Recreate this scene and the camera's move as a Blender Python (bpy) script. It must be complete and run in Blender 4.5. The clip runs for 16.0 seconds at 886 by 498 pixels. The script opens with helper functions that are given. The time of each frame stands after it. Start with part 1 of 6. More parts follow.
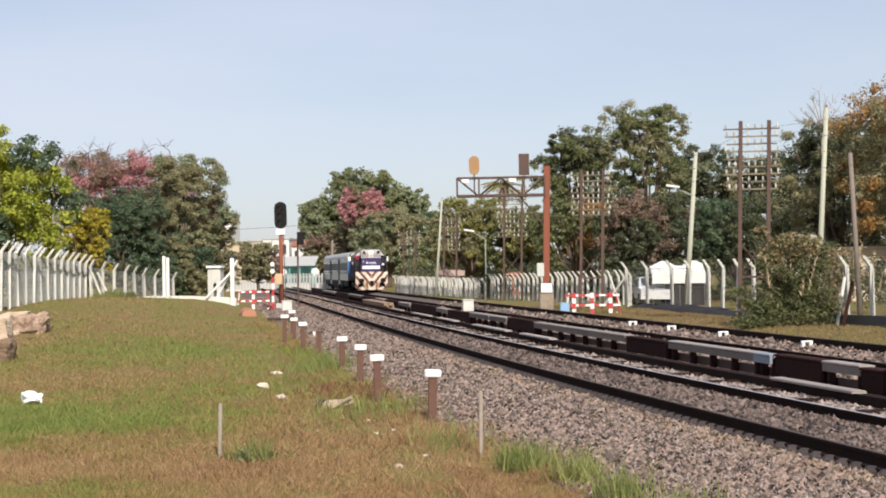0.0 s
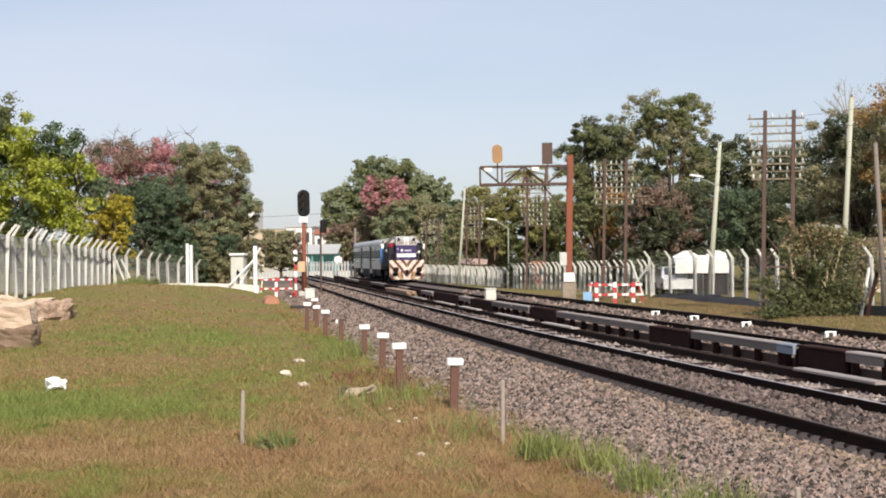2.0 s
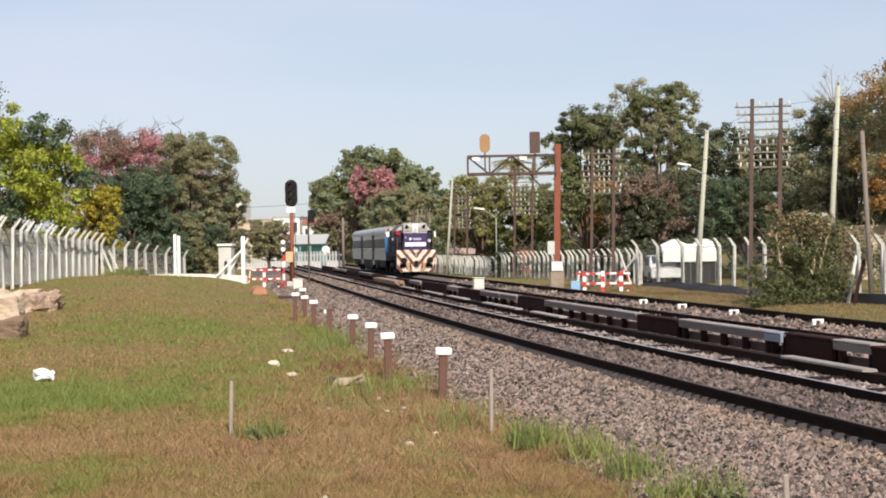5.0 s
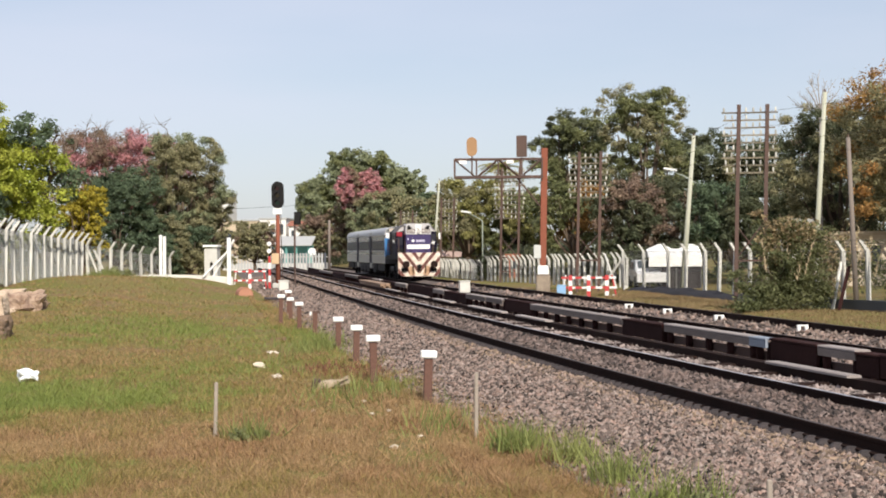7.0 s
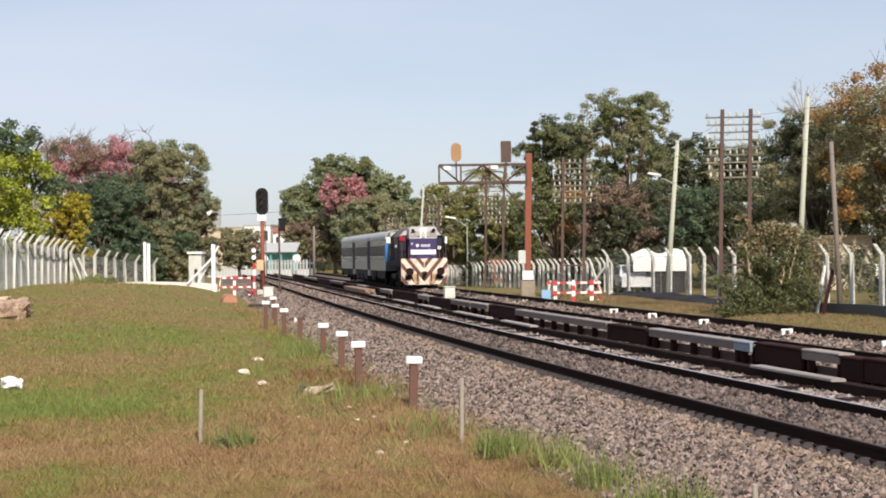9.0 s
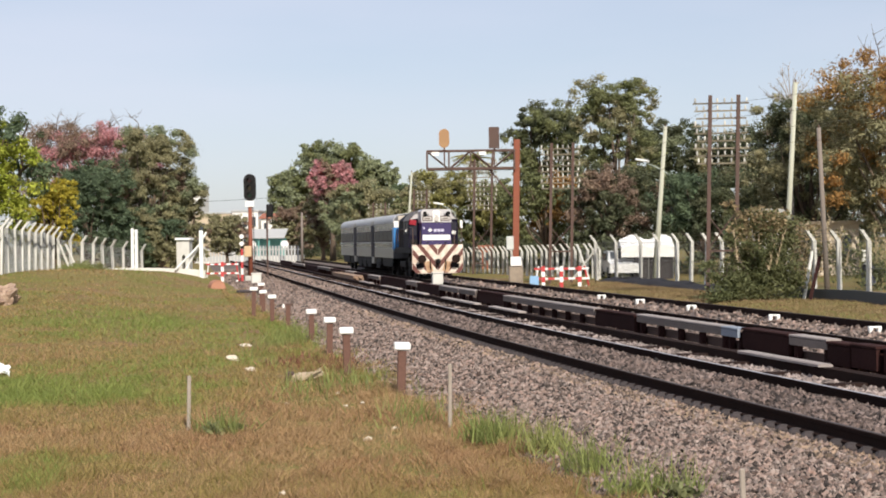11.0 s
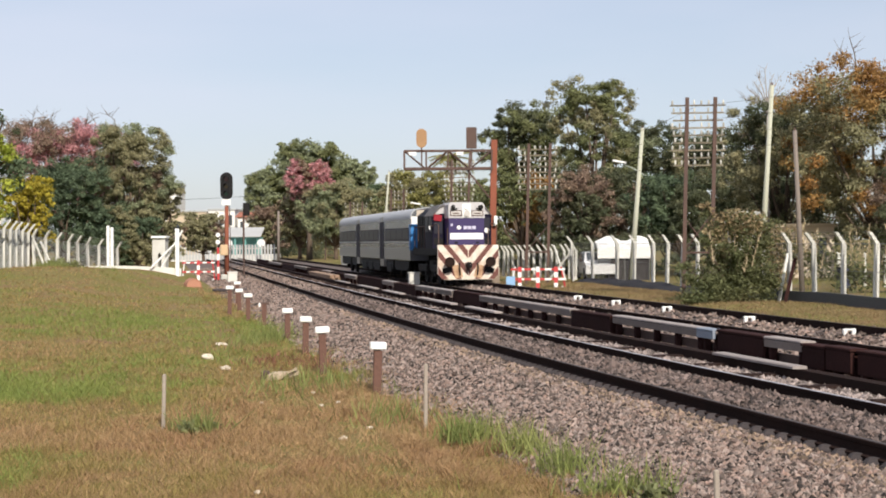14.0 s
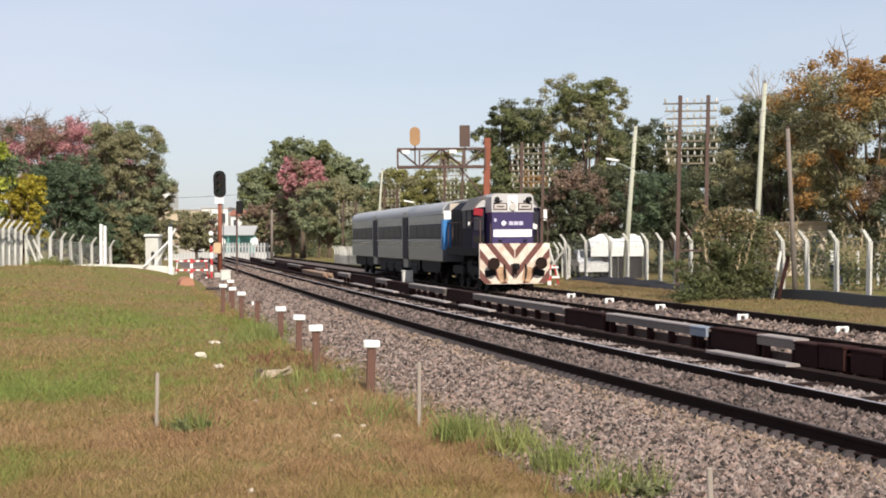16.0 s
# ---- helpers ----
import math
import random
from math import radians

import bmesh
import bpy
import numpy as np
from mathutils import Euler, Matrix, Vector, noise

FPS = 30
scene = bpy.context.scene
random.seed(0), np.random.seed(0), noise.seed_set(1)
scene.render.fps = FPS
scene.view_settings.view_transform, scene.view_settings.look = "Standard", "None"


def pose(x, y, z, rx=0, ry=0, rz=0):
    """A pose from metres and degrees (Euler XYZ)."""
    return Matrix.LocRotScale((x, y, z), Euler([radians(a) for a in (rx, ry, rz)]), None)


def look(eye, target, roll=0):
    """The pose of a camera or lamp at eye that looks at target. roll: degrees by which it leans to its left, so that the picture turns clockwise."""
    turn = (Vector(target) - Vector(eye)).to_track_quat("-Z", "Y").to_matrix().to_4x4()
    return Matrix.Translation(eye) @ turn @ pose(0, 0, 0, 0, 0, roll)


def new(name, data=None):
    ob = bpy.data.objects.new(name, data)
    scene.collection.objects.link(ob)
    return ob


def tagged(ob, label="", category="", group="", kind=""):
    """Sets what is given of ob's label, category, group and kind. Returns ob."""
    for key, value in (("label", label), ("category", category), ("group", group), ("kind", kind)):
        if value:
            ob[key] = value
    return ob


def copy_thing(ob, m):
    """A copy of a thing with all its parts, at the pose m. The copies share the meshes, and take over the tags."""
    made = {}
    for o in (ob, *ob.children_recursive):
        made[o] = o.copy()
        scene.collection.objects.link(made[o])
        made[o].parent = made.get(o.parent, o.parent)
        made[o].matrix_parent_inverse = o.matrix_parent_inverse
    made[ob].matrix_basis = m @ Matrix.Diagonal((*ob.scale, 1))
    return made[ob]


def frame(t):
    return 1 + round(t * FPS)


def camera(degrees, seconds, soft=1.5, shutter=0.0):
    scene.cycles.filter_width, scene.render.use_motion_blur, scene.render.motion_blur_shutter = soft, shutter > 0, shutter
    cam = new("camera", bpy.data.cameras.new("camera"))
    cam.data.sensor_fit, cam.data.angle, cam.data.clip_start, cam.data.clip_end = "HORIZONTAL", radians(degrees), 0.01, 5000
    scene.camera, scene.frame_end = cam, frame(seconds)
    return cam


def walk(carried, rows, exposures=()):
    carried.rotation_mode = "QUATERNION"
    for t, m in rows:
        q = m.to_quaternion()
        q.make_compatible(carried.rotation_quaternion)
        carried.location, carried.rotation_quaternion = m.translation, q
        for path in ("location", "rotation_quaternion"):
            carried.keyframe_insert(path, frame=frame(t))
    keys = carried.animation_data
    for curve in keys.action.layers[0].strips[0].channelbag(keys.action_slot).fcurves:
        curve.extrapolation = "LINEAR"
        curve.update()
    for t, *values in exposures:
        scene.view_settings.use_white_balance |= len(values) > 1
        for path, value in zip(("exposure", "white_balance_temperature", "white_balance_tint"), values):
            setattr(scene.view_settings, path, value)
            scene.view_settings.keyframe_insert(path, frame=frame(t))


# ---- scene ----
# ---------------------------------------------------------------- camera
cam = camera(33.56, 16.0, soft=1.85)
PATH = [
    (0.0, pose(0, 0, 1.907, 90.756, 0.939, 2.345)),
    (0.5, pose(0, 0, 1.907, 91.093, 0.726, 2.480)),
    (1.0, pose(0, 0, 1.907, 91.245, 0.453, 2.547)),
    (1.5, pose(0, 0, 1.907, 90.878, 0.566, 2.792)),
    (2.0, pose(0, 0, 1.907, 90.324, 0.661, 3.228)),
    (2.5, pose(0, 0, 1.907, 90.128, 0.657, 3.631)),
    (3.0, pose(0, 0, 1.907, 90.129, 0.846, 3.697)),
    (3.5, pose(0, 0, 1.907, 90.215, 1.113, 3.367)),
    (4.0, pose(0, 0, 1.907, 90.036, 1.066, 3.050)),
    (6.5, pose(0, 0, 1.907, 89.867, 0.596, 2.417)),
    (7.0, pose(0, 0, 1.907, 90.019, 0.441, 2.221)),
    (7.5, pose(0, 0, 1.907, 90.251, 0.616, 2.074)),
    (8.0, pose(0, 0, 1.907, 90.364, 0.758, 1.972)),
    (8.5, pose(0, 0, 1.907, 90.311, 0.833, 1.867)),
    (9.0, pose(0, 0, 1.907, 90.236, 0.707, 1.627)),
    (9.5, pose(0, 0, 1.907, 90.087, 0.626, 1.450)),
    (12.0, pose(0, 0, 1.907, 89.505, 0.652, 0.940)),
    (12.5, pose(0, 0, 1.907, 89.457, 0.462, 0.754)),
    (13.0, pose(0, 0, 1.907, 89.462, 0.327, 0.556)),
    (13.5, pose(0, 0, 1.907, 89.541, 0.211, 0.345)),
    (14.0, pose(0, 0, 1.907, 89.675, 0.346, 0.256)),
    (14.5, pose(0, 0, 1.907, 89.736, 0.391, 0.327)),
    (15.0, pose(0, 0, 1.907, 89.868, 0.425, 0.368)),
    (15.5, pose(0, 0, 1.907, 89.801, 0.335, 0.297)),
    (16.0, pose(0, 0, 1.907, 89.601, 0.380, -0.003)),
]
walk(cam, PATH)

# ---------------------------------------------------------------- light
SUN_DIR = Vector((0.22, -0.77, 0.60)).normalized()
sun = new("sun", bpy.data.lights.new("sun", "SUN"))
sun.data.energy, sun.data.angle, sun.data.color = 5.5, radians(0.55), (1.0, 0.93, 0.82)
sun.matrix_world = look((0, 0, 60), Vector((0, 0, 60)) - SUN_DIR)
world = bpy.data.worlds.new("sky")
scene.world = world
world.use_nodes = True
wn = world.node_tree.nodes
wl = world.node_tree.links
sky = wn.new("ShaderNodeTexSky")
sky.sky_type, sky.sun_disc = "NISHITA", False
sky.sun_elevation = math.asin(SUN_DIR.z)
sky.sun_rotation = math.atan2(SUN_DIR.x, SUN_DIR.y)
sky.air_density, sky.dust_density, sky.ozone_density = 1.0, 0.9, 2.2
# thin high cloud over the clear sky
wtc = wn.new("ShaderNodeTexCoord")
wmap = wn.new("ShaderNodeMapping")
wmap.inputs["Scale"].default_value = (1.2, 1.2, 5.0)
wno = wn.new("ShaderNodeTexNoise")
wno.inputs["Scale"].default_value, wno.inputs["Detail"].default_value = 1.6, 5.0
wramp = wn.new("ShaderNodeMapRange")
wramp.inputs["From Min"].default_value, wramp.inputs["From Max"].default_value = 0.42, 0.78
wramp.inputs["To Min"].default_value, wramp.inputs["To Max"].default_value = 0.45, 0.75
wmix = wn.new("ShaderNodeMix")
wmix.data_type = "RGBA"
wmix.inputs["B"].default_value = (7.4, 7.6, 8.85, 1)
wl.new(wtc.outputs["Generated"], wmap.inputs["Vector"])
wl.new(wmap.outputs["Vector"], wno.inputs["Vector"])
wl.new(wno.outputs["Fac"], wramp.inputs["Value"])
wl.new(wramp.outputs["Result"], wmix.inputs["Factor"])
wl.new(sky.outputs["Color"], wmix.inputs["A"])
wl.new(wmix.outputs["Result"], wn["Background"].inputs["Color"])
wn["Background"].inputs["Strength"].default_value = 0.105
scene.view_settings.exposure = 0.0


# ---------------------------------------------------------------- materials
def mat(name, base, rough=0.8, var=0.25, scale=3.0, fine=40.0, bump=0.3, metal=0.0, tint=None, patch=0.0, rand=0.0, island=False, spec=None):
    """Two scales of colour variation and relief in object space; tint is a second colour mixed in by large patches."""
    m = bpy.data.materials.new(name)
    m.use_nodes = True
    n, l = m.node_tree.nodes, m.node_tree.links
    p = n["Principled BSDF"]
    p.inputs["Roughness"].default_value, p.inputs["Metallic"].default_value = rough, metal
    if spec is not None:
        p.inputs["Specular IOR Level"].default_value = spec
    tc = n.new("ShaderNodeTexCoord")
    big = n.new("ShaderNodeTexNoise")
    big.inputs["Scale"].default_value, big.inputs["Detail"].default_value = scale, 4
    small = n.new("ShaderNodeTexNoise")
    small.inputs["Scale"].default_value, small.inputs["Detail"].default_value = fine, 3
    for k in (big, small):
        l.new(tc.outputs["Object"], k.inputs["Vector"])
    mix = n.new("ShaderNodeMix")
    mix.data_type = "RGBA"
    mix.inputs["A"].default_value = (*base, 1)
    mix.inputs["B"].default_value = (*(tint or [c * 0.6 for c in base]), 1)
    mr = n.new("ShaderNodeMapRange")
    mr.inputs["From Min"].default_value, mr.inputs["From Max"].default_value = 0.35, 0.7
    mr.inputs["To Max"].default_value = max(var, patch)
    l.new(big.outputs["Fac"], mr.inputs["Value"])
    l.new(mr.outputs["Result"], mix.inputs["Factor"])
    hsv = n.new("ShaderNodeHueSaturation")
    mv = n.new("ShaderNodeMapRange")
    mv.inputs["To Min"].default_value, mv.inputs["To Max"].default_value = 1 - var, 1 + var
    l.new(small.outputs["Fac"], mv.inputs["Value"])
    value = mv.outputs["Result"]
    if rand:
        src = n.new("ShaderNodeNewGeometry").outputs["Random Per Island"] if island else n.new("ShaderNodeObjectInfo").outputs["Random"]
        mo = n.new("ShaderNodeMapRange")
        mo.inputs["To Min"].default_value, mo.inputs["To Max"].default_value = 1 - rand, 1 + rand
        l.new(src, mo.inputs["Value"])
        mul = n.new("ShaderNodeMath")
        mul.operation = "MULTIPLY"
        l.new(value, mul.inputs[0])
        l.new(mo.outputs["Result"], mul.inputs[1])
        value = mul.outputs["Value"]
    l.new(value, hsv.inputs["Value"])
    l.new(mix.outputs["Result"], hsv.inputs["Color"])
    l.new(hsv.outputs["Color"], p.inputs["Base Color"])
    if bump:
        b = n.new("ShaderNodeBump")
        b.inputs["Strength"].default_value, b.inputs["Distance"].default_value = bump, 0.02
        l.new(small.outputs["Fac"], b.inputs["Height"])
        l.new(b.outputs["Normal"], p.inputs["Normal"])
    return m


def leaf_mat(name, base, tint, share=0.6, rand=0.45):
    m = mat(name, base, 0.6, 0.2, 0.5, 6.0, 0.0, tint=tint, patch=share, rand=rand, island=True, spec=0.25)
    n, l = m.node_tree.nodes, m.node_tree.links
    tr = n.new("ShaderNodeBsdfTranslucent")
    mx = n.new("ShaderNodeMixShader")
    mx.inputs[0].default_value = 0.42
    src = n["Principled BSDF"].inputs["Base Color"].links[0].from_socket
    l.new(src, tr.inputs["Color"])
    l.new(n["Principled BSDF"].outputs[0], mx.inputs[1])
    l.new(tr.outputs[0], mx.inputs[2])
    l.new(mx.outputs[0], n["Material Output"].inputs["Surface"])
    return m


CONCRETE = mat("weathered_concrete", (0.62, 0.60, 0.55), 0.9, 0.18, 1.2, 30, 0.3, tint=(0.42, 0.41, 0.37), patch=0.5, rand=0.12)
CONCRETE_DARK = mat("dark_concrete", (0.085, 0.085, 0.09), 0.95, 0.2, 0.8, 25, 0.4)
SHEETING = mat("dark_sheeting", (0.038, 0.037, 0.042), 0.9, 0.25, 1.5, 20, 0.5, spec=0.15)
WHITE_PAINT = mat("white_paint", (0.8, 0.79, 0.76), 0.6, 0.08, 2, 20, 0.1, tint=(0.6, 0.57, 0.5))
RED_PAINT = mat("red_paint", (0.5, 0.05, 0.05), 0.6, 0.15, 2, 20, 0.1)
RAIL_RUST = mat("rail_rust", (0.022, 0.014, 0.012), 0.9, 0.3, 2, 40, 0.3, tint=(0.04, 0.02, 0.016), spec=0.06)
# pale base holds the glint of the rail top
RAIL_TOP = mat("rail_running_surface", (0.50, 0.48, 0.50), 0.4, 0.15, 1, 60, 0.05, metal=0.4)
RAIL_DULL = mat("rail_rusty_surface", (0.06, 0.045, 0.04), 0.7, 0.2, 1, 60, 0.1)
RUST = mat("rust_red", (0.235, 0.07, 0.038), 0.85, 0.25, 1.5, 30, 0.3, tint=(0.16, 0.06, 0.035))
RUST_DARK = mat("rust_dark", (0.085, 0.055, 0.045), 0.85, 0.3, 1.5, 30, 0.3, tint=(0.16, 0.07, 0.045))
BLACK_STEEL = mat("black_steel", (0.013, 0.012, 0.012), 0.7, 0.25, 2, 30, 0.1, spec=0.2)
WOOD_BROWN = mat("dark_brown_wood", (0.028, 0.012, 0.011), 0.9, 0.3, 1.5, 25, 0.4, tint=(0.06, 0.026, 0.022), rand=0.25, spec=0.1)
WOOD_GREY = mat("silvered_wood", (0.31, 0.265, 0.245), 0.85, 0.2, 1.5, 25, 0.4, tint=(0.2, 0.155, 0.135), rand=0.25)
MESH_GREY = mat("galvanised_wire", (0.2, 0.2, 0.19), 0.5, 0.1, 2, 30, 0.0, metal=0.5)
MESH_BRIGHT = mat("bright_galvanised_wire", (0.36, 0.36, 0.35), 0.5, 0.1, 2, 30, 0.0)
BALLAST = mat("ballast_stone", (0.115, 0.088, 0.076), 0.95, 0.3, 0.35, 14, 0.8, tint=(0.10, 0.07, 0.058), patch=0.6)
STONE_BITS = mat("ballast_stones", (0.182, 0.147, 0.128), 0.95, 0.15, 9, 30, 0.4, tint=(0.15, 0.088, 0.066), patch=0.8, rand=0.95, island=True)
STONE_DARK = mat("oil_stained_stones", (0.12, 0.092, 0.082), 0.95, 0.15, 3, 30, 0.4, tint=(0.086, 0.055, 0.044), patch=0.7, rand=0.95, island=True)
# paler stone: sunlight in the gaps by the conductor rail is put into colour
STONE_PALE = mat("sunlit_pale_stones", (0.225, 0.185, 0.17), 0.95, 0.15, 6, 30, 0.4, tint=(0.22, 0.17, 0.15), patch=0.6, rand=0.7, island=True)
STONE_RUSTY = mat("rust_stained_stones", (0.215, 0.155, 0.108), 0.95, 0.2, 3, 30, 0.4, tint=(0.15, 0.10, 0.07), patch=0.5, rand=0.7, island=True)
CHIP_WOOD = mat("brown_wood_scraps", (0.17, 0.105, 0.075), 0.95, 0.2, 3, 30, 0.3, tint=(0.27, 0.2, 0.16), patch=0.5, rand=0.6, island=True)
# edge boards, darker than the silvered tops
WOOD_EDGE = mat("darker_board_edge", (0.19, 0.155, 0.135), 0.9, 0.25, 1.5, 25, 0.4, tint=(0.11, 0.085, 0.072), rand=0.25)
TWIG_GREY = mat("pale_grey_twigs", (0.34, 0.31, 0.29), 0.95, 0.2, 2, 20, 0.2)
BARK = mat("bark", (0.12, 0.085, 0.06), 0.95, 0.3, 2, 20, 0.6)


def ground_mat():
    m = bpy.data.materials.new("rough_grass_ground")
    m.use_nodes = True
    n, l = m.node_tree.nodes, m.node_tree.links
    p = n["Principled BSDF"]
    p.inputs["Roughness"].default_value = 1.0
    p.inputs["Specular IOR Level"].default_value = 0.1
    tc = n.new("ShaderNodeTexCoord")
    cols = [(0.17, 0.16, 0.05), (0.21, 0.155, 0.07), (0.215, 0.135, 0.075)]
    last = None
    for i, (sc, lo, hi) in enumerate(((0.16, 0.45, 0.6), (0.55, 0.52, 0.68))):
        t = n.new("ShaderNodeTexNoise")
        t.inputs["Scale"].default_value, t.inputs["Detail"].default_value = sc, 6
        l.new(tc.outputs["Object"], t.inputs["Vector"])
        r = n.new("ShaderNodeMapRange")
        r.inputs["From Min"].default_value, r.inputs["From Max"].default_value = lo, hi
        l.new(t.outputs["Fac"], r.inputs["Value"])
        x = n.new("ShaderNodeMix")
        x.data_type = "RGBA"
        x.inputs["B"].default_value = (*cols[i + 1], 1)
        if last is None:
            x.inputs["A"].default_value = (*cols[0], 1)
        else:
            l.new(last, x.inputs["A"])
        l.new(r.outputs["Result"], x.inputs["Factor"])
        last = x.outputs["Result"]
    f = n.new("ShaderNodeTexNoise")
    f.inputs["Scale"].default_value, f.inputs["Detail"].default_value = 9, 6
    l.new(tc.outputs["Object"], f.inputs["Vector"])
    h = n.new("ShaderNodeHueSaturation")
    r = n.new("ShaderNodeMapRange")
    r.inputs["To Min"].default_value, r.inputs["To Max"].default_value = 0.45, 1.55
    l.new(f.outputs["Fac"], r.inputs["Value"])
    l.new(r.outputs["Result"], h.inputs["Value"])
    l.new(last, h.inputs["Color"])
    l.new(h.outputs["Color"], p.inputs["Base Color"])
    b = n.new("ShaderNodeBump")
    b.inputs["Strength"].default_value, b.inputs["Distance"].default_value = 0.8, 0.06
    l.new(f.outputs["Fac"], b.inputs["Height"])
    l.new(b.outputs["Normal"], p.inputs["Normal"])
    return m


GROUND = ground_mat()


# ---------------------------------------------------------------- mesh helpers
class MB:
    """Collects boxes, tubes and faces for one mesh."""

    def __init__(self):
        self.v, self.f, self.mi = [], [], []

    def face(self, pts, mi=0):
        k = len(self.v)
        self.v += [tuple(p) for p in pts]
        self.f.append(tuple(range(k, k + len(pts))))
        self.mi.append(mi)

    def box(self, c, s, m=None, mi=0, ch=0.0):
        """Box of centre c and size s; ch cuts the four long edges of the upright axis."""
        hx, hy, hz = s[0] / 2, s[1] / 2, s[2] / 2
        if ch:
            ch = min(ch, hx * 0.8, hy * 0.8)
            ring = [(hx - ch, -hy), (hx, -hy + ch), (hx, hy - ch), (hx - ch, hy), (-hx + ch, hy), (-hx, hy - ch), (-hx, -hy + ch), (-hx + ch, -hy)]
            inner = [(x * (1 - ch / hx), y * (1 - ch / hy)) for x, y in ring]
            rows = [[(x, y, -hz) for x, y in inner], [(x, y, -hz + min(ch, hz * .5)) for x, y in ring], [(x, y, hz - min(ch, hz * .5)) for x, y in ring], [(x, y, hz) for x, y in inner]]
        else:
            ring = [(hx, -hy), (hx, hy), (-hx, hy), (-hx, -hy)]
            rows = [[(x, y, -hz) for x, y in ring], [(x, y, hz) for x, y in ring]]
        m = (Matrix.Translation(c) @ m) if m is not None else Matrix.Translation(c)
        k, n = len(self.v), len(ring)
        for row in rows:
            self.v += [tuple(m @ Vector(p)) for p in row]
        for j in range(len(rows) - 1):
            for i in range(n):
                self.f.append((k + j * n + i, k + j * n + (i + 1) % n, k + (j + 1) * n + (i + 1) % n, k + (j + 1) * n + i))
                self.mi.append(mi)
        self.f.append(tuple(reversed(range(k, k + n))))
        self.f.append(tuple(range(k + (len(rows) - 1) * n, k + len(rows) * n)))
        self.mi += [mi, mi]
        return self

    def tube(self, pts, radii, n=8, mi=0, cap=True):
        pts = [Vector(p) for p in pts]
        if not hasattr(radii, "__len__"):
            radii = [radii] * len(pts)
        k = len(self.v)
        for i, p in enumerate(pts):
            d = (pts[min(i + 1, len(pts) - 1)] - pts[max(i - 1, 0)]).normalized()
            a = d.cross(Vector((0, 1, 0)) if abs(d.y) < 0.9 else Vector((1, 0, 0))).normalized()
            b = d.cross(a)
            for j in range(n):
                w = 2 * math.pi * j / n
                self.v.append(tuple(p + (a * math.cos(w) + b * math.sin(w)) * radii[i]))
        for i in range(len(pts) - 1):
            for j in range(n):
                self.f.append((k + i * n + j, k + (i + 1) * n + j, k + (i + 1) * n + (j + 1) % n, k + i * n + (j + 1) % n))
                self.mi.append(mi)
        if cap:
            self.f += [tuple(range(k, k + n)), tuple(reversed(range(k + (len(pts) - 1) * n, k + len(pts) * n)))]
            self.mi += [mi, mi]
        return self

    def sweep(self, profile, stations, mi=0, close=True):
        """profile(station) gives a ring of points; consecutive rings are skinned."""
        k = len(self.v)
        rings = [[tuple(p) for p in profile(s)] for s in stations]
        n = len(rings[0])
        for r in rings:
            self.v += r
        for i in range(len(rings) - 1):
            for j in range(n if close else n - 1):
                self.f.append((k + i * n + j, k + i * n + (j + 1) % n, k + (i + 1) * n + (j + 1) % n, k + (i + 1) * n + j))
                self.mi.append(mi)
        if close:
            self.f += [tuple(reversed(range(k, k + n))), tuple(range(k + (len(rings) - 1) * n, k + len(rings) * n))]
            self.mi += [mi, mi]
        return self

    def mesh(self, name, mats, smooth=False):
        me = bpy.data.meshes.new(name)
        me.from_pydata(self.v, [], self.f)
        for m in (mats if isinstance(mats, (list, tuple)) else [mats]):
            me.materials.append(m)
        me.polygons.foreach_set("material_index", self.mi)
        if smooth:
            me.polygons.foreach_set("use_smooth", [True] * len(self.f))
        bm = bmesh.new()
        bm.from_mesh(me)
        bmesh.ops.recalc_face_normals(bm, faces=bm.faces)
        bm.to_mesh(me)
        bm.free()
        return me


def part(name, mb, material, parent=None, label="", smooth=False, loc=None):
    me = mb.mesh(name, material, smooth) if isinstance(mb, MB) else mb
    ob = new(name, me)
    if parent is not None:
        ob.parent = parent
    if loc is not None:
        ob.location = loc
    if label:
        ob["label"] = label
    return ob


def thing(name, label, category, group="", m=None, kind=""):
    ob = tagged(new(name), label, category, group, kind)
    ob.empty_display_size = 0.2
    if m is not None:
        ob.matrix_basis = m
    return ob


def box(s, c=(0, 0, 0), m=None, ch=0.0):
    return MB().box(c, s, m, ch=ch)


# ---------------------------------------------------------------- plan of the line
def line_x(y):
    if y > 74:
        return line_x(74) - 0.2003 * (y - 74)
    return 7.64486 - 0.283051 * y + 0.0012839 * y * y - 6.82e-6 * y ** 3


def slope(y):
    return -0.2003 if y > 74 else -0.283051 + 2 * 0.0012839 * y - 3 * 6.82e-6 * y * y


def at(off, y, z=0.0):
    """Point off metres to the right of the near rail, at distance y."""
    return Vector((line_x(y) + off * math.sqrt(1 + slope(y) ** 2), y, z))


def heading(y):
    """Degrees about z that turn the y axis along the line."""
    return math.degrees(math.atan2(-slope(y), 1))


def offset_of(x, y):
    return (x - line_x(y)) / math.sqrt(1 + slope(y) ** 2)


def smooth01(t):
    t = min(max(t, 0.0), 1.0)
    return t * t * (3 - 2 * t)


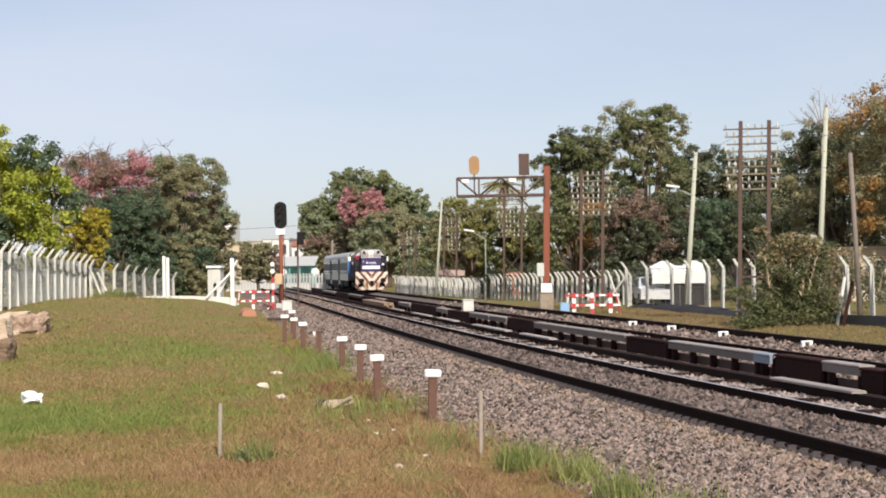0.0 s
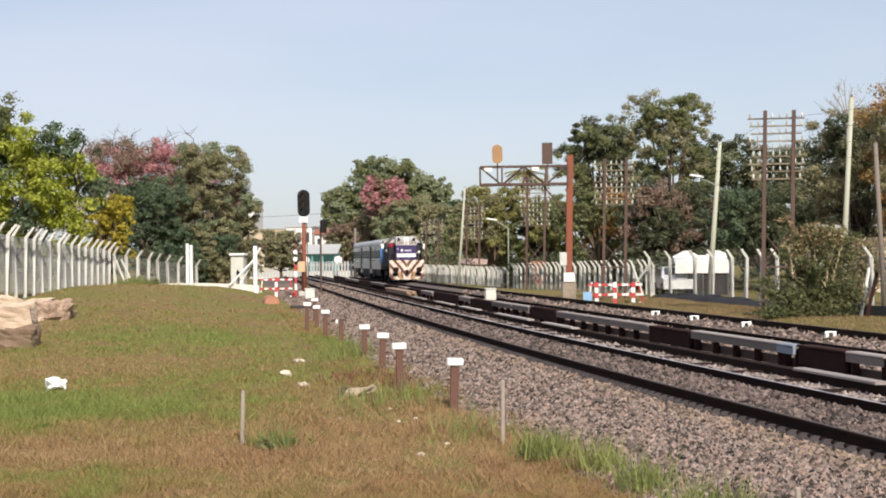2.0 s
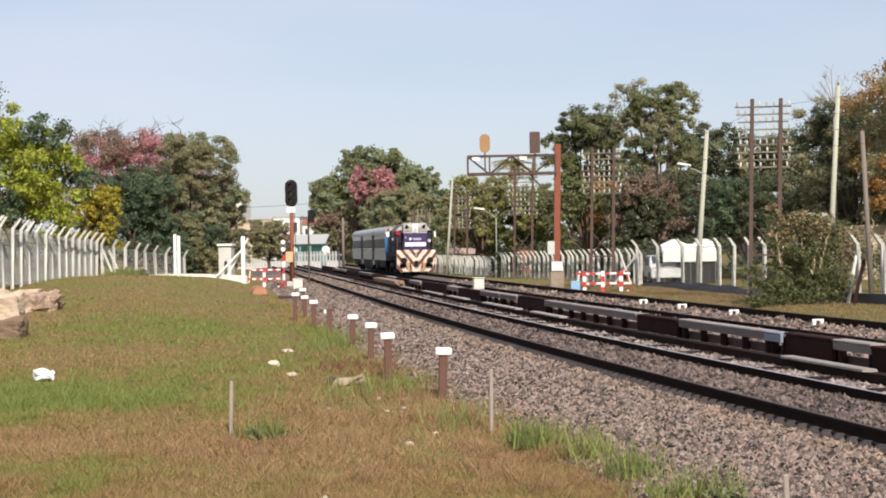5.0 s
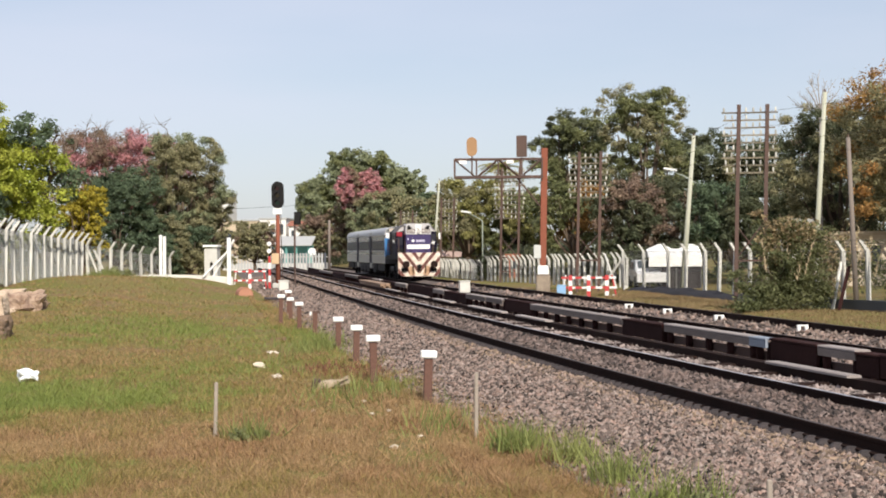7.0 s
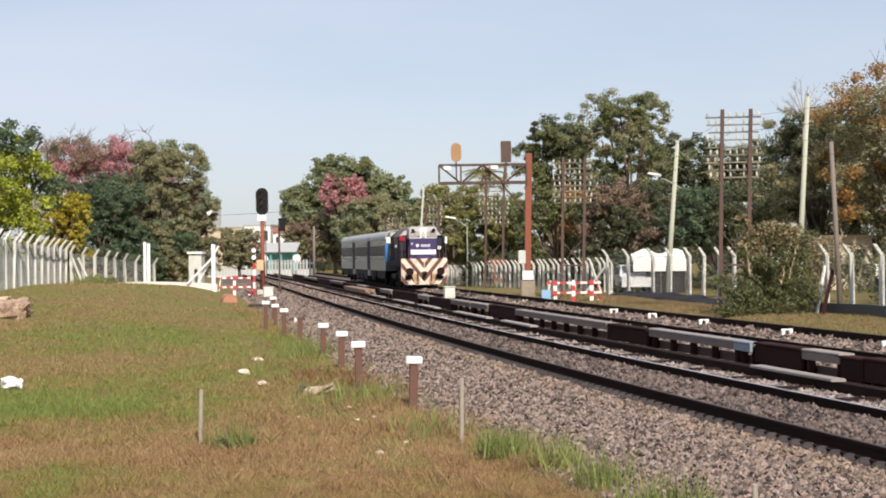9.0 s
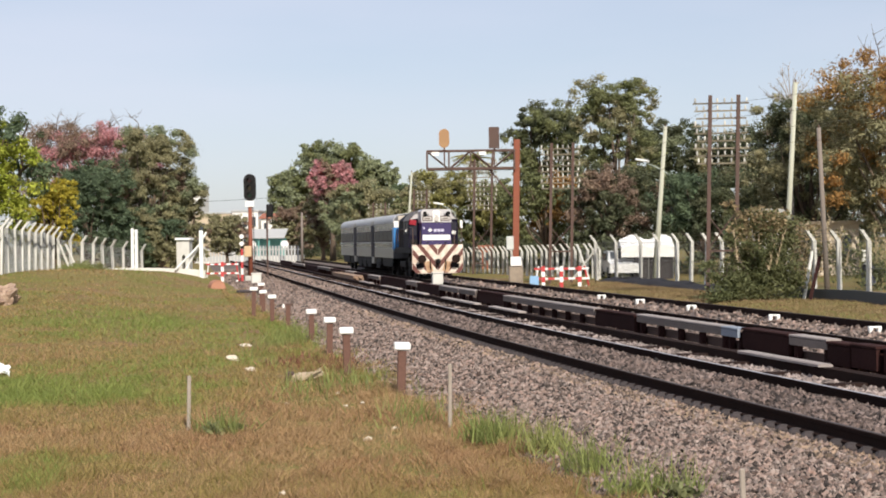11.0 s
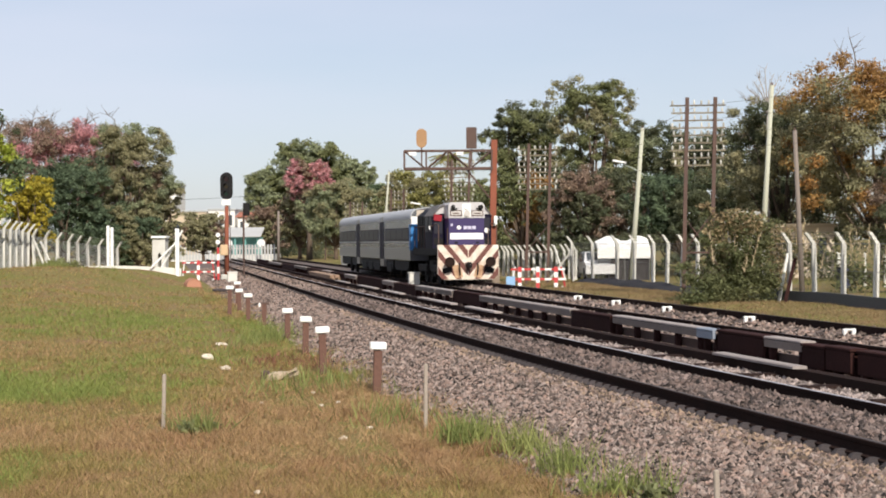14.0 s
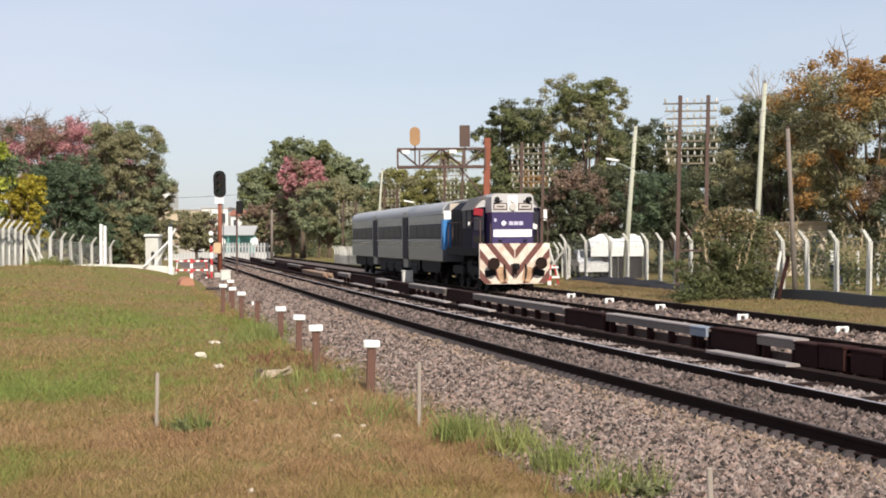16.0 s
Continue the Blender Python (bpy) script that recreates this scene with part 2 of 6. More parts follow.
def ground_z(x, y):
    o = offset_of(x, y)
    z = -0.32 + 0.06 * noise.noise((x * 0.25, y * 0.25, 0)) + 0.03 * noise.noise((x * 0.9, y * 0.9, 3))
    if o < -4.5:
        z += 0.55 * smooth01((-4.5 - o) / 6.0) * smooth01((y - 22) / 28.0) * (1 - 0.35 * smooth01((y - 60) / 15))
    z += 0.65 * math.exp(-((x + 19.0) / 5.5) ** 2) * smooth01((y - 48) / 20) * (1 - smooth01((y - 76) / 3))
    z += 0.34 * math.exp(-((x + 15.2) / 2.0) ** 2) * smooth01((y - 58) / 14) * (1 - smooth01((y - 76) / 2))
    if -3.6 < o < 10.5:
        z = min(z, -0.36)
    if o > 10.5:
        z += 0.16 * smooth01((o - 10.5) / 1.5)
    return z


# ---------------------------------------------------------------- ground and tracks
def build_ground():
    xs = sorted(set([-1500, -900, -500, -300, -200, -140, -100, -75] + [-60 + i * 0.8 for i in range(113)] + [36, 45, 60, 80, 110, 160, 250, 400, 700, 1100, 1500]))
    ys = sorted(set([-1200, -600, -300, -120, -60, -30, -15, -5, 0, 4] + [7 + i * 0.5 for i in range(150)] + [83 + i * 2.5 for i in range(30)] + [165, 190, 220, 260, 320, 400, 550, 800, 1200, 1800, 2500]))
    mb = MB()
    for y in ys:
        for x in xs:
            mb.v.append((x, y, ground_z(x, y) if -60 < x < 60 and 0 < y < 170 else -0.3))
    n = len(xs)
    for j in range(len(ys) - 1):
        for i in range(n - 1):
            mb.f.append((j * n + i, j * n + i + 1, (j + 1) * n + i + 1, (j + 1) * n + i))
            mb.mi.append(0)
    ob = part("ground", mb, GROUND, smooth=True)
    tagged(ob, "uneven ground of green and dried grass beside the railway", "ground", kind="structure")


build_ground()

ST = [4 + 0.5 * i for i in range(60)] + [34 + 2 * i for i in range(60)] + [160, 180, 200, 230]


def build_bed():
    prof = [(-3.3, -0.46), (-2.9, -0.36), (-1.5, -0.25), (-0.6, -0.235), (-0.12, -0.215), (0.15, -0.14), (0.9, -0.13), (1.42, -0.12), (1.6, -0.17), (1.85, -0.1), (3.0, -0.13), (4.2, -0.22), (5.4, -0.31), (7.3, -0.36),
            (7.6, -0.33), (8.9, -0.11), (9.9, -0.17), (10.5, -0.26), (11.2, -0.42)]
    mb = MB()

    def ring(y):
        return [at(o, y, z + 0.025 * noise.noise((o * 1.4, y * 0.6, 7))) for o, z in prof]
    mb.sweep(ring, ST, close=False)
    ob = part("ballast_bed", mb, BALLAST, smooth=True)
    tagged(ob, "grey and brown crushed stone track bed under both lines", "track bed", kind="structure")


build_bed()

RAIL_PROFILE = [(-0.07, -0.16), (0.07, -0.16), (0.07, -0.145), (0.012, -0.12), (0.012, -0.045), (0.036, -0.035), (0.036, -0.004), (0.028, 0.0), (-0.028, 0.0), (-0.036, -0.004), (-0.036, -0.035), (-0.012, -0.045), (-0.012, -0.12), (-0.07, -0.145)]


def rail(track, off, z, label):
    mb = MB()
    mb.sweep(lambda y: [at(off + o, y, z + h) for o, h in RAIL_PROFILE], ST)
    top = MB()
    top.sweep(lambda y: [at(off - 0.025, y, z + 0.001), at(off + 0.025, y, z + 0.001), at(off + 0.025, y, z + 0.004), at(off - 0.025, y, z + 0.004)], ST)
    r = part("rail", mb, RAIL_RUST, track, label)
    # only the rail at 1.676 gets the painted glint
    part("running_surface", top, RAIL_TOP if off == 1.676 else RAIL_DULL, r, "worn steel with its glint put into the colour" if off == 1.676 else "dull rusty surface")
    return r


TRACKS = []
for offs, lab in (((0.0, 0.0), (1.676, 0.0)), "broad gauge track with dark rusty rails on concrete sleepers"), (((7.45, -0.17), (9.13, 0.0)), "second broad gauge track on which the train runs"):
    tk = thing("railway_track", lab, "track", "tracks", kind="structure")
    for o, z in offs:
        rail(tk, o, z, "dark rusty steel rail")
    TRACKS.append(tk)

# ---------------------------------------------------------------- trees
def crown_mesh(name, lobes, count, size, material, flat=0.6, seed=1, fill=0.35):
    """Many small leaf clumps on and inside uneven lobes (centre, radii)."""
    rng = np.random.default_rng(seed)
    vol = np.array([l[1][0] * l[1][1] * l[1][2] for l in lobes]) ** 0.7
    pick = rng.choice(len(lobes), count, p=vol / vol.sum())
    c = np.array([l[0] for l in lobes])[pick]
    r = np.array([l[1] for l in lobes])[pick]
    d = rng.normal(size=(count, 3))
    d /= np.linalg.norm(d, axis=1)[:, None]
    rad = np.where(rng.random(count) < fill, rng.random(count) ** 0.5, 0.8 + 0.32 * rng.random(count) ** 2)
    # clumping: pull leaves of each lobe toward a set of twig ends
    tw = rng.integers(0, 46, count)
    td = np.random.default_rng(seed + 7).normal(size=(len(lobes), 46, 3))
    td /= np.linalg.norm(td, axis=2)[:, :, None]
    pull = td[pick, tw]
    d = d * 0.42 + pull * 0.58
    p = c + d * r * rad[:, None] * 1.12
    a = rng.normal(size=(count, 3))
    a[:, 2] *= flat
    a /= np.linalg.norm(a, axis=1)[:, None]
    b = np.cross(a, rng.normal(size=(count, 3)))
    b /= np.linalg.norm(b, axis=1)[:, None]
    s = size * (0.55 + 0.9 * rng.random(count))[:, None]
    q = np.stack([p - a * s, p - b * s * 0.55 + a * s * 0.1, p + a * s, p + b * s * 0.5 - a * s * 0.15], 1).reshape(-1, 3)
    me = bpy.data.meshes.new(name)
    me.from_pydata(q.tolist(), [], [tuple(range(4 * i, 4 * i + 4)) for i in range(count)])
    me.materials.append(material)
    return me


def clump_mesh(name, clumps, per, size, material, seed):
    """Leaves gathered in rounded clumps (centre, radius); each leaf faces roughly outward and up."""
    rng = np.random.default_rng(seed)
    n = len(clumps) * per
    c = np.repeat(np.array([k[0] for k in clumps]), per, 0)
    r = np.repeat(np.array([k[1] for k in clumps]), per)
    d = rng.normal(size=(n, 3))
    d /= np.linalg.norm(d, axis=1)[:, None]
    rad = rng.random(n) ** 0.45 * np.where(rng.random(n) < 0.12, 1.5, 1.0)
    p = c + d * (r * rad)[:, None] * np.array([1.0, 1.0, 0.72])
    nm = d * 0.7 + np.array([0, 0, 0.45]) + rng.normal(0, 0.45, (n, 3))
    nm /= np.linalg.norm(nm, axis=1)[:, None]
    a = np.cross(nm, rng.normal(size=(n, 3)))
    a /= np.linalg.norm(a, axis=1)[:, None]
    e = np.cross(nm, a)
    s = (size * (0.55 + 0.9 * rng.random(n)))[:, None]
    q = np.stack([p - a * s, p + a * s * 0.6 - e * s * 0.55, p + a * s * 0.9 + e * s * 0.5], 1).reshape(-1, 3)
    me = bpy.data.meshes.new(name)
    me.from_pydata(q.tolist(), [], np.arange(3 * n).reshape(-1, 3).tolist())
    me.materials.append(material)
    return me


def tree(name, label, base, top, width, material, seed, crown_low=0.3, count=7000, size=0.2, lobes=16, depth=None, bare=0, lean=0.0, extra=None, group="trees along the railway", round_top=1.0):
    """Trunk with limbs, and a crown of clumps. base (x, y, z), top z, crown width; extra: (material, share) for blossom or turning leaves."""
    rng = random.Random(seed)
    x, y, z = base
    width *= 1.2
    h = top - z + 0.95
    t = thing(name, label, "tree", group, Matrix.Translation(base))
    lob, ends = [], []
    depth = depth or width * 0.8
    for i in range(lobes):
        w = 2 * math.pi * (i * 0.381966 + rng.random() * 0.1)
        f = min(0.87, ((i + 0.5) / lobes) ** 0.75)
        hz = h * (crown_low + (1 - crown_low) * (0.12 + 0.72 * f))
        spread = math.sin(math.pi * min(1, (0.18 + 0.75 * f))) ** (0.8 * round_top) if i < lobes - 1 else 0.25
        rr = 0.32 * spread * (0.75 + 0.5 * rng.random())
        c = (math.cos(w) * width * rr + lean * f * h, math.sin(w) * depth * rr, hz)
        s = width * (0.17 + 0.1 * rng.random())
        lob.append((c, (s, s * depth / width, min(s * 0.85, h * (1 - crown_low) * 0.32))))
        ends.append(c)
    mb = MB()
    r0 = 0.035 * h * 0.6 + 0.06
    mid = Vector((lean * h * 0.2, 0, h * max(crown_low, 0.15)))
    mb.tube([(0, 0, -0.4), (0.05, 0.02, h * crown_low * 0.5), mid, mid + Vector((lean, 0, 1)).normalized() * h * 0.3], [r0 * 1.25, r0, r0 * 0.85, r0 * 0.4], 8)
    for e in ends:
        e = Vector(e)
        k = mid + (e - mid) * 0.5 + Vector((rng.uniform(-.3, .3), rng.uniform(-.3, .3), -0.1 * h * (1 - crown_low) * 0.5))
        mb.tube([mid * 0.95, k, e], [r0 * 0.5, r0 * 0.3, r0 * 0.1], 6)
    part("trunk", mb, BARK, t, smooth=True)
    clumps = []
    for c, rr in lob:
        for _ in range(20):
            d = Vector((rng.gauss(0, 1), rng.gauss(0, 1), rng.gauss(0.25, 0.9))).normalized()
            f = rng.uniform(0.3, 0.7) if rng.random() < 0.2 else rng.uniform(0.78, 1.12) if rng.random() < 0.85 else rng.uniform(1.02, 1.15)
            p = Vector(c) + Vector((d.x * rr[0], d.y * rr[1], d.z * rr[2])) * f
            if 0.25 < p.z < h * (0.92 + 0.1 * noise.noise((p.x * 0.8, p.y * 0.8, seed * 1.3))):
                clumps.append((tuple(p), rr[0] * rng.uniform(0.2, 0.36)))
    if extra:
        drift = 0.13 if extra[2] else 0.0
        rise = 0.06 if extra[0] is GOLD else 0.0
        clumps.sort(key=lambda k: noise.noise(Vector(k[0]) * (1.0 if extra[2] else 0.45) + Vector((seed, 0, 0))) - drift * k[0][0] - rise * k[0][2])
        cut = int(len(clumps) * extra[1])
        part("blossom" if extra[2] else "crown", clump_mesh("crown", clumps[:cut], max(8, count // len(clumps)), size, extra[0], seed + 50), None, t, extra[3])
        clumps = clumps[cut:]
        count = int(count * (1 - extra[1]))
    part("crown", clump_mesh("crown", clumps, max(8, count // len(clumps)), size, material, seed), None, t)
    if bare:
        for i in range(bare):
            tw = MB()
            w = rng.uniform(0, 6.28)
            s0 = Vector((math.cos(w) * width * 0.25, math.sin(w) * depth * 0.2, h * 0.85))
            e0 = s0 + Vector((rng.uniform(-.8, .8), rng.uniform(-.3, .3), rng.uniform(0.03, 0.15) * h))
            k0 = s0.lerp(e0, 0.5) + Vector((rng.uniform(-.3, .3), 0, 0.1))
            tw.tube([s0, k0, e0], [0.04, 0.025, 0.008], 5)
            for _ in range(7):
                f = k0.lerp(e0, rng.random())
                tw.tube([f, f + Vector((rng.uniform(-.7, .7), rng.uniform(-.3, .3), rng.uniform(.1, .7)))], [0.015, 0.005], 4)
            part("bare_branch", tw, BARK, t, "leafless branch")
    return t


GREEN = leaf_mat("leaves_green", (0.19, 0.21, 0.095), (0.265, 0.26, 0.12))
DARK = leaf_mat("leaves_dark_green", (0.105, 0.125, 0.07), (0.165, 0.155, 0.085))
# sage lightened so that it carries the haze over the far trees
SAGE = leaf_mat("leaves_hazy_sage", (0.28, 0.31, 0.19), (0.32, 0.335, 0.18))
PINE = leaf_mat("leaves_deep_green", (0.12, 0.165, 0.10), (0.165, 0.205, 0.105))
OLIVE = leaf_mat("leaves_olive", (0.295, 0.28, 0.155), (0.34, 0.30, 0.175))
LIME = leaf_mat("leaves_yellow_green", (0.33, 0.38, 0.055), (0.45, 0.42, 0.08))
GOLD = leaf_mat("leaves_turning", (0.36, 0.225, 0.08), (0.40, 0.185, 0.065))
PINK = leaf_mat("blossom_pink", (0.60, 0.30, 0.32), (0.44, 0.25, 0.21))
BROWN = leaf_mat("leaves_reddish_brown", (0.31, 0.215, 0.165), (0.25, 0.20, 0.12))
STRAW = leaf_mat("leaves_straw_green", (0.29, 0.28, 0.105), (0.35, 0.31, 0.12))
YELLOW = leaf_mat("leaves_yellow", (0.46, 0.37, 0.05), (0.40, 0.36, 0.06))

TREES = [
    # name, label, base, top, width, material, crown_low, count, size, bare, extra
    ("tree", "bright yellow-green leafy tree behind the concrete fence", (-24.9, 71, 0), 8.5, 6.6, LIME, 0.12, 9500, 0.17, 2, (PINE, 0.34, 0, "darker green leaves")),
    ("tree", "tall green tree with dark foliage behind the fence", (-28.2, 71, 0), 10.8, 5.2, GREEN, 0.3, 6000, 0.17, 5, None),
    ("tree", "small yellow-leaved tree behind the fence", (-23.0, 80, 0), 5.3, 2.6, YELLOW, 0.2, 2600, 0.15, 0, None),
    ("tree", "dense dark green rounded tree behind the fence", (-23.1, 88, 0), 6.7, 4.3, PINE, 0.05, 9000, 0.125, 0, None),
    ("tree", "pink-flowering silk floss tree with thinning crown", (-24.9, 95, 0), 9.5, 7.0, BROWN, 0.3, 14000, 0.125, 7, (PINK, 0.55, 1, "pink blossom")),
    ("tree", "olive green tree with hanging foliage at the fence end", (-20.2, 92, 0), 9.8, 4.6, OLIVE, 0.02, 16000, 0.12, 1, (SAGE, 0.4, 0, "greener leaves")),
    ("tree", "low dark green bush at the end of the fence", (-20.9, 89, 0), 3.6, 3.4, PINE, 0.0, 4500, 0.12, 0, (OLIVE, 0.4, 0, "olive leaves")),
    ("tree", "low olive bush beside the gate hut", (-19.0, 89.5, 0), 2.9, 2.8, OLIVE, 0.0, 3500, 0.12, 0, (PINE, 0.4, 0, "darker leaves")),
    ("tree", "low olive bushy tree beside the gate", (-19.1, 93, 0), 7.0, 2.9, OLIVE, 0.02, 8000, 0.12, 0, (BROWN, 0.4, 0, "browner leaves")),
    ("tree", "small olive tree beside the gate", (-18.0, 92, 0), 5.3, 2.1, OLIVE, 0.02, 4000, 0.12, 0, None),
    ("tree", "broad green tree behind the railway curve", (-22.7, 240, 0), 19.2, 11.2, SAGE, 0.15, 8500, 0.42, 0, (GREEN, 0.4, 0, "darker leaves")),
    ("tree", "lower green tree at the edge of the far group", (-29.0, 240, 0), 14.0, 8.0, SAGE, 0.12, 5000, 0.42, 0, (GREEN, 0.4, 0, "darker leaves")),
    ("tree", "spreading green tree far along the line", (-16.4, 244, 0), 16.6, 6.8, SAGE, 0.15, 5000, 0.42, 0, None),
    ("tree", "distant dark conifer beyond the curve", (-10.0, 200, 0), 10.6, 2.6, PINE, 0.1, 1800, 0.3, 0, None),
    ("tree", "distant dark conifer beyond the curve", (-7.4, 202, 0), 10.2, 3.2, PINE, 0.1, 1800, 0.3, 0, None),
    ("tree", "pink-flowering silk floss tree far along the line", (-16.8, 176, 0), 11.4, 4.8, PINK, 0.45, 3400, 0.26, 0, (BROWN, 0.35, 0, "reddish brown leaves")),
    ("tree", "olive brown tree overhanging the track", (-12.8, 165, 0), 8.2, 6.6, OLIVE, 0.1, 9000, 0.22, 0, (SAGE, 0.5, 0, "green leaves")),
    ("tree", "low brown-green tree beside the track", (-18.6, 182, 0), 8.0, 4.8, BROWN, 0.05, 4500, 0.27, 0, (OLIVE, 0.45, 0, "olive leaves")),
    ("tree", "low green tree by the far crossing", (-25.2, 150, 0), 4.4, 4.0, OLIVE, 0.05, 3500, 0.22, 0, (BROWN, 0.3, 0, "brown leaves")),
    ("tree", "low brown bushy tree before the distant houses", (-23.8, 190, 0), 6.2, 4.0, BROWN, 0.05, 2500, 0.26, 0, (OLIVE, 0.5, 0, "olive leaves")),
    ("tree", "small green tree behind the line of wire racks", (-5.2, 150, 0), 6.6, 5.5, GREEN, 0.15, 4500, 0.26, 0, (YELLOW, 0.12, 0, "yellow leaves")),
    ("tree", "yellow-green tree behind the signal gantry", (-2.6, 120, 0), 7.4, 5.0, OLIVE, 0.1, 5500, 0.19, 0, (STRAW, 0.5, 0, "yellow-green leaves")),
    ("tree", "olive green tree behind the signal gantry", (1.6, 118, 0), 6.6, 4.6, STRAW, 0.05, 5500, 0.19, 0, (GREEN, 0.5, 0, "green leaves")),
    # dark share of leaves: shade inside the crown put into colour
    ("tree", "tall green street tree behind the fence", (5.2, 105, 0), 12.2, 5.4, GREEN, 0.14, 8500, 0.17, 0, (DARK, 0.4, 0, "dark leaves for the shaded inner crown")),
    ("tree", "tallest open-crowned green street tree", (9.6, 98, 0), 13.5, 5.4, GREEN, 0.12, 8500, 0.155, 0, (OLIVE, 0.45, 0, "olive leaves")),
    # shade on this tree is put into darker leaves
    ("tree", "dark green street tree, shade put into its leaf colour", (13.9, 103, 0), 10.6, 5.2, DARK, 0.05, 8000, 0.17, 0, (SAGE, 0.3, 0, "paler leaves")),
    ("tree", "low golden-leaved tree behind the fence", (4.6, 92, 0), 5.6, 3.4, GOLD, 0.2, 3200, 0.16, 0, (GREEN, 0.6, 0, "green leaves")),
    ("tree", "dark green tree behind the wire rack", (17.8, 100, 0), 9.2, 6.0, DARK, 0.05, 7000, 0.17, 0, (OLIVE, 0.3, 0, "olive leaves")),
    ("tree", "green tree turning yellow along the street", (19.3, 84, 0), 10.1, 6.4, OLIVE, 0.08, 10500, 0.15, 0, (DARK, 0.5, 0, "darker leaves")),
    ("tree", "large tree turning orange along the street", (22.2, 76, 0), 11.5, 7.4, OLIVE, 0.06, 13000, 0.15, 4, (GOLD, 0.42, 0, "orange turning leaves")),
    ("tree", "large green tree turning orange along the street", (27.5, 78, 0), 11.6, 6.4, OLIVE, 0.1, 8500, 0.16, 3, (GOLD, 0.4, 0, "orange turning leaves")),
    # added dark filler, then low trees with the street's shade in their leaf colour
    ("tree", "dark green tree added to darken the back of the street", (23.5, 98, 0), 10.0, 7.5, DARK, 0.03, 8000, 0.18, 0, (BROWN, 0.3, 0, "brown leaves")),
    ("tree", "dark green tree, street shade put into its leaf colour", (8.4, 88, 0), 6.0, 5.0, DARK, 0.02, 6500, 0.15, 0, (BROWN, 0.3, 0, "brown leaves")),
    ("tree", "dark green low tree, street shade put into its leaf colour", (13.2, 84, 0), 5.2, 5.0, PINE, 0.02, 6500, 0.15, 0, (DARK, 0.5, 0, "dark leaves")),
    ("tree", "dark green hedge tree, street shade put into its leaf colour", (23.5, 70, 0), 5.2, 5.0, DARK, 0.02, 6500, 0.14, 0, (BROWN, 0.35, 0, "brown leaves")),
]
for i, (nm, lab, b, top, w, mt, low, cnt, sz, bare, ext) in enumerate(TREES):
    tree(nm, lab, b, top, w, mt, 100 + i * 3, low, int(cnt * 5.0), sz * 0.58, bare=bare, extra=ext, round_top=0.6)


# ---------------------------------------------------------------- conductor rails and covers between the tracks
def ang(y):
    return Matrix.Rotation(math.radians(heading(y)), 4, "Z")


def along(y0, y1, off, z0, z1, width, wob=0.0):
    """Box that follows the line from y0 to y1."""
    mb = MB()
    st = [y0, (y0 + y1) / 2, y1] if y1 - y0 > 2.5 else [y0, y1]
    mb.sweep(lambda y: [at(off - width / 2, y, z0), at(off + width / 2, y, z0), at(off + width / 2, y, z1 - 0.015), at(off + width / 2 - 0.015, y, z1), at(off - width / 2 + 0.015, y, z1), at(off - width / 2, y, z1 - 0.015)], st)
    return mb


third = thing("conductor_rail", "black steel conductor rail on dark brackets beside the near track", "conductor rail", kind="structure")
part("steel_rail", along(8, 9, 2.6, -0.02, 0.06, 0.12), BLACK_STEEL, third)
body = MB()
body.sweep(lambda y: [at(2.49, y, -0.07), at(2.72, y, -0.07), at(2.72, y, 0.07), at(2.49, y, 0.07)], ST[8:])
part("side_guard", body, RAIL_RUST, third, "black side guard")
brk = MB().box((-0.28, 0, -0.13), (0.86, 0.26, 0.2), ch=0.03).mesh("bracket", RAIL_RUST)
y = 9.0
while y < 90:
    o = part("bracket", brk, None, third)
    o.matrix_basis = Matrix.Translation(at(2.62, y)) @ ang(y)
    y += 1.75
# loose boards lying on the guard
for y0, y1, z in ((20.6, 23.3, 0.075), (36.8, 40.1, 0.075), (41.9, 47.0, 0.075), (50.2, 54.0, 0.075), (56.0, 60.5, 0.075), (64, 68, 0.075), (11.0, 14.5, 0.075)):
    tagged(part("guard_board", along(y0, y1, 2.53, z, z + 0.045, 0.2), WOOD_GREY), "pale silvered board on the conductor rail guard", "board", "boards on the conductor rail")

PIECES = [("b", 10.0, 12.1), ("g", 12.2, 14.3), ("b", 14.4, 16.6), ("g", 16.7, 18.2), ("b", 18.3, 19.55), ("b", 19.67, 20.5), ("b", 20.6, 21.3), ("b", 21.4, 22.08), ("g", 22.12, 23.35), ("b", 23.42, 25.15), ("n", 25.2, 25.9), ("g", 25.92, 30.4),
          ("b", 30.5, 33.1), ("g", 33.17, 41.8), ("b", 41.9, 45.5), ("g", 45.55, 48.1), ("g", 48.2, 51.6), ("b", 51.7, 56.4), ("g", 56.5, 59.2), ("b", 59.3, 66.5), ("g", 66.6, 70.4), ("b", 70.5, 76.5), ("g", 76.6, 80.2), ("b", 80.3, 88), ("g", 88.2, 96), ("b", 96.2, 106), ("g", 106.2, 118), ("b", 118.2, 132)]
BLUE_GREY = mat("blue_grey_board", (0.24, 0.27, 0.32), 0.7, 0.15, 2, 20, 0.2)
leg = MB().box((0, 0, 0.02), (0.12, 0.09, 0.5), ch=0.015).mesh("leg", WOOD_BROWN)
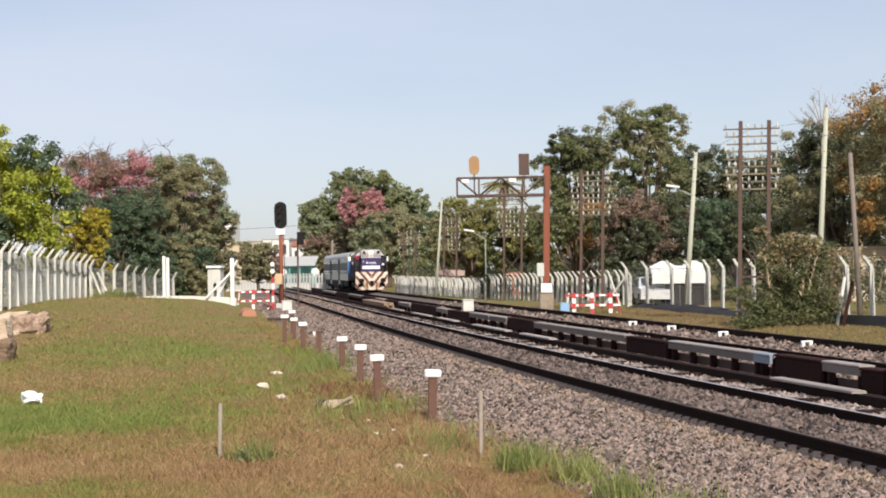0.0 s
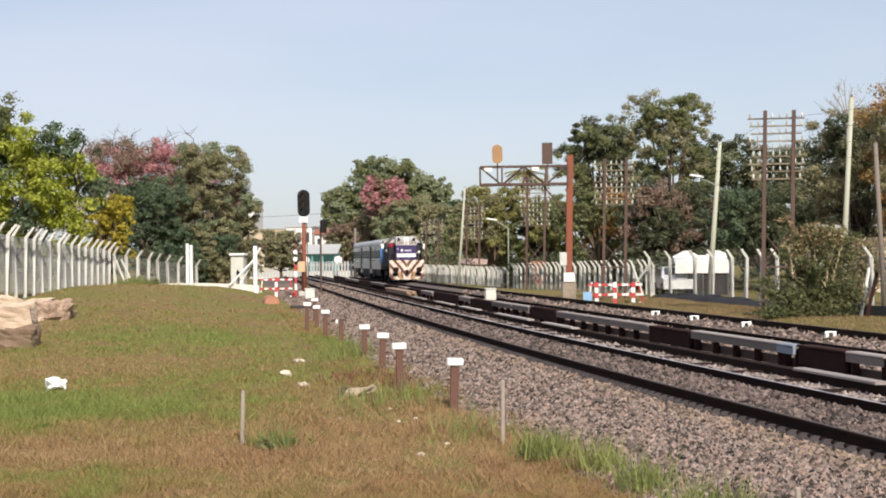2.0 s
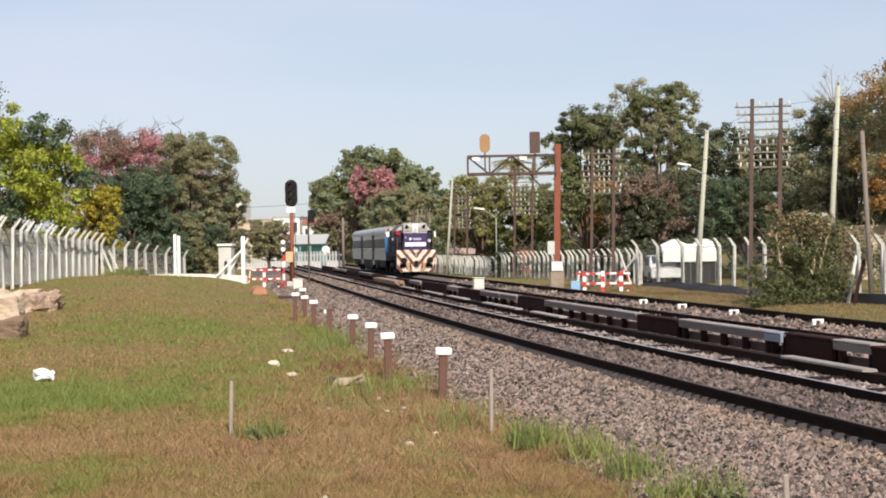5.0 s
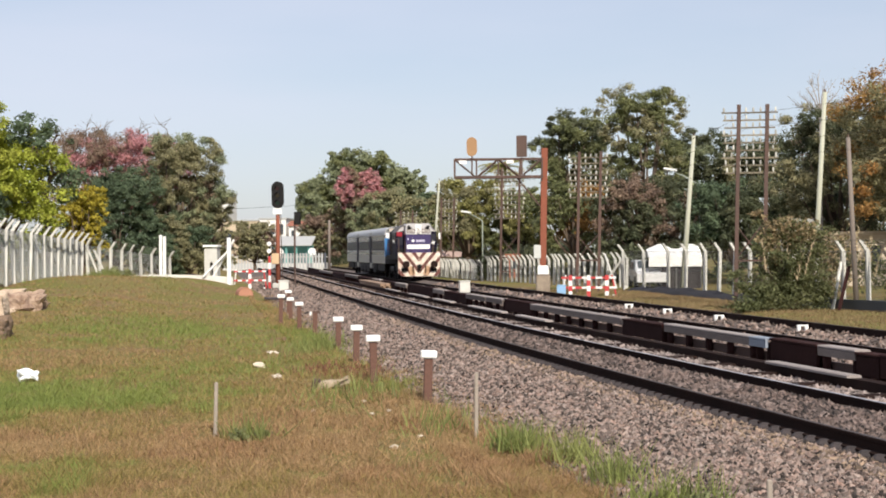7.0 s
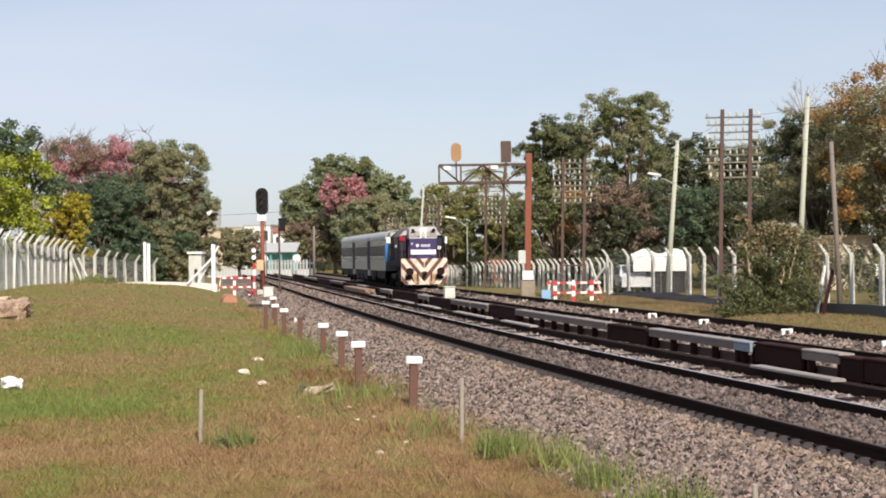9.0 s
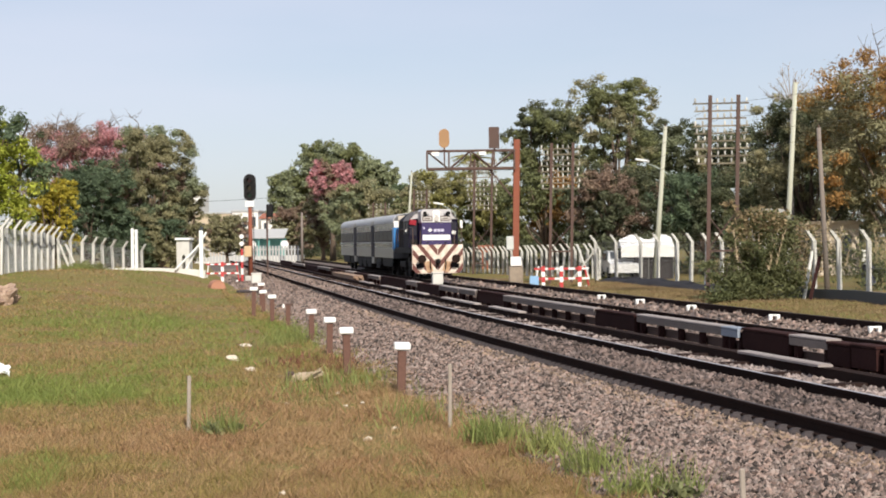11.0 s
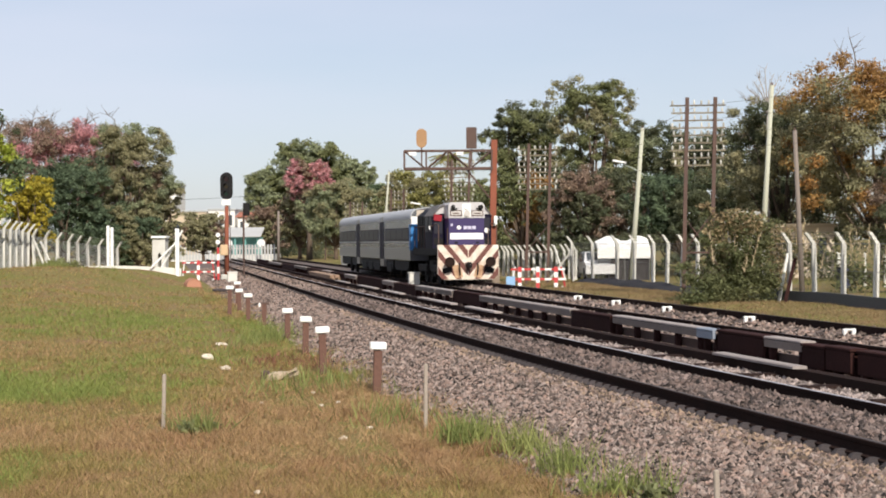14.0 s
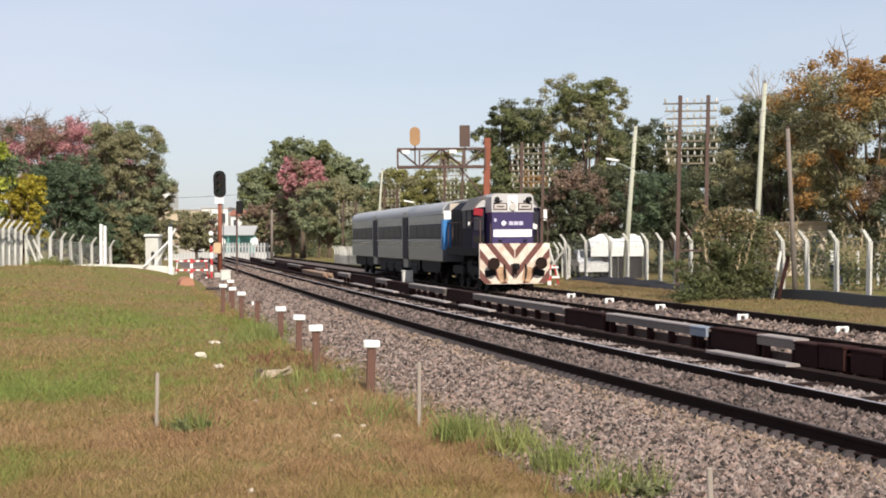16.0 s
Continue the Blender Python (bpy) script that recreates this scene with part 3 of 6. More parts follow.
for k, y0, y1 in PIECES:
    jo, jz = random.uniform(-0.04, 0.04), random.uniform(-0.025, 0.02)
    if k == "b":
        t = thing("cover_box", "dark brown wooden box cover over the conductor rail", "rail cover", "conductor rail covers")
        part("front_board", along(y0, y1, 3.26 + jo, 0.0 + jz, 0.305 + jz, 0.05), WOOD_BROWN, t)
        part("top_board", along(y0 - 0.02, y1 + 0.02, 3.345 + jo, 0.31 + jz, 0.35 + jz, 0.25), WOOD_BROWN, t)
        part("rear_board", along(y0, y1, 3.43 + jo, 0.0 + jz, 0.305 + jz, 0.05), WOOD_BROWN, t)
    else:
        t = thing("cover_board", "weathered grey plank cover on short legs" if k == "g" else "blue-grey plank cover on short legs", "rail cover", "conductor rail covers")
        m = WOOD_GREY if k == "g" else BLUE_GREY
        part("edge_board", along(y0, y1, 3.24 + jo, 0.18 + jz, 0.305 + jz, 0.05), WOOD_EDGE if k == "g" else m, t)
        part("top_board", along(y0, y1, 3.325 + jo, 0.31 + jz, 0.345 + jz, 0.23), m, t)
    n = max(2, int((y1 - y0) / 1.1) + 1)
    for i in range(n):
        yy = y0 + 0.12 + (y1 - y0 - 0.24) * i / (n - 1)
        o = part("leg", leg, None, t)
        o.matrix_basis = Matrix.Translation(at(3.34, yy)) @ ang(yy)
ic = thing("conductor_rail", "rusty conductor rail under the wooden covers", "conductor rail", kind="structure")
rb = MB()
rb.sweep(lambda y: [at(3.42, y, -0.06), at(3.52, y, -0.06), at(3.52, y, 0.1), at(3.42, y, 0.1)], ST[10:])
part("steel_rail", rb, RUST_DARK, ic)
# fallen boards and a tan spoil heap between the tracks
for i, (y0, o, a) in enumerate(((24.2, 2.9, 8), (34.5, 2.95, 4), (43.0, 2.9, 6), (60.0, 3.0, 5))):
    ob = part("fallen_board", MB().box((0, 0, 0.02), (0.22, 1.3 + 0.4 * (i % 2), 0.05)), WOOD_GREY)
    ob.matrix_basis = Matrix.Translation(at(o, y0, -0.14)) @ pose(0, 0, 0, 0, 6, heading(y0) + a)
    tagged(ob, "weathered loose board lying on the ballast", "board", "loose boards")

t4 = MB()
t4.sweep(lambda y: [at(8.74, y, -0.13), at(8.86, y, -0.13), at(8.86, y, 0.03), at(8.74, y, 0.03)], ST[20:])
ic2 = thing("conductor_rail", "dark conductor rail beside the far rail", "conductor rail", kind="structure")
part("steel_rail", t4, RAIL_RUST, ic2)
TIMBER = mat("tan_timber", (0.28, 0.185, 0.125), 0.9, 0.25, 2, 20, 0.3, tint=(0.15, 0.09, 0.06), rand=0.25)
ts = thing("timber_stack", "stack of tan sawn timbers between the tracks", "timber stack")
for i in range(3):
    for j in range(4):
        part("timber", along(72.0 + 0.3 * ((i + j) % 2), 82.0 - 0.5 * (i % 2), 2.75 + j * 0.13, -0.13 + i * 0.13, -0.005 + i * 0.13, 0.12), TIMBER, ts)
# white bracket pairs beside the far rail
brkt = thing("rail_bracket", "small white-painted double bracket at the far track", "bracket", "white brackets along the far track", Matrix.Translation(at(8.55, 31.5, -0.12)) @ ang(31))
for s in (-1, 1):
    part("block", box((0.09, 0.1, 0.15), (s * 0.1, 0, 0), ch=0.02), WHITE_PAINT, brkt)
part("bar", box((0.3, 0.06, 0.04), (0, 0, 0.07), ch=0.01), WHITE_PAINT, brkt)
for y in (36.4, 42.0, 46.5, 50.6, 26.6):
    copy_thing(brkt, Matrix.Translation(at(8.5, y, -0.1)) @ ang(y))

# ---------------------------------------------------------------- sleepers
SLEEPER = mat("concrete_sleeper", (0.05, 0.04, 0.04), 0.95, 0.2, 3, 30, 0.4, rand=0.2)
sl = MB().box((0.83, 0, -0.225), (2.0, 0.19, 0.19), ch=0.05).mesh("sleeper", SLEEPER)
y, n = 9.0, 0
while y < 70:
    o = part("sleeper", sl, None, TRACKS[0])
    o.matrix_basis = Matrix.Translation(at(0, y, 0.0)) @ ang(y)
    y += 0.292 if y < 40 else 0.6
y = 24.0
while y < 100:
    o = part("sleeper", sl, None, TRACKS[1])
    o.matrix_basis = Matrix.Translation(at(7.45, y, -0.22)) @ ang(y) @ pose(0, 0, 0, 0, -5.8, 0)
    y += 0.65

# ---------------------------------------------------------------- marker posts and sticks
POST_WOOD = mat("marker_post_brown", (0.13, 0.065, 0.047), 0.9, 0.25, 3, 30, 0.4)


def marker(x, y, top, white=True, w=0.19, tilt=0.0):
    g = ground_z(x, y)
    t = thing("marker_post", "short rusty brown post with a white-painted cap" if white else "short dark brown post without a cap", "post", "marker posts beside the track", Matrix.Translation((x, y, g)) @ pose(0, 0, 0, 0, tilt, 8))
    h = top - g
    part("shaft", box((0.125, 0.1, h + 0.2), (0, 0, h / 2 - 0.1), ch=0.012), POST_WOOD, t)
    if white:
        part("cap", box((w * 1.2, w * 0.9, 0.11), (0, 0, h - 0.05), ch=0.015), WHITE_PAINT, t, "white-painted cap")
    else:
        part("bracket", box((0.2, 0.1, 0.07), (0.03, 0, h - 0.02), ch=0.01), RUST_DARK, t)
        part("chip", box((0.05, 0.05, 0.1), (-0.12, 0, h - 0.06)), WHITE_PAINT, t)


for x, y, tp, wh, tl in ((-1.09, 21.7, 0.41, True, 2), (-2.15, 24.84, 0.46, True, -1), (-2.90, 29.4, 0.40, True, 1), (-3.71, 33.5, 0.38, True, 0), (-4.91, 38.7, 0.30, False, 1), (-5.72, 41.6, 0.44, True, 0), (-6.82, 47.6, 0.38, True, -1), (-6.76, 45.0, 0.56, True, 1), (-7.53, 52.0, 0.5, True, 0)):
    marker(x, y, tp, wh, 0.2, tl)
STICK = mat("grey_stick", (0.33, 0.28, 0.23), 0.95, 0.2, 3, 30, 0.3)
for x, y, tp, tl in ((-3.44, 17.56, 0.33, 1.5), (-0.30, 17.55, 0.44, 0.5), (2.16, 11.9, 0.04, -2)):
    g = ground_z(x, y)
    ob = part("stake", box((0.045, 0.04, tp - g + 0.2), (0, 0, (tp - g) / 2 - 0.1), ch=0.01), STICK)
    ob.matrix_basis = Matrix.Translation((x, y, g)) @ pose(0, 0, 0, 1, tl, 5)
    tagged(ob, "thin grey weathered wooden stake in the grass", "stake", "stakes")


# ---------------------------------------------------------------- fences
def fence_post(h, arm, right):
    """Concrete post with a slanted top arm; right: 1 slants to +x, -1 to -x."""
    mb = MB()
    w = 0.065
    pts = [(-w, 0, -0.4), (-w, 0, h), (right * arm * 0.72 - w * 0.8, 0, h + arm), (right * arm * 0.72 + w * 0.8, 0, h + arm), (w, 0, h), (w, 0, -0.4)]
    mb.sweep(lambda y: [(x, y, z) for x, _, z in pts], [-0.06, 0.06])
    return mb.mesh("post", CONCRETE)


def wires(mb, a, b, z0a, z1a, z0b, z1b, pitch=0.14, r=0.003):
    """Diagonal wire net between two posts."""
    a, b = Vector(a), Vector(b)
    L = (b - a).length
    H = z1a - z0a
    n = int((L + H) / pitch)

    def P(s, h):
        f = s / L
        p = a.lerp(b, f)
        return Vector((p.x, p.y, (z0a + (z0b - z0a) * f) + h / H * ((z1a - z0a) + ((z1b - z0b) - (z1a - z0a)) * f)))
    for i in range(1, n):
        s = i * pitch
        lo = (s, 0) if s <= L else (L, s - L)
        hi = (0, s) if s <= H else (s - H, H)
        for q in (0, 1):
            p0, p1 = P(L - lo[0] if q else lo[0], lo[1]), P(L - hi[0] if q else hi[0], hi[1])
            d = (p1 - p0).normalized()
            u = Vector((0, 0, 1)).cross(d).normalized() * r
            v = d.cross(u).normalized() * r
            mb.face([p0 + u, p0 - u, p1 - u, p1 + u])
            mb.face([p0 + v, p0 - v, p1 - v, p1 + v])
    for h in (0.02, H * 0.5, H):
        p0, p1 = P(0, h), P(L, h)
        mb.tube([p0, p1], 0.008, 4)


def fence(label, pts, h, arm, right, group, net=True, pitch=0.14, strands=True, wire=0.003):
    """pts: (x, y, z) of post feet, in order."""
    t = thing("concrete_fence", label, "fence", kind="structure")
    me = fence_post(h, arm, right)
    for i, p in enumerate(pts):
        q = pts[min(i + 1, len(pts) - 1)]
        q0 = pts[max(i - 1, 0)]
        # the arm leans across the run of the fence
        o = part("post", me, None, t)
        rz = math.degrees(math.atan2(q[0] - q0[0], q[1] - q0[1]))
        o.matrix_basis = Matrix.Translation(p) @ pose(0, 0, 0, random.uniform(-2.2, 2.2), random.uniform(-2.2, 2.2), -rz + random.uniform(-6, 6))
        if net and i < len(pts) - 1:
            mb = MB()
            wires(mb, p, q, p[2] + 0.05, p[2] + h, q[2] + 0.05, q[2] + h, pitch, wire)
            if strands:
                for f in (0.35, 0.7, 0.98):
                    d = Vector((math.cos(math.radians(-rz)), math.sin(math.radians(-rz)), 0)) * right * arm * 0.72 * f
                    mb.tube([Vector(p) + d + Vector((0, 0, h + arm * f)), Vector(q) + d + Vector((0, 0, h + arm * f))], 0.007, 3)
            part("wire_net", mb, MESH_BRIGHT if wire > 0.005 else MESH_GREY, t, "grey wire mesh")
    return t


def lerp_pts(a, b, n, wob=0.0):
    return [tuple(Vector(a).lerp(Vector(b), i / (n - 1))) for i in range(n)]


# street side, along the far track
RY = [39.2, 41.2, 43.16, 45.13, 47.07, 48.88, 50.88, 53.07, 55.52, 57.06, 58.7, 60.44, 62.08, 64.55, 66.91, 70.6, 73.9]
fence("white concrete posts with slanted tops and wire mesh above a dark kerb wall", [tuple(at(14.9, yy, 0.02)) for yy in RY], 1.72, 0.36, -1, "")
kerb = MB()
kerb.sweep(lambda y: [at(14.62, y, -0.45), at(14.8, y, -0.45), at(14.8, y, 0.2 + 0.02 * math.sin(y)), at(14.62, y, 0.2 + 0.02 * math.sin(y))], [38 + 1.0 * i for i in range(20)])
tagged(part("kerb_wall", kerb, CONCRETE_DARK), "low dark grey concrete wall under the fence", "wall", kind="structure")
mound = MB()
mound.sweep(lambda y: [at(13.9, y, -0.4), at(14.3, y, -0.12 + 0.13 * math.sin((y - 55) / 17 * 3.14) + 0.06 * math.sin(y * 1.9)), at(14.7, y, 0.0 + 0.15 * math.sin((y - 55) / 17 * 3.14) + 0.05 * math.sin(y * 1.9)), at(15.1, y, -0.4)], [55 + 0.85 * i for i in range(21)])
tagged(part("sheet_covered_mound", mound, SHEETING, smooth=True), "long low mound under dark grey sheeting by the fence", "mound", kind="structure")
brace = thing("fence_brace", "slanted pale concrete brace against a fence post", "brace", "fence braces")
part("strut", MB().tube([at(14.3, 48.3, -0.2), at(14.85, 48.9, 1.4)], 0.055, 6), CONCRETE, brace)
wood = thing("leaning_plank", "dark brown plank leaning against the fence", "plank")
part("board", MB().tube([at(14.0, 47.2, -0.3), at(14.7, 48.0, 1.25)], 0.06, 4), WOOD_BROWN, wood)
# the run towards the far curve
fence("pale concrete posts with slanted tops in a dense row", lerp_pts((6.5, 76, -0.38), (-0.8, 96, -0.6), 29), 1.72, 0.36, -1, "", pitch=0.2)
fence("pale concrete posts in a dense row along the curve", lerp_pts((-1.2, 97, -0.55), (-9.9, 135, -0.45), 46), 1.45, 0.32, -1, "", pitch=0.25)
cb = thing("fence_brace", "slanted pale concrete braces at the fence end", "brace", "fence braces")
part("strut", MB().tube([(5.1, 76.8, -0.3), (6.45, 76.1, 1.5)], 0.06, 6), CONCRETE, cb)
part("strut", MB().tube([(6.0, 75.6, -0.3), (5.5, 77.5, 1.6)], 0.06, 6), CONCRETE, cb)
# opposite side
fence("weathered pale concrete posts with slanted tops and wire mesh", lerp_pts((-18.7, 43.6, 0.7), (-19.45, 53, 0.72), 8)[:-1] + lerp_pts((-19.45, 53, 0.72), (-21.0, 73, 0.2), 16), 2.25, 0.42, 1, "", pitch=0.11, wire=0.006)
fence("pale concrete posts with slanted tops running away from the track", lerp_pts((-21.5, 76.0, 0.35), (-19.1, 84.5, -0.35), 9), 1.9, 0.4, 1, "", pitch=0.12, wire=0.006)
lw = MB()
lw.sweep(lambda f: [(-21.4 + 7.6 * f, 75.55, -0.4), (-21.4 + 7.6 * f, 75.35, -0.4), (-21.4 + 7.6 * f, 75.35, 0.56 + 0.16 * math.sin(f * 3.1)), (-21.4 + 7.6 * f, 75.55, 0.56 + 0.16 * math.sin(f * 3.1))], [i / 12 for i in range(13)])
tagged(part("low_wall", lw, CONCRETE), "low whitewashed wall at the end of the grass", "wall", kind="structure")
for x0, x1 in ((-21.3, -20.6), (-21.0, -20.2)):
    b = thing("fence_brace", "slanted pale concrete brace by the low wall", "brace", "fence braces")
    part("strut", MB().tube([(x1, 75.2, 0.3), (x0, 75.3, 2.0)], 0.06, 6), CONCRETE, b)
gp = thing("gate_post", "pair of tall white concrete gate posts", "gate post", "gate posts")
for dx, tp in ((0, 2.78), (0.2, 2.7)):
    part("post", box((0.15, 0.15, tp), (-17.68 + dx, 76, tp / 2), ch=0.02), WHITE_PAINT, gp)
gp = thing("gate_post", "white concrete end post with slanted braces", "gate post", "gate posts")
part("post", box((0.2, 0.16, 2.8), (-13.95, 75.2, 1.2), ch=0.02), WHITE_PAINT, gp)
part("strut", MB().tube([(-15.3, 75.2, 0.6), (-14.0, 75.2, 1.9)], 0.06, 6), WHITE_PAINT, gp)
part("strut", MB().tube([(-14.9, 75.6, 0.5), (-13.7, 75.3, 2.5)], 0.06, 6), WHITE_PAINT, gp)
hut = thing("gate_hut", "small whitewashed gate hut with a dark doorway", "hut")
hm = MB()
hm.sweep(lambda y: [(-15.95, y, 0), (-15.95, y, 2.15), (-15.0, y, 2.25), (-15.0, y, 0), (-15.3, y, 0), (-15.3, y, 1.3), (-15.42, y, 1.45), (-15.55, y, 1.3), (-15.55, y, 0)], [78, 78.9])
part("wall", hm, CONCRETE, hut)
part("lintel", box((1.15, 1.05, 0.13), (-15.47, 78.4, 2.3), ch=0.02), WHITE_PAINT, hut)
hut.matrix_basis = Matrix.Translation((-15.4 * 0.28, 0, 0)) @ Matrix.Diagonal((0.72, 1, 0.95, 1))
part("door", box((0.28, 0.05, 1.4), (-15.42, 78.7, 0.7)), BLACK_STEEL, hut)

# ---------------------------------------------------------------- signals
sg = thing("colour_light_signal", "three-aspect railway signal with black head on a rusty post", "railway signal", "", Matrix.Translation((-12.74, 84, -0.25)))
part("post", MB().tube([(0, 0, 0), (0, 0, 4.4)], [0.13, 0.11], 10), RUST, sg, "rust-red post", True)
hd = MB()
ring = [(math.cos(a) * 0.36, (0.42 if math.sin(a) > 0 else -0.42) + math.sin(a) * 0.36) for a in [2 * math.pi * i / 24 for i in range(24)]]
hd.sweep(lambda y: [(x, y, 5.36 + z) for x, z in ring], [-0.04, 0.0])
b = part("backboard", hd, BLACK_STEEL, sg, "oval black backboard")
part("casing", box((0.4, 0.3, 1.25), (0, 0.14, 5.36), ch=0.05), BLACK_STEEL, sg)
for k, c in enumerate(((0.05, 0.008, 0.008), (0.06, 0.04, 0.01), (0.008, 0.04, 0.02))):
    part("lens", MB().tube([(0, -0.045, 5.78 - k * 0.42), (0, -0.06, 5.78 - k * 0.42)], 0.13, 16), mat("signal_lens", c, 0.15, 0.1, 1, 10, 0), b, "unlit coloured lens")
    vis = MB()
    vis.sweep(lambda y: [(math.cos(a) * 0.16, y, 5.78 - k * 0.42 + math.sin(a) * 0.16) for a in [math.pi * i / 10 for i in range(11)]] + [(math.cos(a) * 0.145, y, 5.78 - k * 0.42 + math.sin(a) * 0.145) for a in [math.pi * (10 - i) / 10 for i in range(11)]], [-0.32, -0.04])
    part("visor", vis, BLACK_STEEL, b)
part("name_plate", box((0.5, 0.03, 0.34), (0, -0.16, 4.42)), WHITE_PAINT, sg, "blank white plate")
part("relay_box", box((0.42, 0.3, 0.62), (-0.12, -0.2, 1.7), ch=0.03), mat("tan_box", (0.6, 0.42, 0.25), 0.7), sg, "tan relay box")
part("ladder", MB().tube([(0.2, 0.3, 0.1), (0.12, 0.25, 4.4)], 0.025, 5).tube([(-0.2, 0.3, 0.1), (-0.12, 0.25, 4.4)], 0.025, 5), RUST_DARK, sg)
part("base", box((0.6, 0.6, 0.4), (0, 0, 0.1), ch=0.04), CONCRETE, sg)
sg2 = thing("repeater_signal", "dark square signal head on a thin post", "railway signal", "", Matrix.Translation((-12.9, 92, -0.25)))
part("post", MB().tube([(0, 0, 0), (0, 0, 4.0)], 0.06, 8), RUST_DARK, sg2)
part("head", box((0.4, 0.3, 0.8), (0.18, 0, 4.2), ch=0.04), BLACK_STEEL, sg2)
sp = thing("striped_post", "red and white striped post with small round signs", "post", "", Matrix.Translation((-12.93, 82, -0.2)))
for k in range(5):
    part("band", MB().tube([(0, 0, k * 0.36), (0, 0, k * 0.36 + 0.36)], 0.075, 10), (WHITE_PAINT, RED_PAINT)[k % 2 == 0], sp)
part("pole", MB().tube([(0, 0, 1.8), (0, 0, 2.6)], 0.04, 8), BLACK_STEEL, sp)
for z in (2.1, 2.5):
    part("disc", MB().tube([(0, -0.05, z), (0, -0.08, z)], 0.13, 12), WHITE_PAINT, sp)


def barrier(name, label, m, w, posts, h, group, blue=False):
    t = thing(name, label, "barrier", group, m)
    n = 8
    for z in (0.42 * h, 0.88 * h):
        for i in range(n):
            part("rail_section", box((w / n - 0.004, 0.05, 0.09), (-w / 2 + (i + 0.5) * w / n, 0, z)), (RED_PAINT, WHITE_PAINT)[i % 2], t)
    for k in range(posts):
        x = -w / 2 + w * (k + 0.5) / posts
        for j in range(4):
            part("post_section", box((0.16, 0.06, h / 4 - 0.004), (x, -0.06, h / 4 * (j + 0.5))), (WHITE_PAINT, RED_PAINT)[(j + k) % 2], t)
    for s in (-1, 1):
        part("foot", box((0.08, 0.6, 0.08), (s * w * 0.45, 0.1, 0.04)), (RED_PAINT, WHITE_PAINT)[s > 0], t)
        part("end_strut", MB().tube([(s * w * 0.5, 0.1, 0.02), (s * w * 0.42, 0, h)], 0.04, 6), (WHITE_PAINT, RED_PAINT)[s > 0], t)
    if blue:
        part("blue_sheet", box((0.4, 0.04, 0.5), (-w * 0.5, -0.15, 0.28), ch=0.02), mat("pale_blue_plastic", (0.25, 0.42, 0.62), 0.6), t, "pale blue plastic sheet")


barrier("track_barrier", "red and white striped barrier by the far track", pose(3.9, 65, -0.22, 0, 0, -6), 2.4, 3, 0.95, "striped barriers", True)
barrier("track_barrier", "red and white striped barrier at the signal", pose(-13.95, 81.5, -0.2, 0, 0, 5), 1.8, 1, 1.1, "striped barriers")

wb = thing("relay_cabinet", "small white metal cabinet between the tracks", "cabinet", "white cabinets", pose(-1.75, 71.8, -0.25, 0, 0, 10))
part("body", box((0.52, 0.4, 0.55), (0, 0, 0.3), ch=0.03), CONCRETE, wb)
part("lid", box((0.58, 0.46, 0.06), (0, 0, 0.6), ch=0.02), CONCRETE, wb)
copy_thing(wb, pose(-11.85, 80.0, -0.34, 0, 0, 12))
slab = part("concrete_slab", box((1.5, 1.0, 0.1), ch=0.02), SLEEPER)
slab.matrix_basis = pose(-9.9, 66, -0.25, 0, 0, 12)
tagged(slab, "flat pale concrete slab beside the ballast", "slab")
CLAY = mat("terracotta_pipe", (0.42, 0.2, 0.13), 0.9, 0.2, 3, 20, 0.3)
pp = MB()
rr = [(math.cos(2 * math.pi * i / 20), math.sin(2 * math.pi * i / 20)) for i in range(20)]
pp.sweep(lambda s: [(x * s[0], s[1], z * s[0]) for x, z in rr], [(0.27, 0.02), (0.34, 0), (0.34, 0.9), (0.27, 0.9), (0.26, 0.1)])
po = part("drain_pipe", pp, CLAY)
po.matrix_basis = pose(-11.84, 68, -0.12, 0, 0, 20)
tagged(po, "short terracotta drain pipe lying in the grass", "pipe")

# ---------------------------------------------------------------- signal gantry
FOOTING = mat("stained_brown_concrete", (0.30, 0.24, 0.18), 0.95, 0.25, 2, 20, 0.4, tint=(0.16, 0.12, 0.09), patch=0.6)
gn = thing("signal_gantry", "rusty steel cantilever gantry carrying two signal heads", "signal gantry", "", Matrix.Translation((2.0, 69, -0.2)))
part("post", box((0.3, 0.3, 6.85), (0.05, 0, 3.4), pose(0, 0, 0, 0, 1.2, 0), 0.02), RUST, gn, "rust-red square post")
part("footing", box((0.66, 0.66, 0.95), (0, 0, 0.42), ch=0.05), FOOTING, gn, "weathered concrete footing")
part("name_plate", box((0.5, 0.04, 0.42), (0, -0.36, 1.12)), WHITE_PAINT, gn, "blank white plate")
part("telephone_box", box((0.34, 0.2, 0.64), (-0.26, -0.1, 1.96), ch=0.03), mat("pale_box", (0.55, 0.56, 0.52), 0.6), gn, "pale grey box")
XL, ZT, ZB = -4.1, 6.32, 5.46
for yy in (-0.3, 0.3):
    for z in (ZT, ZB):
        part("chord", box((4.15, 0.07, 0.08), (XL / 2 + 0.03, yy, z)), RUST_DARK, gn)
    n = 4
    for i in range(n + 1):
        x = XL + (-XL) * i / n
        part("upright", box((0.07, 0.06, ZT - ZB), (x, yy, (ZT + ZB) / 2)), RUST_DARK, gn)
        if i < n:
            x2 = XL + (-XL) * (i + 1) / n
            a, b = (ZT, ZB) if i % 2 == 0 else (ZB, ZT)
            part("diagonal", MB().tube([(x, yy, a), (x2, yy, b)], 0.035, 4), RUST_DARK, gn)
part("walkway", box((4.1, 0.55, 0.04), (XL / 2, 0, ZB + 0.06)), RUST_DARK, gn)
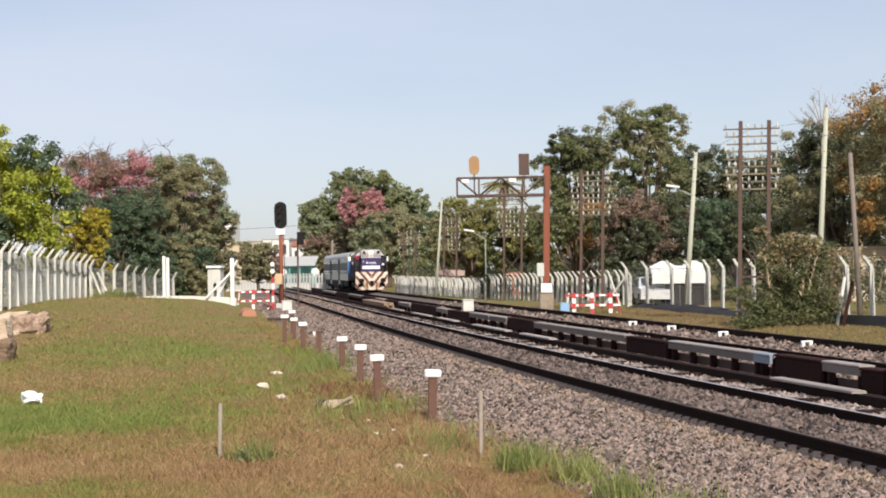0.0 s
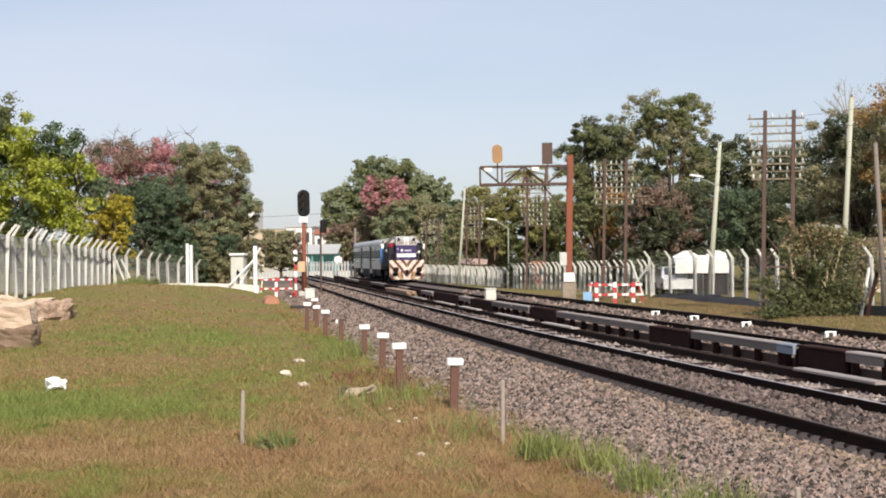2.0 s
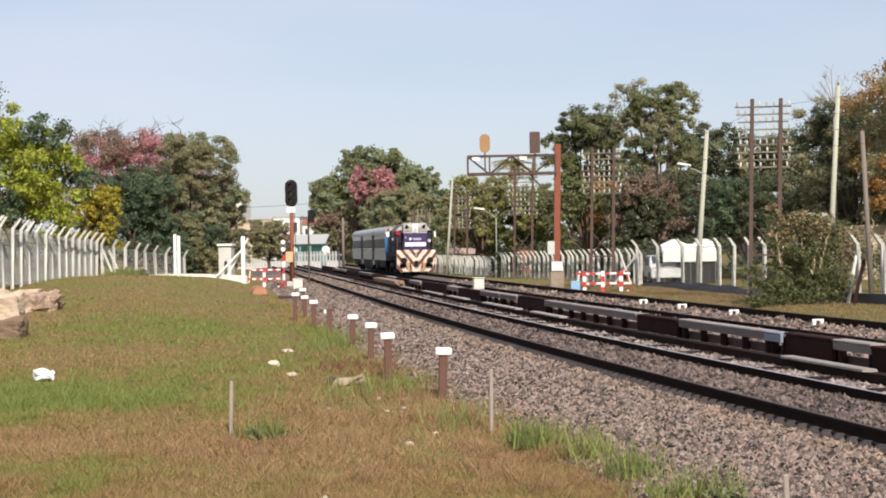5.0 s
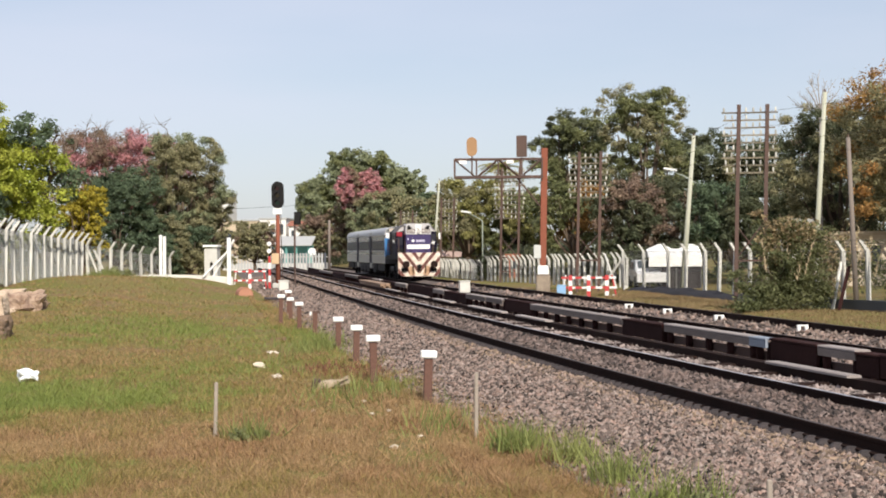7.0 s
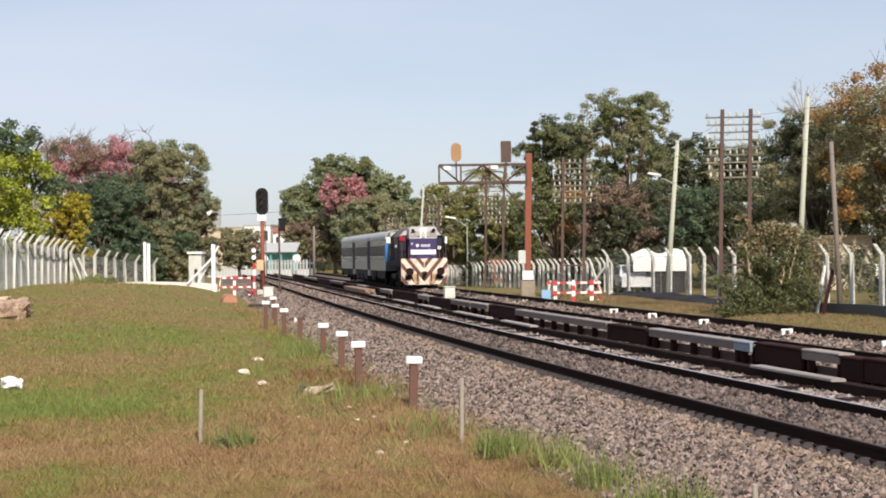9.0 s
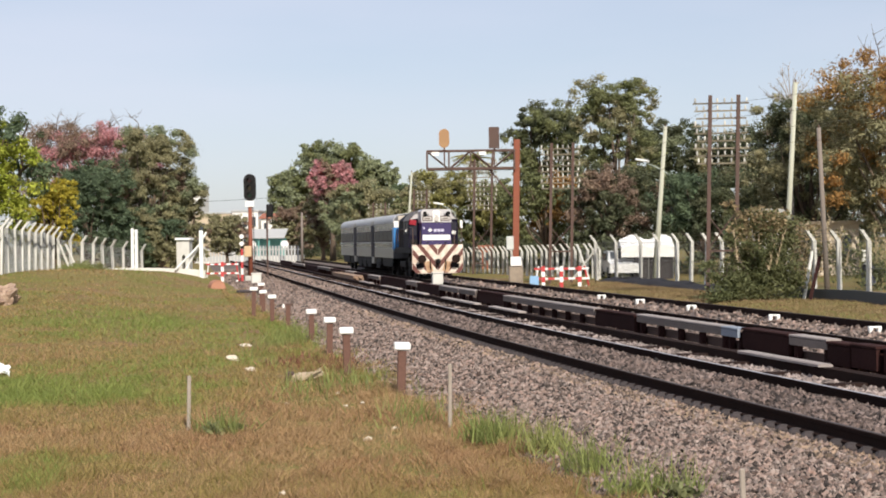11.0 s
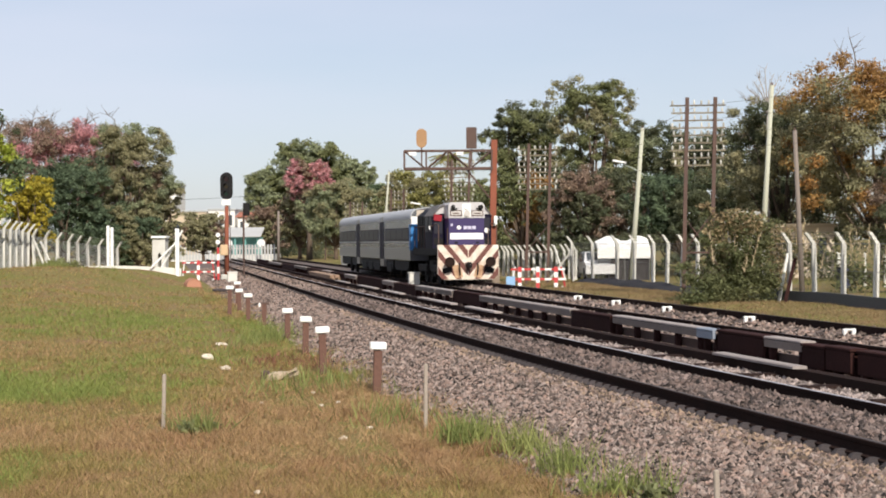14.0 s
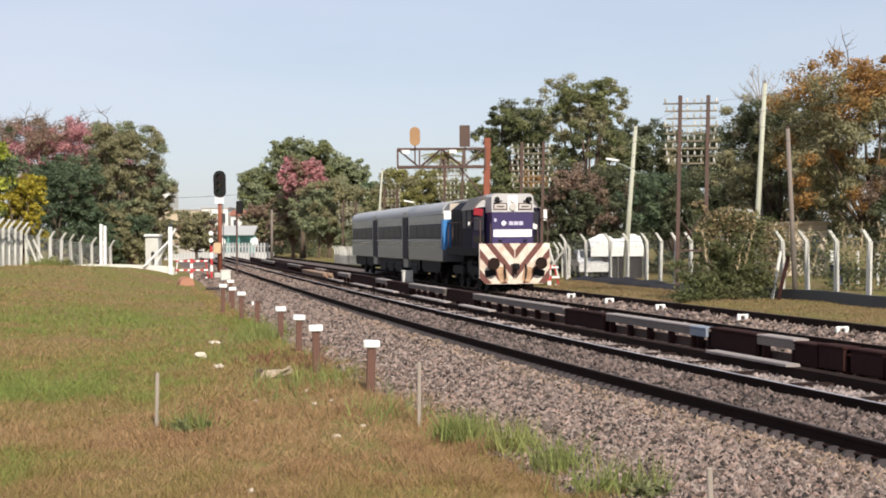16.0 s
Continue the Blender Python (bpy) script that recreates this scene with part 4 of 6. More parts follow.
part("knee_brace", MB().tube([(-1.2, 0, ZB), (-0.1, 0, 4.1)], 0.04, 5), RUST_DARK, gn)
for x in (-3.7, -1.5):
    part("gusset", box((0.34, 0.02, 0.16), (x, -0.345, ZT - 0.14)), WHITE_PAINT, gn, "white plate")
TANRUST = mat("tan_rusty_backboard", (0.34, 0.20, 0.10), 0.85, 0.25, 2, 20, 0.2, tint=(0.25, 0.12, 0.06))
for x, rnd, m in ((-3.28, True, TANRUST), (-0.95, False, RUST_DARK)):
    s = MB()
    if rnd:
        rg = [(math.cos(a) * 0.24, (0.2 if math.sin(a) > 0 else -0.2) + math.sin(a) * 0.24) for a in [2 * math.pi * i / 24 for i in range(24)]]
    else:
        rg = [(-0.24, -0.5), (0.24, -0.5), (0.24, 0.47), (0.2, 0.5), (-0.2, 0.5), (-0.24, 0.47)]
    s.sweep(lambda y: [(p * 1.02, y, ZT + 0.58 + q) for p, q in rg], [-0.36, -0.28])
    bb = part("signal_head", s, m, gn, "rusty signal backboard seen from behind" if rnd else "dark signal backboard seen from behind")
    part("casing", box((0.3, 0.25, 0.7), (x, -0.15, ZT + 0.58), ch=0.03), m, gn)
    bb.location.x = x
    part("mast", box((0.07, 0.07, 0.9), (x, -0.3, ZT - 0.3)), RUST_DARK, gn)

# ---------------------------------------------------------------- wire racks, poles and lamps
INS = MB().tube([(0, 0, 0), (0, 0, 0.05), (0, 0, 0.15), (0, 0, 0.17)], [0.015, 0.038, 0.03, 0.012], 6).mesh("insulator", mat("white_porcelain", (0.55, 0.53, 0.47), 0.3, 0.15, 2, 20, 0, rand=0.35))
ARM_WOOD = mat("bleached_arm", (0.20, 0.175, 0.125), 0.85, 0.3, 2, 20, 0.3, tint=(0.16, 0.11, 0.07), rand=0.3)


def rack(x, y, z0, top, gap, w, arms, step, rz, label, per=8):
    t = thing("telegraph_rack", label, "telegraph rack", "telegraph racks along the line", pose(x, y, z0, 0, 0, rz))
    h = top - z0
    for s in (-1, 1):
        part("mast", MB().box((0, 0, h / 2 - 0.1), (0.13, 0.13, h + 0.2)).mesh("mast", RUST_DARK), None, t, loc=(s * gap / 2, 0, 0)).rotation_euler = (0, radians(1.4), 0)
    for i in range(arms):
        z = h - 0.28 - i * step
        ww = w * (1 - 0.05 * ((i * 7) % 3))
        a = part("cross_arm", box((ww, 0.08, 0.05), (0.06, 0.1, z)), ARM_WOOD, t)
        for k in range(per):
            if (i * 5 + k * 3) % 7 == 3:
                continue
            o = part("insulator", INS, None, a)
            o.location = (0.06 - ww / 2 + 0.08 + k * (ww - 0.16) / (per - 1), 0.1, z + 0.02)
    for z in (h * 0.24, h * 0.12):
        part("tie", box((gap, 0.06, 0.07), (0, 0, z)), RUST_DARK, t)
    part("cross_brace", MB().tube([(-gap / 2, 0, h * 0.24), (gap / 2, 0, h * 0.42)], 0.025, 4), RUST_DARK, t)
    part("cross_brace", MB().tube([(gap / 2, 0, h * 0.24), (-gap / 2, 0, h * 0.42)], 0.025, 4), RUST_DARK, t)


rack(8.75, 52, -0.3, 6.92, 0.98, 1.95, 9, 0.265, -5, "tall rusty twin-mast rack with rows of old insulators")
rack(4.15, 70, -0.3, 6.5, 1.02, 1.95, 8, 0.27, -5, "rusty twin-mast rack with rows of old insulators")
rack(0.55, 92, -0.4, 7.0, 1.1, 2.0, 11, 0.29, -5, "rusty rack of old insulators behind the gantry")
rack(-4.2, 115, -0.4, 5.95, 1.0, 1.75, 9, 0.29, -5, "distant rusty rack of old insulators", 6)
rack(-9.0, 140, -0.4, 5.65, 1.15, 2.2, 8, 0.3, -5, "far rusty rack of old insulators", 6)
rack(-13.4, 165, -0.4, 5.6, 1.15, 2.2, 8, 0.3, -5, "far rusty rack of old insulators in the trees", 6)

GREENPOLE = mat("pale_green_concrete", (0.43, 0.43, 0.34), 0.9, 0.2, 1, 20, 0.2, tint=(0.30, 0.29, 0.23))
GREYWOOD = mat("grey_pole_wood", (0.20, 0.165, 0.14), 0.95, 0.2, 1, 20, 0.3)
for (a, b, r0, r1, m, lab) in (((8.10, 66, -0.4), (8.69, 66, 6.9), 0.13, 0.085, GREENPOLE, "leaning pale green concrete pole by the fence"), ((12.65, 60, -0.4), (13.19, 60, 8.16), 0.13, 0.085, GREENPOLE, "tall leaning pale green concrete pole"), ((12.95, 54, -0.4), (12.69, 54, 5.87), 0.105, 0.08, GREYWOOD, "grey wooden pole beside the fence"),
                               ((-5.1, 110, -0.4), (-4.5, 110, 7.1), 0.11, 0.07, GREENPOLE, "thin pale concrete pole near the curve"), ((-18.65, 160, -0.4), (-18.62, 160, 5.2), 0.16, 0.12, GREYWOOD, "thick grey pole far along the line")):
    t = thing("utility_pole", lab, "pole", "poles along the line")
    part("shaft", MB().tube([a, tuple((Vector(a) + Vector(b)) / 2), b], [r0, (r0 + r1) / 2, r1], 10), m, t, smooth=True)
    part("cap", MB().tube([b, tuple(Vector(b) + Vector((0, 0, 0.12)))], [r1 * 0.5, r1 * 0.3], 6), RUST_DARK, t)
LAMP_GREEN = mat("lamp_green_paint", (0.34, 0.38, 0.33), 0.6, 0.12, 1, 20, 0.1)


def street_lamp(x, y, h, reach, lab):
    t = thing("street_lamp", lab, "street lamp", "street lamps", Matrix.Translation((x, y, -0.3)))
    pts = [(0, 0, 0), (0, 0, h * 0.86)] + [(-reach * f, 0, h * 0.86 + h * 0.12 * math.sin(f * 1.5)) for f in (0.12, 0.3, 0.55, 0.8)]
    part("pole", MB().tube(pts, [0.055, 0.045, 0.04, 0.035, 0.03, 0.028], 8), LAMP_GREEN, t, smooth=True)
    part("lamp_head", box((0.8, 0.26, 0.14), (-reach * 0.98, 0, h * 1.0), pose(0, 0, 0, 0, 10, 0), 0.05), WHITE_PAINT, t, "white lamp head")


street_lamp(11.5, 85, 6.7, 1.7, "pale green curved street lamp behind the fence")
street_lamp(-1.3, 110, 5.0, 1.25, "pale green curved street lamp near the gantry")
street_lamp(-0.25, 125, 5.6, 1.1, "pale green curved street lamp in the trees")
street_lamp(6.4, 100, 5.5, 1.4, "pale green curved street lamp among the trees")

wr = MB()
for k in range(4):
    for (p, q) in (((8.75, 52, 6.6 - k * 0.5), (4.15, 70, 6.2 - k * 0.5)), ((4.15, 70, 6.2 - k * 0.5), (0.55, 92, 6.4 - k * 0.5)), ((8.75, 52, 6.6 - k * 0.5), (16, 22, 6.8 - k * 0.5))):
        p, q = Vector(p), Vector(q)
        wr.tube([p.lerp(q, i / 8) - Vector((0, 0, 0.5 * math.sin(math.pi * i / 8))) for i in range(9)], 0.006, 3)
tagged(part("overhead_wires", wr, BLACK_STEEL), "thin dark overhead wires between the racks", "wires", kind="stuff")

# ---------------------------------------------------------------- buildings and vehicles in the distance
PLASTER = mat("white_plaster", (0.74, 0.72, 0.68), 0.9, 0.12, 0.5, 8, 0.1, tint=(0.6, 0.56, 0.5))
TAN_LIGHT = mat("cream_plaster", (0.62, 0.52, 0.40), 0.9, 0.15, 0.5, 8, 0.1)
TAN = mat("tan_plaster", (0.52, 0.42, 0.30), 0.9, 0.15, 0.5, 8, 0.1)
GREYROOF = mat("grey_sheet_roof", (0.42, 0.42, 0.41), 0.7, 0.12, 0.5, 8, 0.1)
TEAL = mat("teal_paint", (0.13, 0.33, 0.30), 0.6, 0.12, 0.5, 8, 0.1)
PALE_TILE = mat("faded_pink_tile", (0.46, 0.33, 0.29), 0.9, 0.2, 0.6, 8, 0.2)
TILE_RED = mat("red_tile", (0.34, 0.13, 0.08), 0.9, 0.2, 0.6, 8, 0.2)


def building(label, x0, x1, y0, d, h, wall, roof, rows=1, cols=3, gable=0.0):
    t = thing("building", label, "building", "buildings in the distance")
    w, cx, cy = x1 - x0, (x0 + x1) / 2, y0 + d / 2
    part("wall", box((w, d, h + 0.4), (cx, cy, h / 2 - 0.2)), wall, t)
    if gable:
        g = MB()
        g.sweep(lambda x: [(x, y0 - 0.3, h), (x, cy, h + gable), (x, y0 + d + 0.3, h), (x, y0 + d + 0.3, h + 0.1), (x, cy, h + gable + 0.12), (x, y0 - 0.3, h + 0.1)], [x0 - 0.3, x1 + 0.3])
        part("roof", g, roof, t)
    else:
        part("roof", box((w + 0.3, d + 0.3, 0.2), (cx, cy, h + 0.1)), roof, t)
    for r in range(rows):
        for c in range(cols):
            ww = part("window", box((w / cols * 0.42, 0.06, h / rows * 0.45), (x0 + w * (c + 0.5) / cols, y0 - 0.01, h * (r + 0.55) / rows)), GLASS, t)
            part("sill", box((w / cols * 0.5, 0.12, 0.08), (x0 + w * (c + 0.5) / cols, y0 - 0.04, h * (r + 0.55) / rows - h / rows * 0.24)), wall, ww)
    return t


GLASS = mat("far_window_glass", (0.05, 0.06, 0.07), 0.15, 0.1, 1, 5, 0)
building("tall narrow white and tan tower block", -46.2, -42.8, 230, 8, 11.0, PLASTER, GREYROOF, 4, 1)
building("grey low shed beside the line", -42.0, -36.0, 218, 10, 6.4, TAN, GREYROOF, 1, 2)
building("white flat-roofed house beyond the station", -34.8, -31.0, 212, 9, 6.5, PLASTER, GREYROOF, 2, 3)
building("white house with a low red roof beyond the station", -30.0, -27.4, 208, 8, 5.4, PLASTER, TILE_RED, 2, 2, 0.7)
sh = thing("station_shelter", "teal station shelter with pale sheet roof", "shelter")
rf = MB()
rf.sweep(lambda x: [(x, 168, 2.45), (x, 171.5, 3.5), (x, 171.5, 3.6), (x, 168, 2.57)], [-26.4, -21.6])
part("roof", rf, GREYROOF, sh)
part("rear_wall", box((4.4, 0.15, 2.6), (-24, 171.2, 1.2)), TEAL, sh)
for x in (-26, -24.6, -23.4, -22):
    part("column", box((0.18, 0.18, 2.8), (x, 168.4, 1.1)), TEAL, sh)
part("station_platform", box((12, 6, 0.9), (-26, 171, 0)), CONCRETE, sh)
for x in (-25.0, -21.3):
    s = thing("platform_sign", "round white blank sign on a thin pole", "sign", "platform signs", Matrix.Translation((x, 166, 0)))
    part("pole", MB().tube([(0, 0, -0.4), (0, 0, 1.6)], 0.04, 6), TEAL, s)
    part("disc", MB().tube([(0, 0, 1.75), (0, -0.05, 1.75)], 0.45, 16), WHITE_PAINT, s)
fn = thing("pale_fence", "low pale picket fence before the station", "fence", kind="structure")
pk = MB().box((0, 0, 0.85), (0.2, 0.08, 1.7)).mesh("picket", GREYROOF)
for i in range(34):
    part("picket", pk, None, fn, loc=(-31 + i * 0.35, 163.5 - i * 0.02, -0.1))
part("fence_rail", box((12, 0.06, 0.1), (-25.2, 163.2, 1.2)), CONCRETE, fn)
building("small white trackside hut with red tiled roof", -5.2, -3.4, 118, 3, 1.3, PLASTER, PALE_TILE, 1, 1, 0.35)
building("small red brick store behind the fence", 0.5, 1.3, 104, 3, 1.35, TILE_RED, TILE_RED, 1, 1)
building("pale rendered house behind the reeds", 17.6, 20.4, 78, 6, 2.5, TAN_LIGHT, TAN, 1, 2)
building("small white outbuilding among the trees", 15.5, 16.5, 79, 3, 3.2, PLASTER, GREYROOF, 1, 1)

can = thing("white_canopy", "white canvas market canopy on thin poles behind the fence", "canopy")
cm = MB()
cm.sweep(lambda x: [(x, 75, 0.95), (x, 75, 1.5 + 0.08 * math.sin(x * 4)), (x, 76.2, 1.97 + 0.14 * math.sin(x * 4)), (x, 78, 1.5), (x, 78, 1.4), (x, 76.2, 1.85), (x, 75.05, 1.43), (x, 75.05, 0.95)], [7.55 + 0.27 * i for i in range(11)])
part("canvas", cm, WHITE_PAINT, can)
for x in (7.6, 8.95, 10.2):
    part("pole", MB().tube([(x, 75.1, ground_z(x, 75.1) - 0.1), (x, 75.1, 1.45)], 0.03, 6), MESH_GREY, can)

part("curtain", box((2.0, 0.03, 1.2), (9.2, 75.14, 0.4)), mat("dark_shade_cloth", (0.035, 0.03, 0.03), 0.95, 0.2, 1, 20, 0.2), can, "dark shade cloth side")


def car(m, paint, label):
    t = thing("parked_car", label, "car", "parked cars", m)
    prof = [(-2.0, 0.3), (-2.05, 0.75), (-1.2, 0.9), (-0.6, 1.38), (0.9, 1.42), (1.6, 0.98), (2.0, 0.9), (2.05, 0.35)]
    b = MB()
    b.sweep(lambda x: [(x * (0.85 if z > 1.2 else 1), y, z) for y, z in prof], [-0.82, 0.82])
    part("body", b, paint, t, smooth=False)
    for s in (-1, 1):
        part("side_window", box((0.03, 1.5, 0.36), (s * 0.83, 0.1, 1.12)), GLASS, t)
        for yy in (-1.25, 1.25):
            part("wheel", MB().tube([(s * 0.7, yy, 0.3), (s * 0.86, yy, 0.3)], 0.3, 16), BLACK_STEEL, t)
        part("headlight", box((0.35, 0.04, 0.14), (s * 0.55, -2.05, 0.68)), LAMP_WHITE, t)
    part("windscreen", box((1.3, 0.05, 0.55), (0, -0.93, 1.14), pose(0, 0, 0, -38, 0, 0)), GLASS, t)


LAMP_WHITE = mat("headlamp_glass", (0.7, 0.7, 0.7), 0.1, 0.05, 1, 5, 0)
CARWHITE = mat("white_car_paint", (0.72, 0.72, 0.72), 0.25, 0.04, 1, 5, 0)
car(pose(7.7, 76.9, ground_z(7.7, 76.9), 0, 0, 2), CARWHITE, "white parked car behind the fence")
BIN_X, BIN_Y = 16.05, 60.0
wbn = thing("waste_bin", "dark blue plastic bin standing behind the fence", "bin", "", pose(BIN_X, BIN_Y, ground_z(BIN_X, BIN_Y), 0, 0, 12))
part("body", box((0.44, 0.44, 0.8), (0, 0, 0.42), ch=0.04), mat("dark_blue_plastic", (0.03, 0.035, 0.11), 0.5, 0.1, 3, 20, 0.1), wbn)
part("lid", box((0.48, 0.48, 0.07), (0, 0, 0.86), ch=0.02), BLACK_STEEL, wbn)
wcb = thing("meter_box", "white meter cabinet on a short pillar behind the fence", "meter box", "", pose(17.05, 64, ground_z(17.05, 64), 0, 0, 5))
part("pillar", box((0.2, 0.2, 1.0), (0, 0, 0.48), ch=0.02), CONCRETE, wcb)
part("cabinet", box((0.36, 0.24, 0.42), (0, 0, 1.2), ch=0.02), WHITE_PAINT, wcb, "white cabinet")
for x, tp in ((16.35, 1.15), (17.5, 1.12), (18.35, 1.05), (18.72, 1.1)):
    gpst = thing("garden_post", "thin pale concrete garden post behind the fence", "post", "garden posts", pose(x, 62, ground_z(x, 62), 0, 0, 0))
    part("shaft", box((0.1, 0.1, tp + 0.45), (0, 0, (tp + 0.25) / 2), ch=0.015), CONCRETE, gpst)

# ---------------------------------------------------------------- palm, bush, weeds
pt = thing("palm_tree", "palm tree with a spreading crown of fronds behind the gantry", "tree", "trees along the railway", Matrix.Translation((0.15, 121, 0.0)))
part("trunk", MB().tube([(0, 0, 0), (0.1, 0, 4), (0, 0, 8.6)], [0.3, 0.24, 0.22], 10), BARK, pt, smooth=True)
rng = random.Random(5)
for i in range(22):
    w, up = i * 2.4, rng.uniform(-0.2, 0.9)
    fr = MB()
    c = [Vector((math.cos(w) * s, math.sin(w) * s, 8.6 + up * s - 0.28 * s * s)) for s in (0, 0.45, 0.9, 1.4, 1.85)]
    side = Vector((-math.sin(w), math.cos(w), 0))
    for a, b in zip(c, c[1:]):
        for k in range(5):
            p = a.lerp(b, k / 5)
            for s in (-1, 1):
                fr.face([p, p + (b - a) * 0.22, p + side * s * 0.5 + (b - a) * 0.5 - Vector((0, 0, 0.18))])
    part("frond", fr, STRAW, pt)

dt = thing("dead_tree", "gnarled leafless tree with twisted dark branches", "tree", "trees along the railway", Matrix.Translation((-22.4, 72, 0)))
part("trunk", MB().tube([(0, 0, -0.3), (0.1, 0, 2.5), (-0.1, 0, 4.6), (0.25, 0, 6.0)], [0.22, 0.19, 0.15, 0.1], 8), BARK, dt, smooth=True)
for pts in (((-0.1, 0, 4.6), (-0.6, 0.1, 5.8), (-0.5, 0, 6.9), (-0.95, 0, 7.6), (-0.8, 0, 8.3)), ((0.25, 0, 6.0), (0.1, 0, 7.0), (0.5, 0, 7.7), (0.45, 0, 8.1)), ((0.2, 0, 5.6), (0.9, 0, 6.2), (0.85, 0, 7.2), (1.25, 0, 7.7)), ((-0.55, 0, 6.9), (-0.1, 0, 7.5), (0.0, 0, 8.0)), ((0.85, 0, 6.6), (1.4, 0, 6.9), (1.5, 0, 7.5))):
    part("branch", MB().tube(pts, [0.07, 0.055, 0.045, 0.035, 0.022][: len(pts)], 6), BARK, dt, smooth=True)
for i, (c, r) in enumerate((((-0.9, 0, 7.5), 0.35), ((0.45, 0, 7.9), 0.3), ((-0.5, 0, 6.7), 0.35), ((1.2, 0, 7.4), 0.25))):
    part("leaf_tuft", clump_mesh("tuft", [(c, r)], 50, 0.1, DARK, 5 + i), None, dt)
bt = thing("bare_tree", "fine leafless grey tree crown rising over the street trees", "tree", "trees along the railway", Matrix.Translation((17.7, 82, 0.5)))
part("trunk", MB().tube([(0.1, 0, -0.3), (0, 0, 5), (0.1, 0, 8.6)], [0.16, 0.11, 0.07], 8), TWIG_GREY, bt, smooth=True)
rb_ = random.Random(12)
for k in range(9):
    a = -1.25 + 2.5 * k / 8
    r0_ = rb_.uniform(1.9, 2.7)
    tip = Vector((math.sin(a) * r0_ * 0.62, rb_.uniform(-.5, .5), 8.6 + math.cos(a) * r0_))
    mid_ = Vector((tip.x * 0.35, tip.y * 0.3, 8.6 + (tip.z - 8.6) * 0.55))
    br = MB().tube([(0.1, 0, 8.4), mid_, tip], [0.05, 0.032, 0.012], 5)
    for _ in range(9):
        p = mid_.lerp(tip, rb_.random())
        br.tube([p, p + Vector((rb_.uniform(-.4, .4) + tip.x * 0.12, rb_.uniform(-.3, .3), rb_.uniform(.1, .55)))], [0.016, 0.008], 3)
    part("bare_branch", br, TWIG_GREY, bt)
BUSHLEAF = leaf_mat("bush_leaves", (0.135, 0.15, 0.065), (0.195, 0.18, 0.09))
DRYLEAF = leaf_mat("dry_bush_leaves", (0.37, 0.28, 0.16), (0.28, 0.22, 0.11), 0.6, 0.4)
REED = leaf_mat("pale_reed_plumes", (0.50, 0.40, 0.26), (0.40, 0.30, 0.18), 0.6, 0.3)


def shrub(label, base, lobes, count, size, m, plumes=0, seed=3, tall=1.0, dry_share=0.25):
    t = thing("shrub", label, "shrub", "shrubs by the fence", Matrix.Translation(base))
    part("foliage", crown_mesh("foliage", lobes, count, size, m, flat=1.0, seed=seed), None, t)
    dry = [l for l in lobes if l[0][2] + l[1][2] > 2.7]
    if plumes and dry:
        part("dry_foliage", crown_mesh("dry", dry, int(count * dry_share), size, DRYLEAF, flat=1.0, seed=seed + 5, fill=0.1), None, t, "pale dry leaves")
    r = random.Random(seed)
    for l in lobes:
        part("stem", MB().tube([(r.uniform(-.2, .2), r.uniform(-.2, .2), -0.2), (l[0][0] * 0.6, l[0][1] * 0.6, l[0][2] * 0.6), l[0]], [0.04, 0.025, 0.01], 5), BARK, t)
    if plumes:
        q = MB()
        for i in range(plumes):
            x, y = r.uniform(-1.3, 1.3) * tall ** 2, r.uniform(-.6, .8)
            h = r.uniform(1.7, 2.9) * (1 - 0.12 * abs(x)) * tall
            lx = x + r.uniform(-.3, .3)
            for k in range(14):
                p = Vector((x + (lx - x) * k / 14, y, h * (0.55 + 0.45 * k / 14)))
                d = Vector((r.uniform(-.12, .12), r.uniform(-.1, .1), r.uniform(0.05, 0.28)))
                s = Vector((0.025, 0.01, 0)) * r.choice((-1, 1))
                q.face([p - s, p + s, p + d])
        part("plume", q, REED, t, "pale dry seed plumes")["kind"] = "stuff"


shrub("dense wild shrub with pale dry plumes in front of the fence", (9.45, 48.3, -0.25), [((-0.9, 0, 0.7), (0.75, 0.7, 0.65)), ((-0.2, 0.2, 1.0), (0.8, 0.7, 0.8)), ((0.6, 0.1, 0.9), (0.8, 0.7, 0.75)), ((1.1, 0.2, 0.55), (0.5, 0.6, 0.55)), ((-0.3, -0.4, 0.35), (1.1, 0.6, 0.4)), ((0.3, 0, 1.75), (0.6, 0.5, 0.7)), ((-0.5, 0.2, 1.6), (0.5, 0.4, 0.6)), ((0.9, 0.3, 1.9), (0.45, 0.4, 0.8)), ((0.1, 0.2, 2.35), (0.3, 0.3, 0.45)), ((-1.4, -0.3, 0.3), (0.7, 0.5, 0.35)), ((-1.75, 0, 1.25), (0.35, 0.3, 0.2)), ((-1.05, 0, 2.05), (0.3, 0.3, 0.22)), ((-1.55, 0, 0.85), (0.5, 0.3, 0.2)), ((-0.1, 0.1, 2.75), (0.6, 0.4, 0.45)), ((0.55, 0.1, 2.6), (0.5, 0.4, 0.5)), ((-0.65, 0.1, 2.4), (0.4, 0.3, 0.4)), ((-1.3, -0.5, 0.2), (0.9, 0.3, 0.18))], 13000, 0.052, BUSHLEAF, 12, dry_share=0.16)
shrub("pale reeds and scrub behind the fence", (13.2, 60, -0.3), [((-1.5, 0, 1.2), (1.0, 0.8, 1.1)), ((0.3, 0, 1.7), (1.1, 0.8, 1.3)), ((1.8, 0, 1.5), (1.1, 0.8, 1.2))], 2200, 0.08, BUSHLEAF, 34, 9, 1.25, dry_share=0.5)
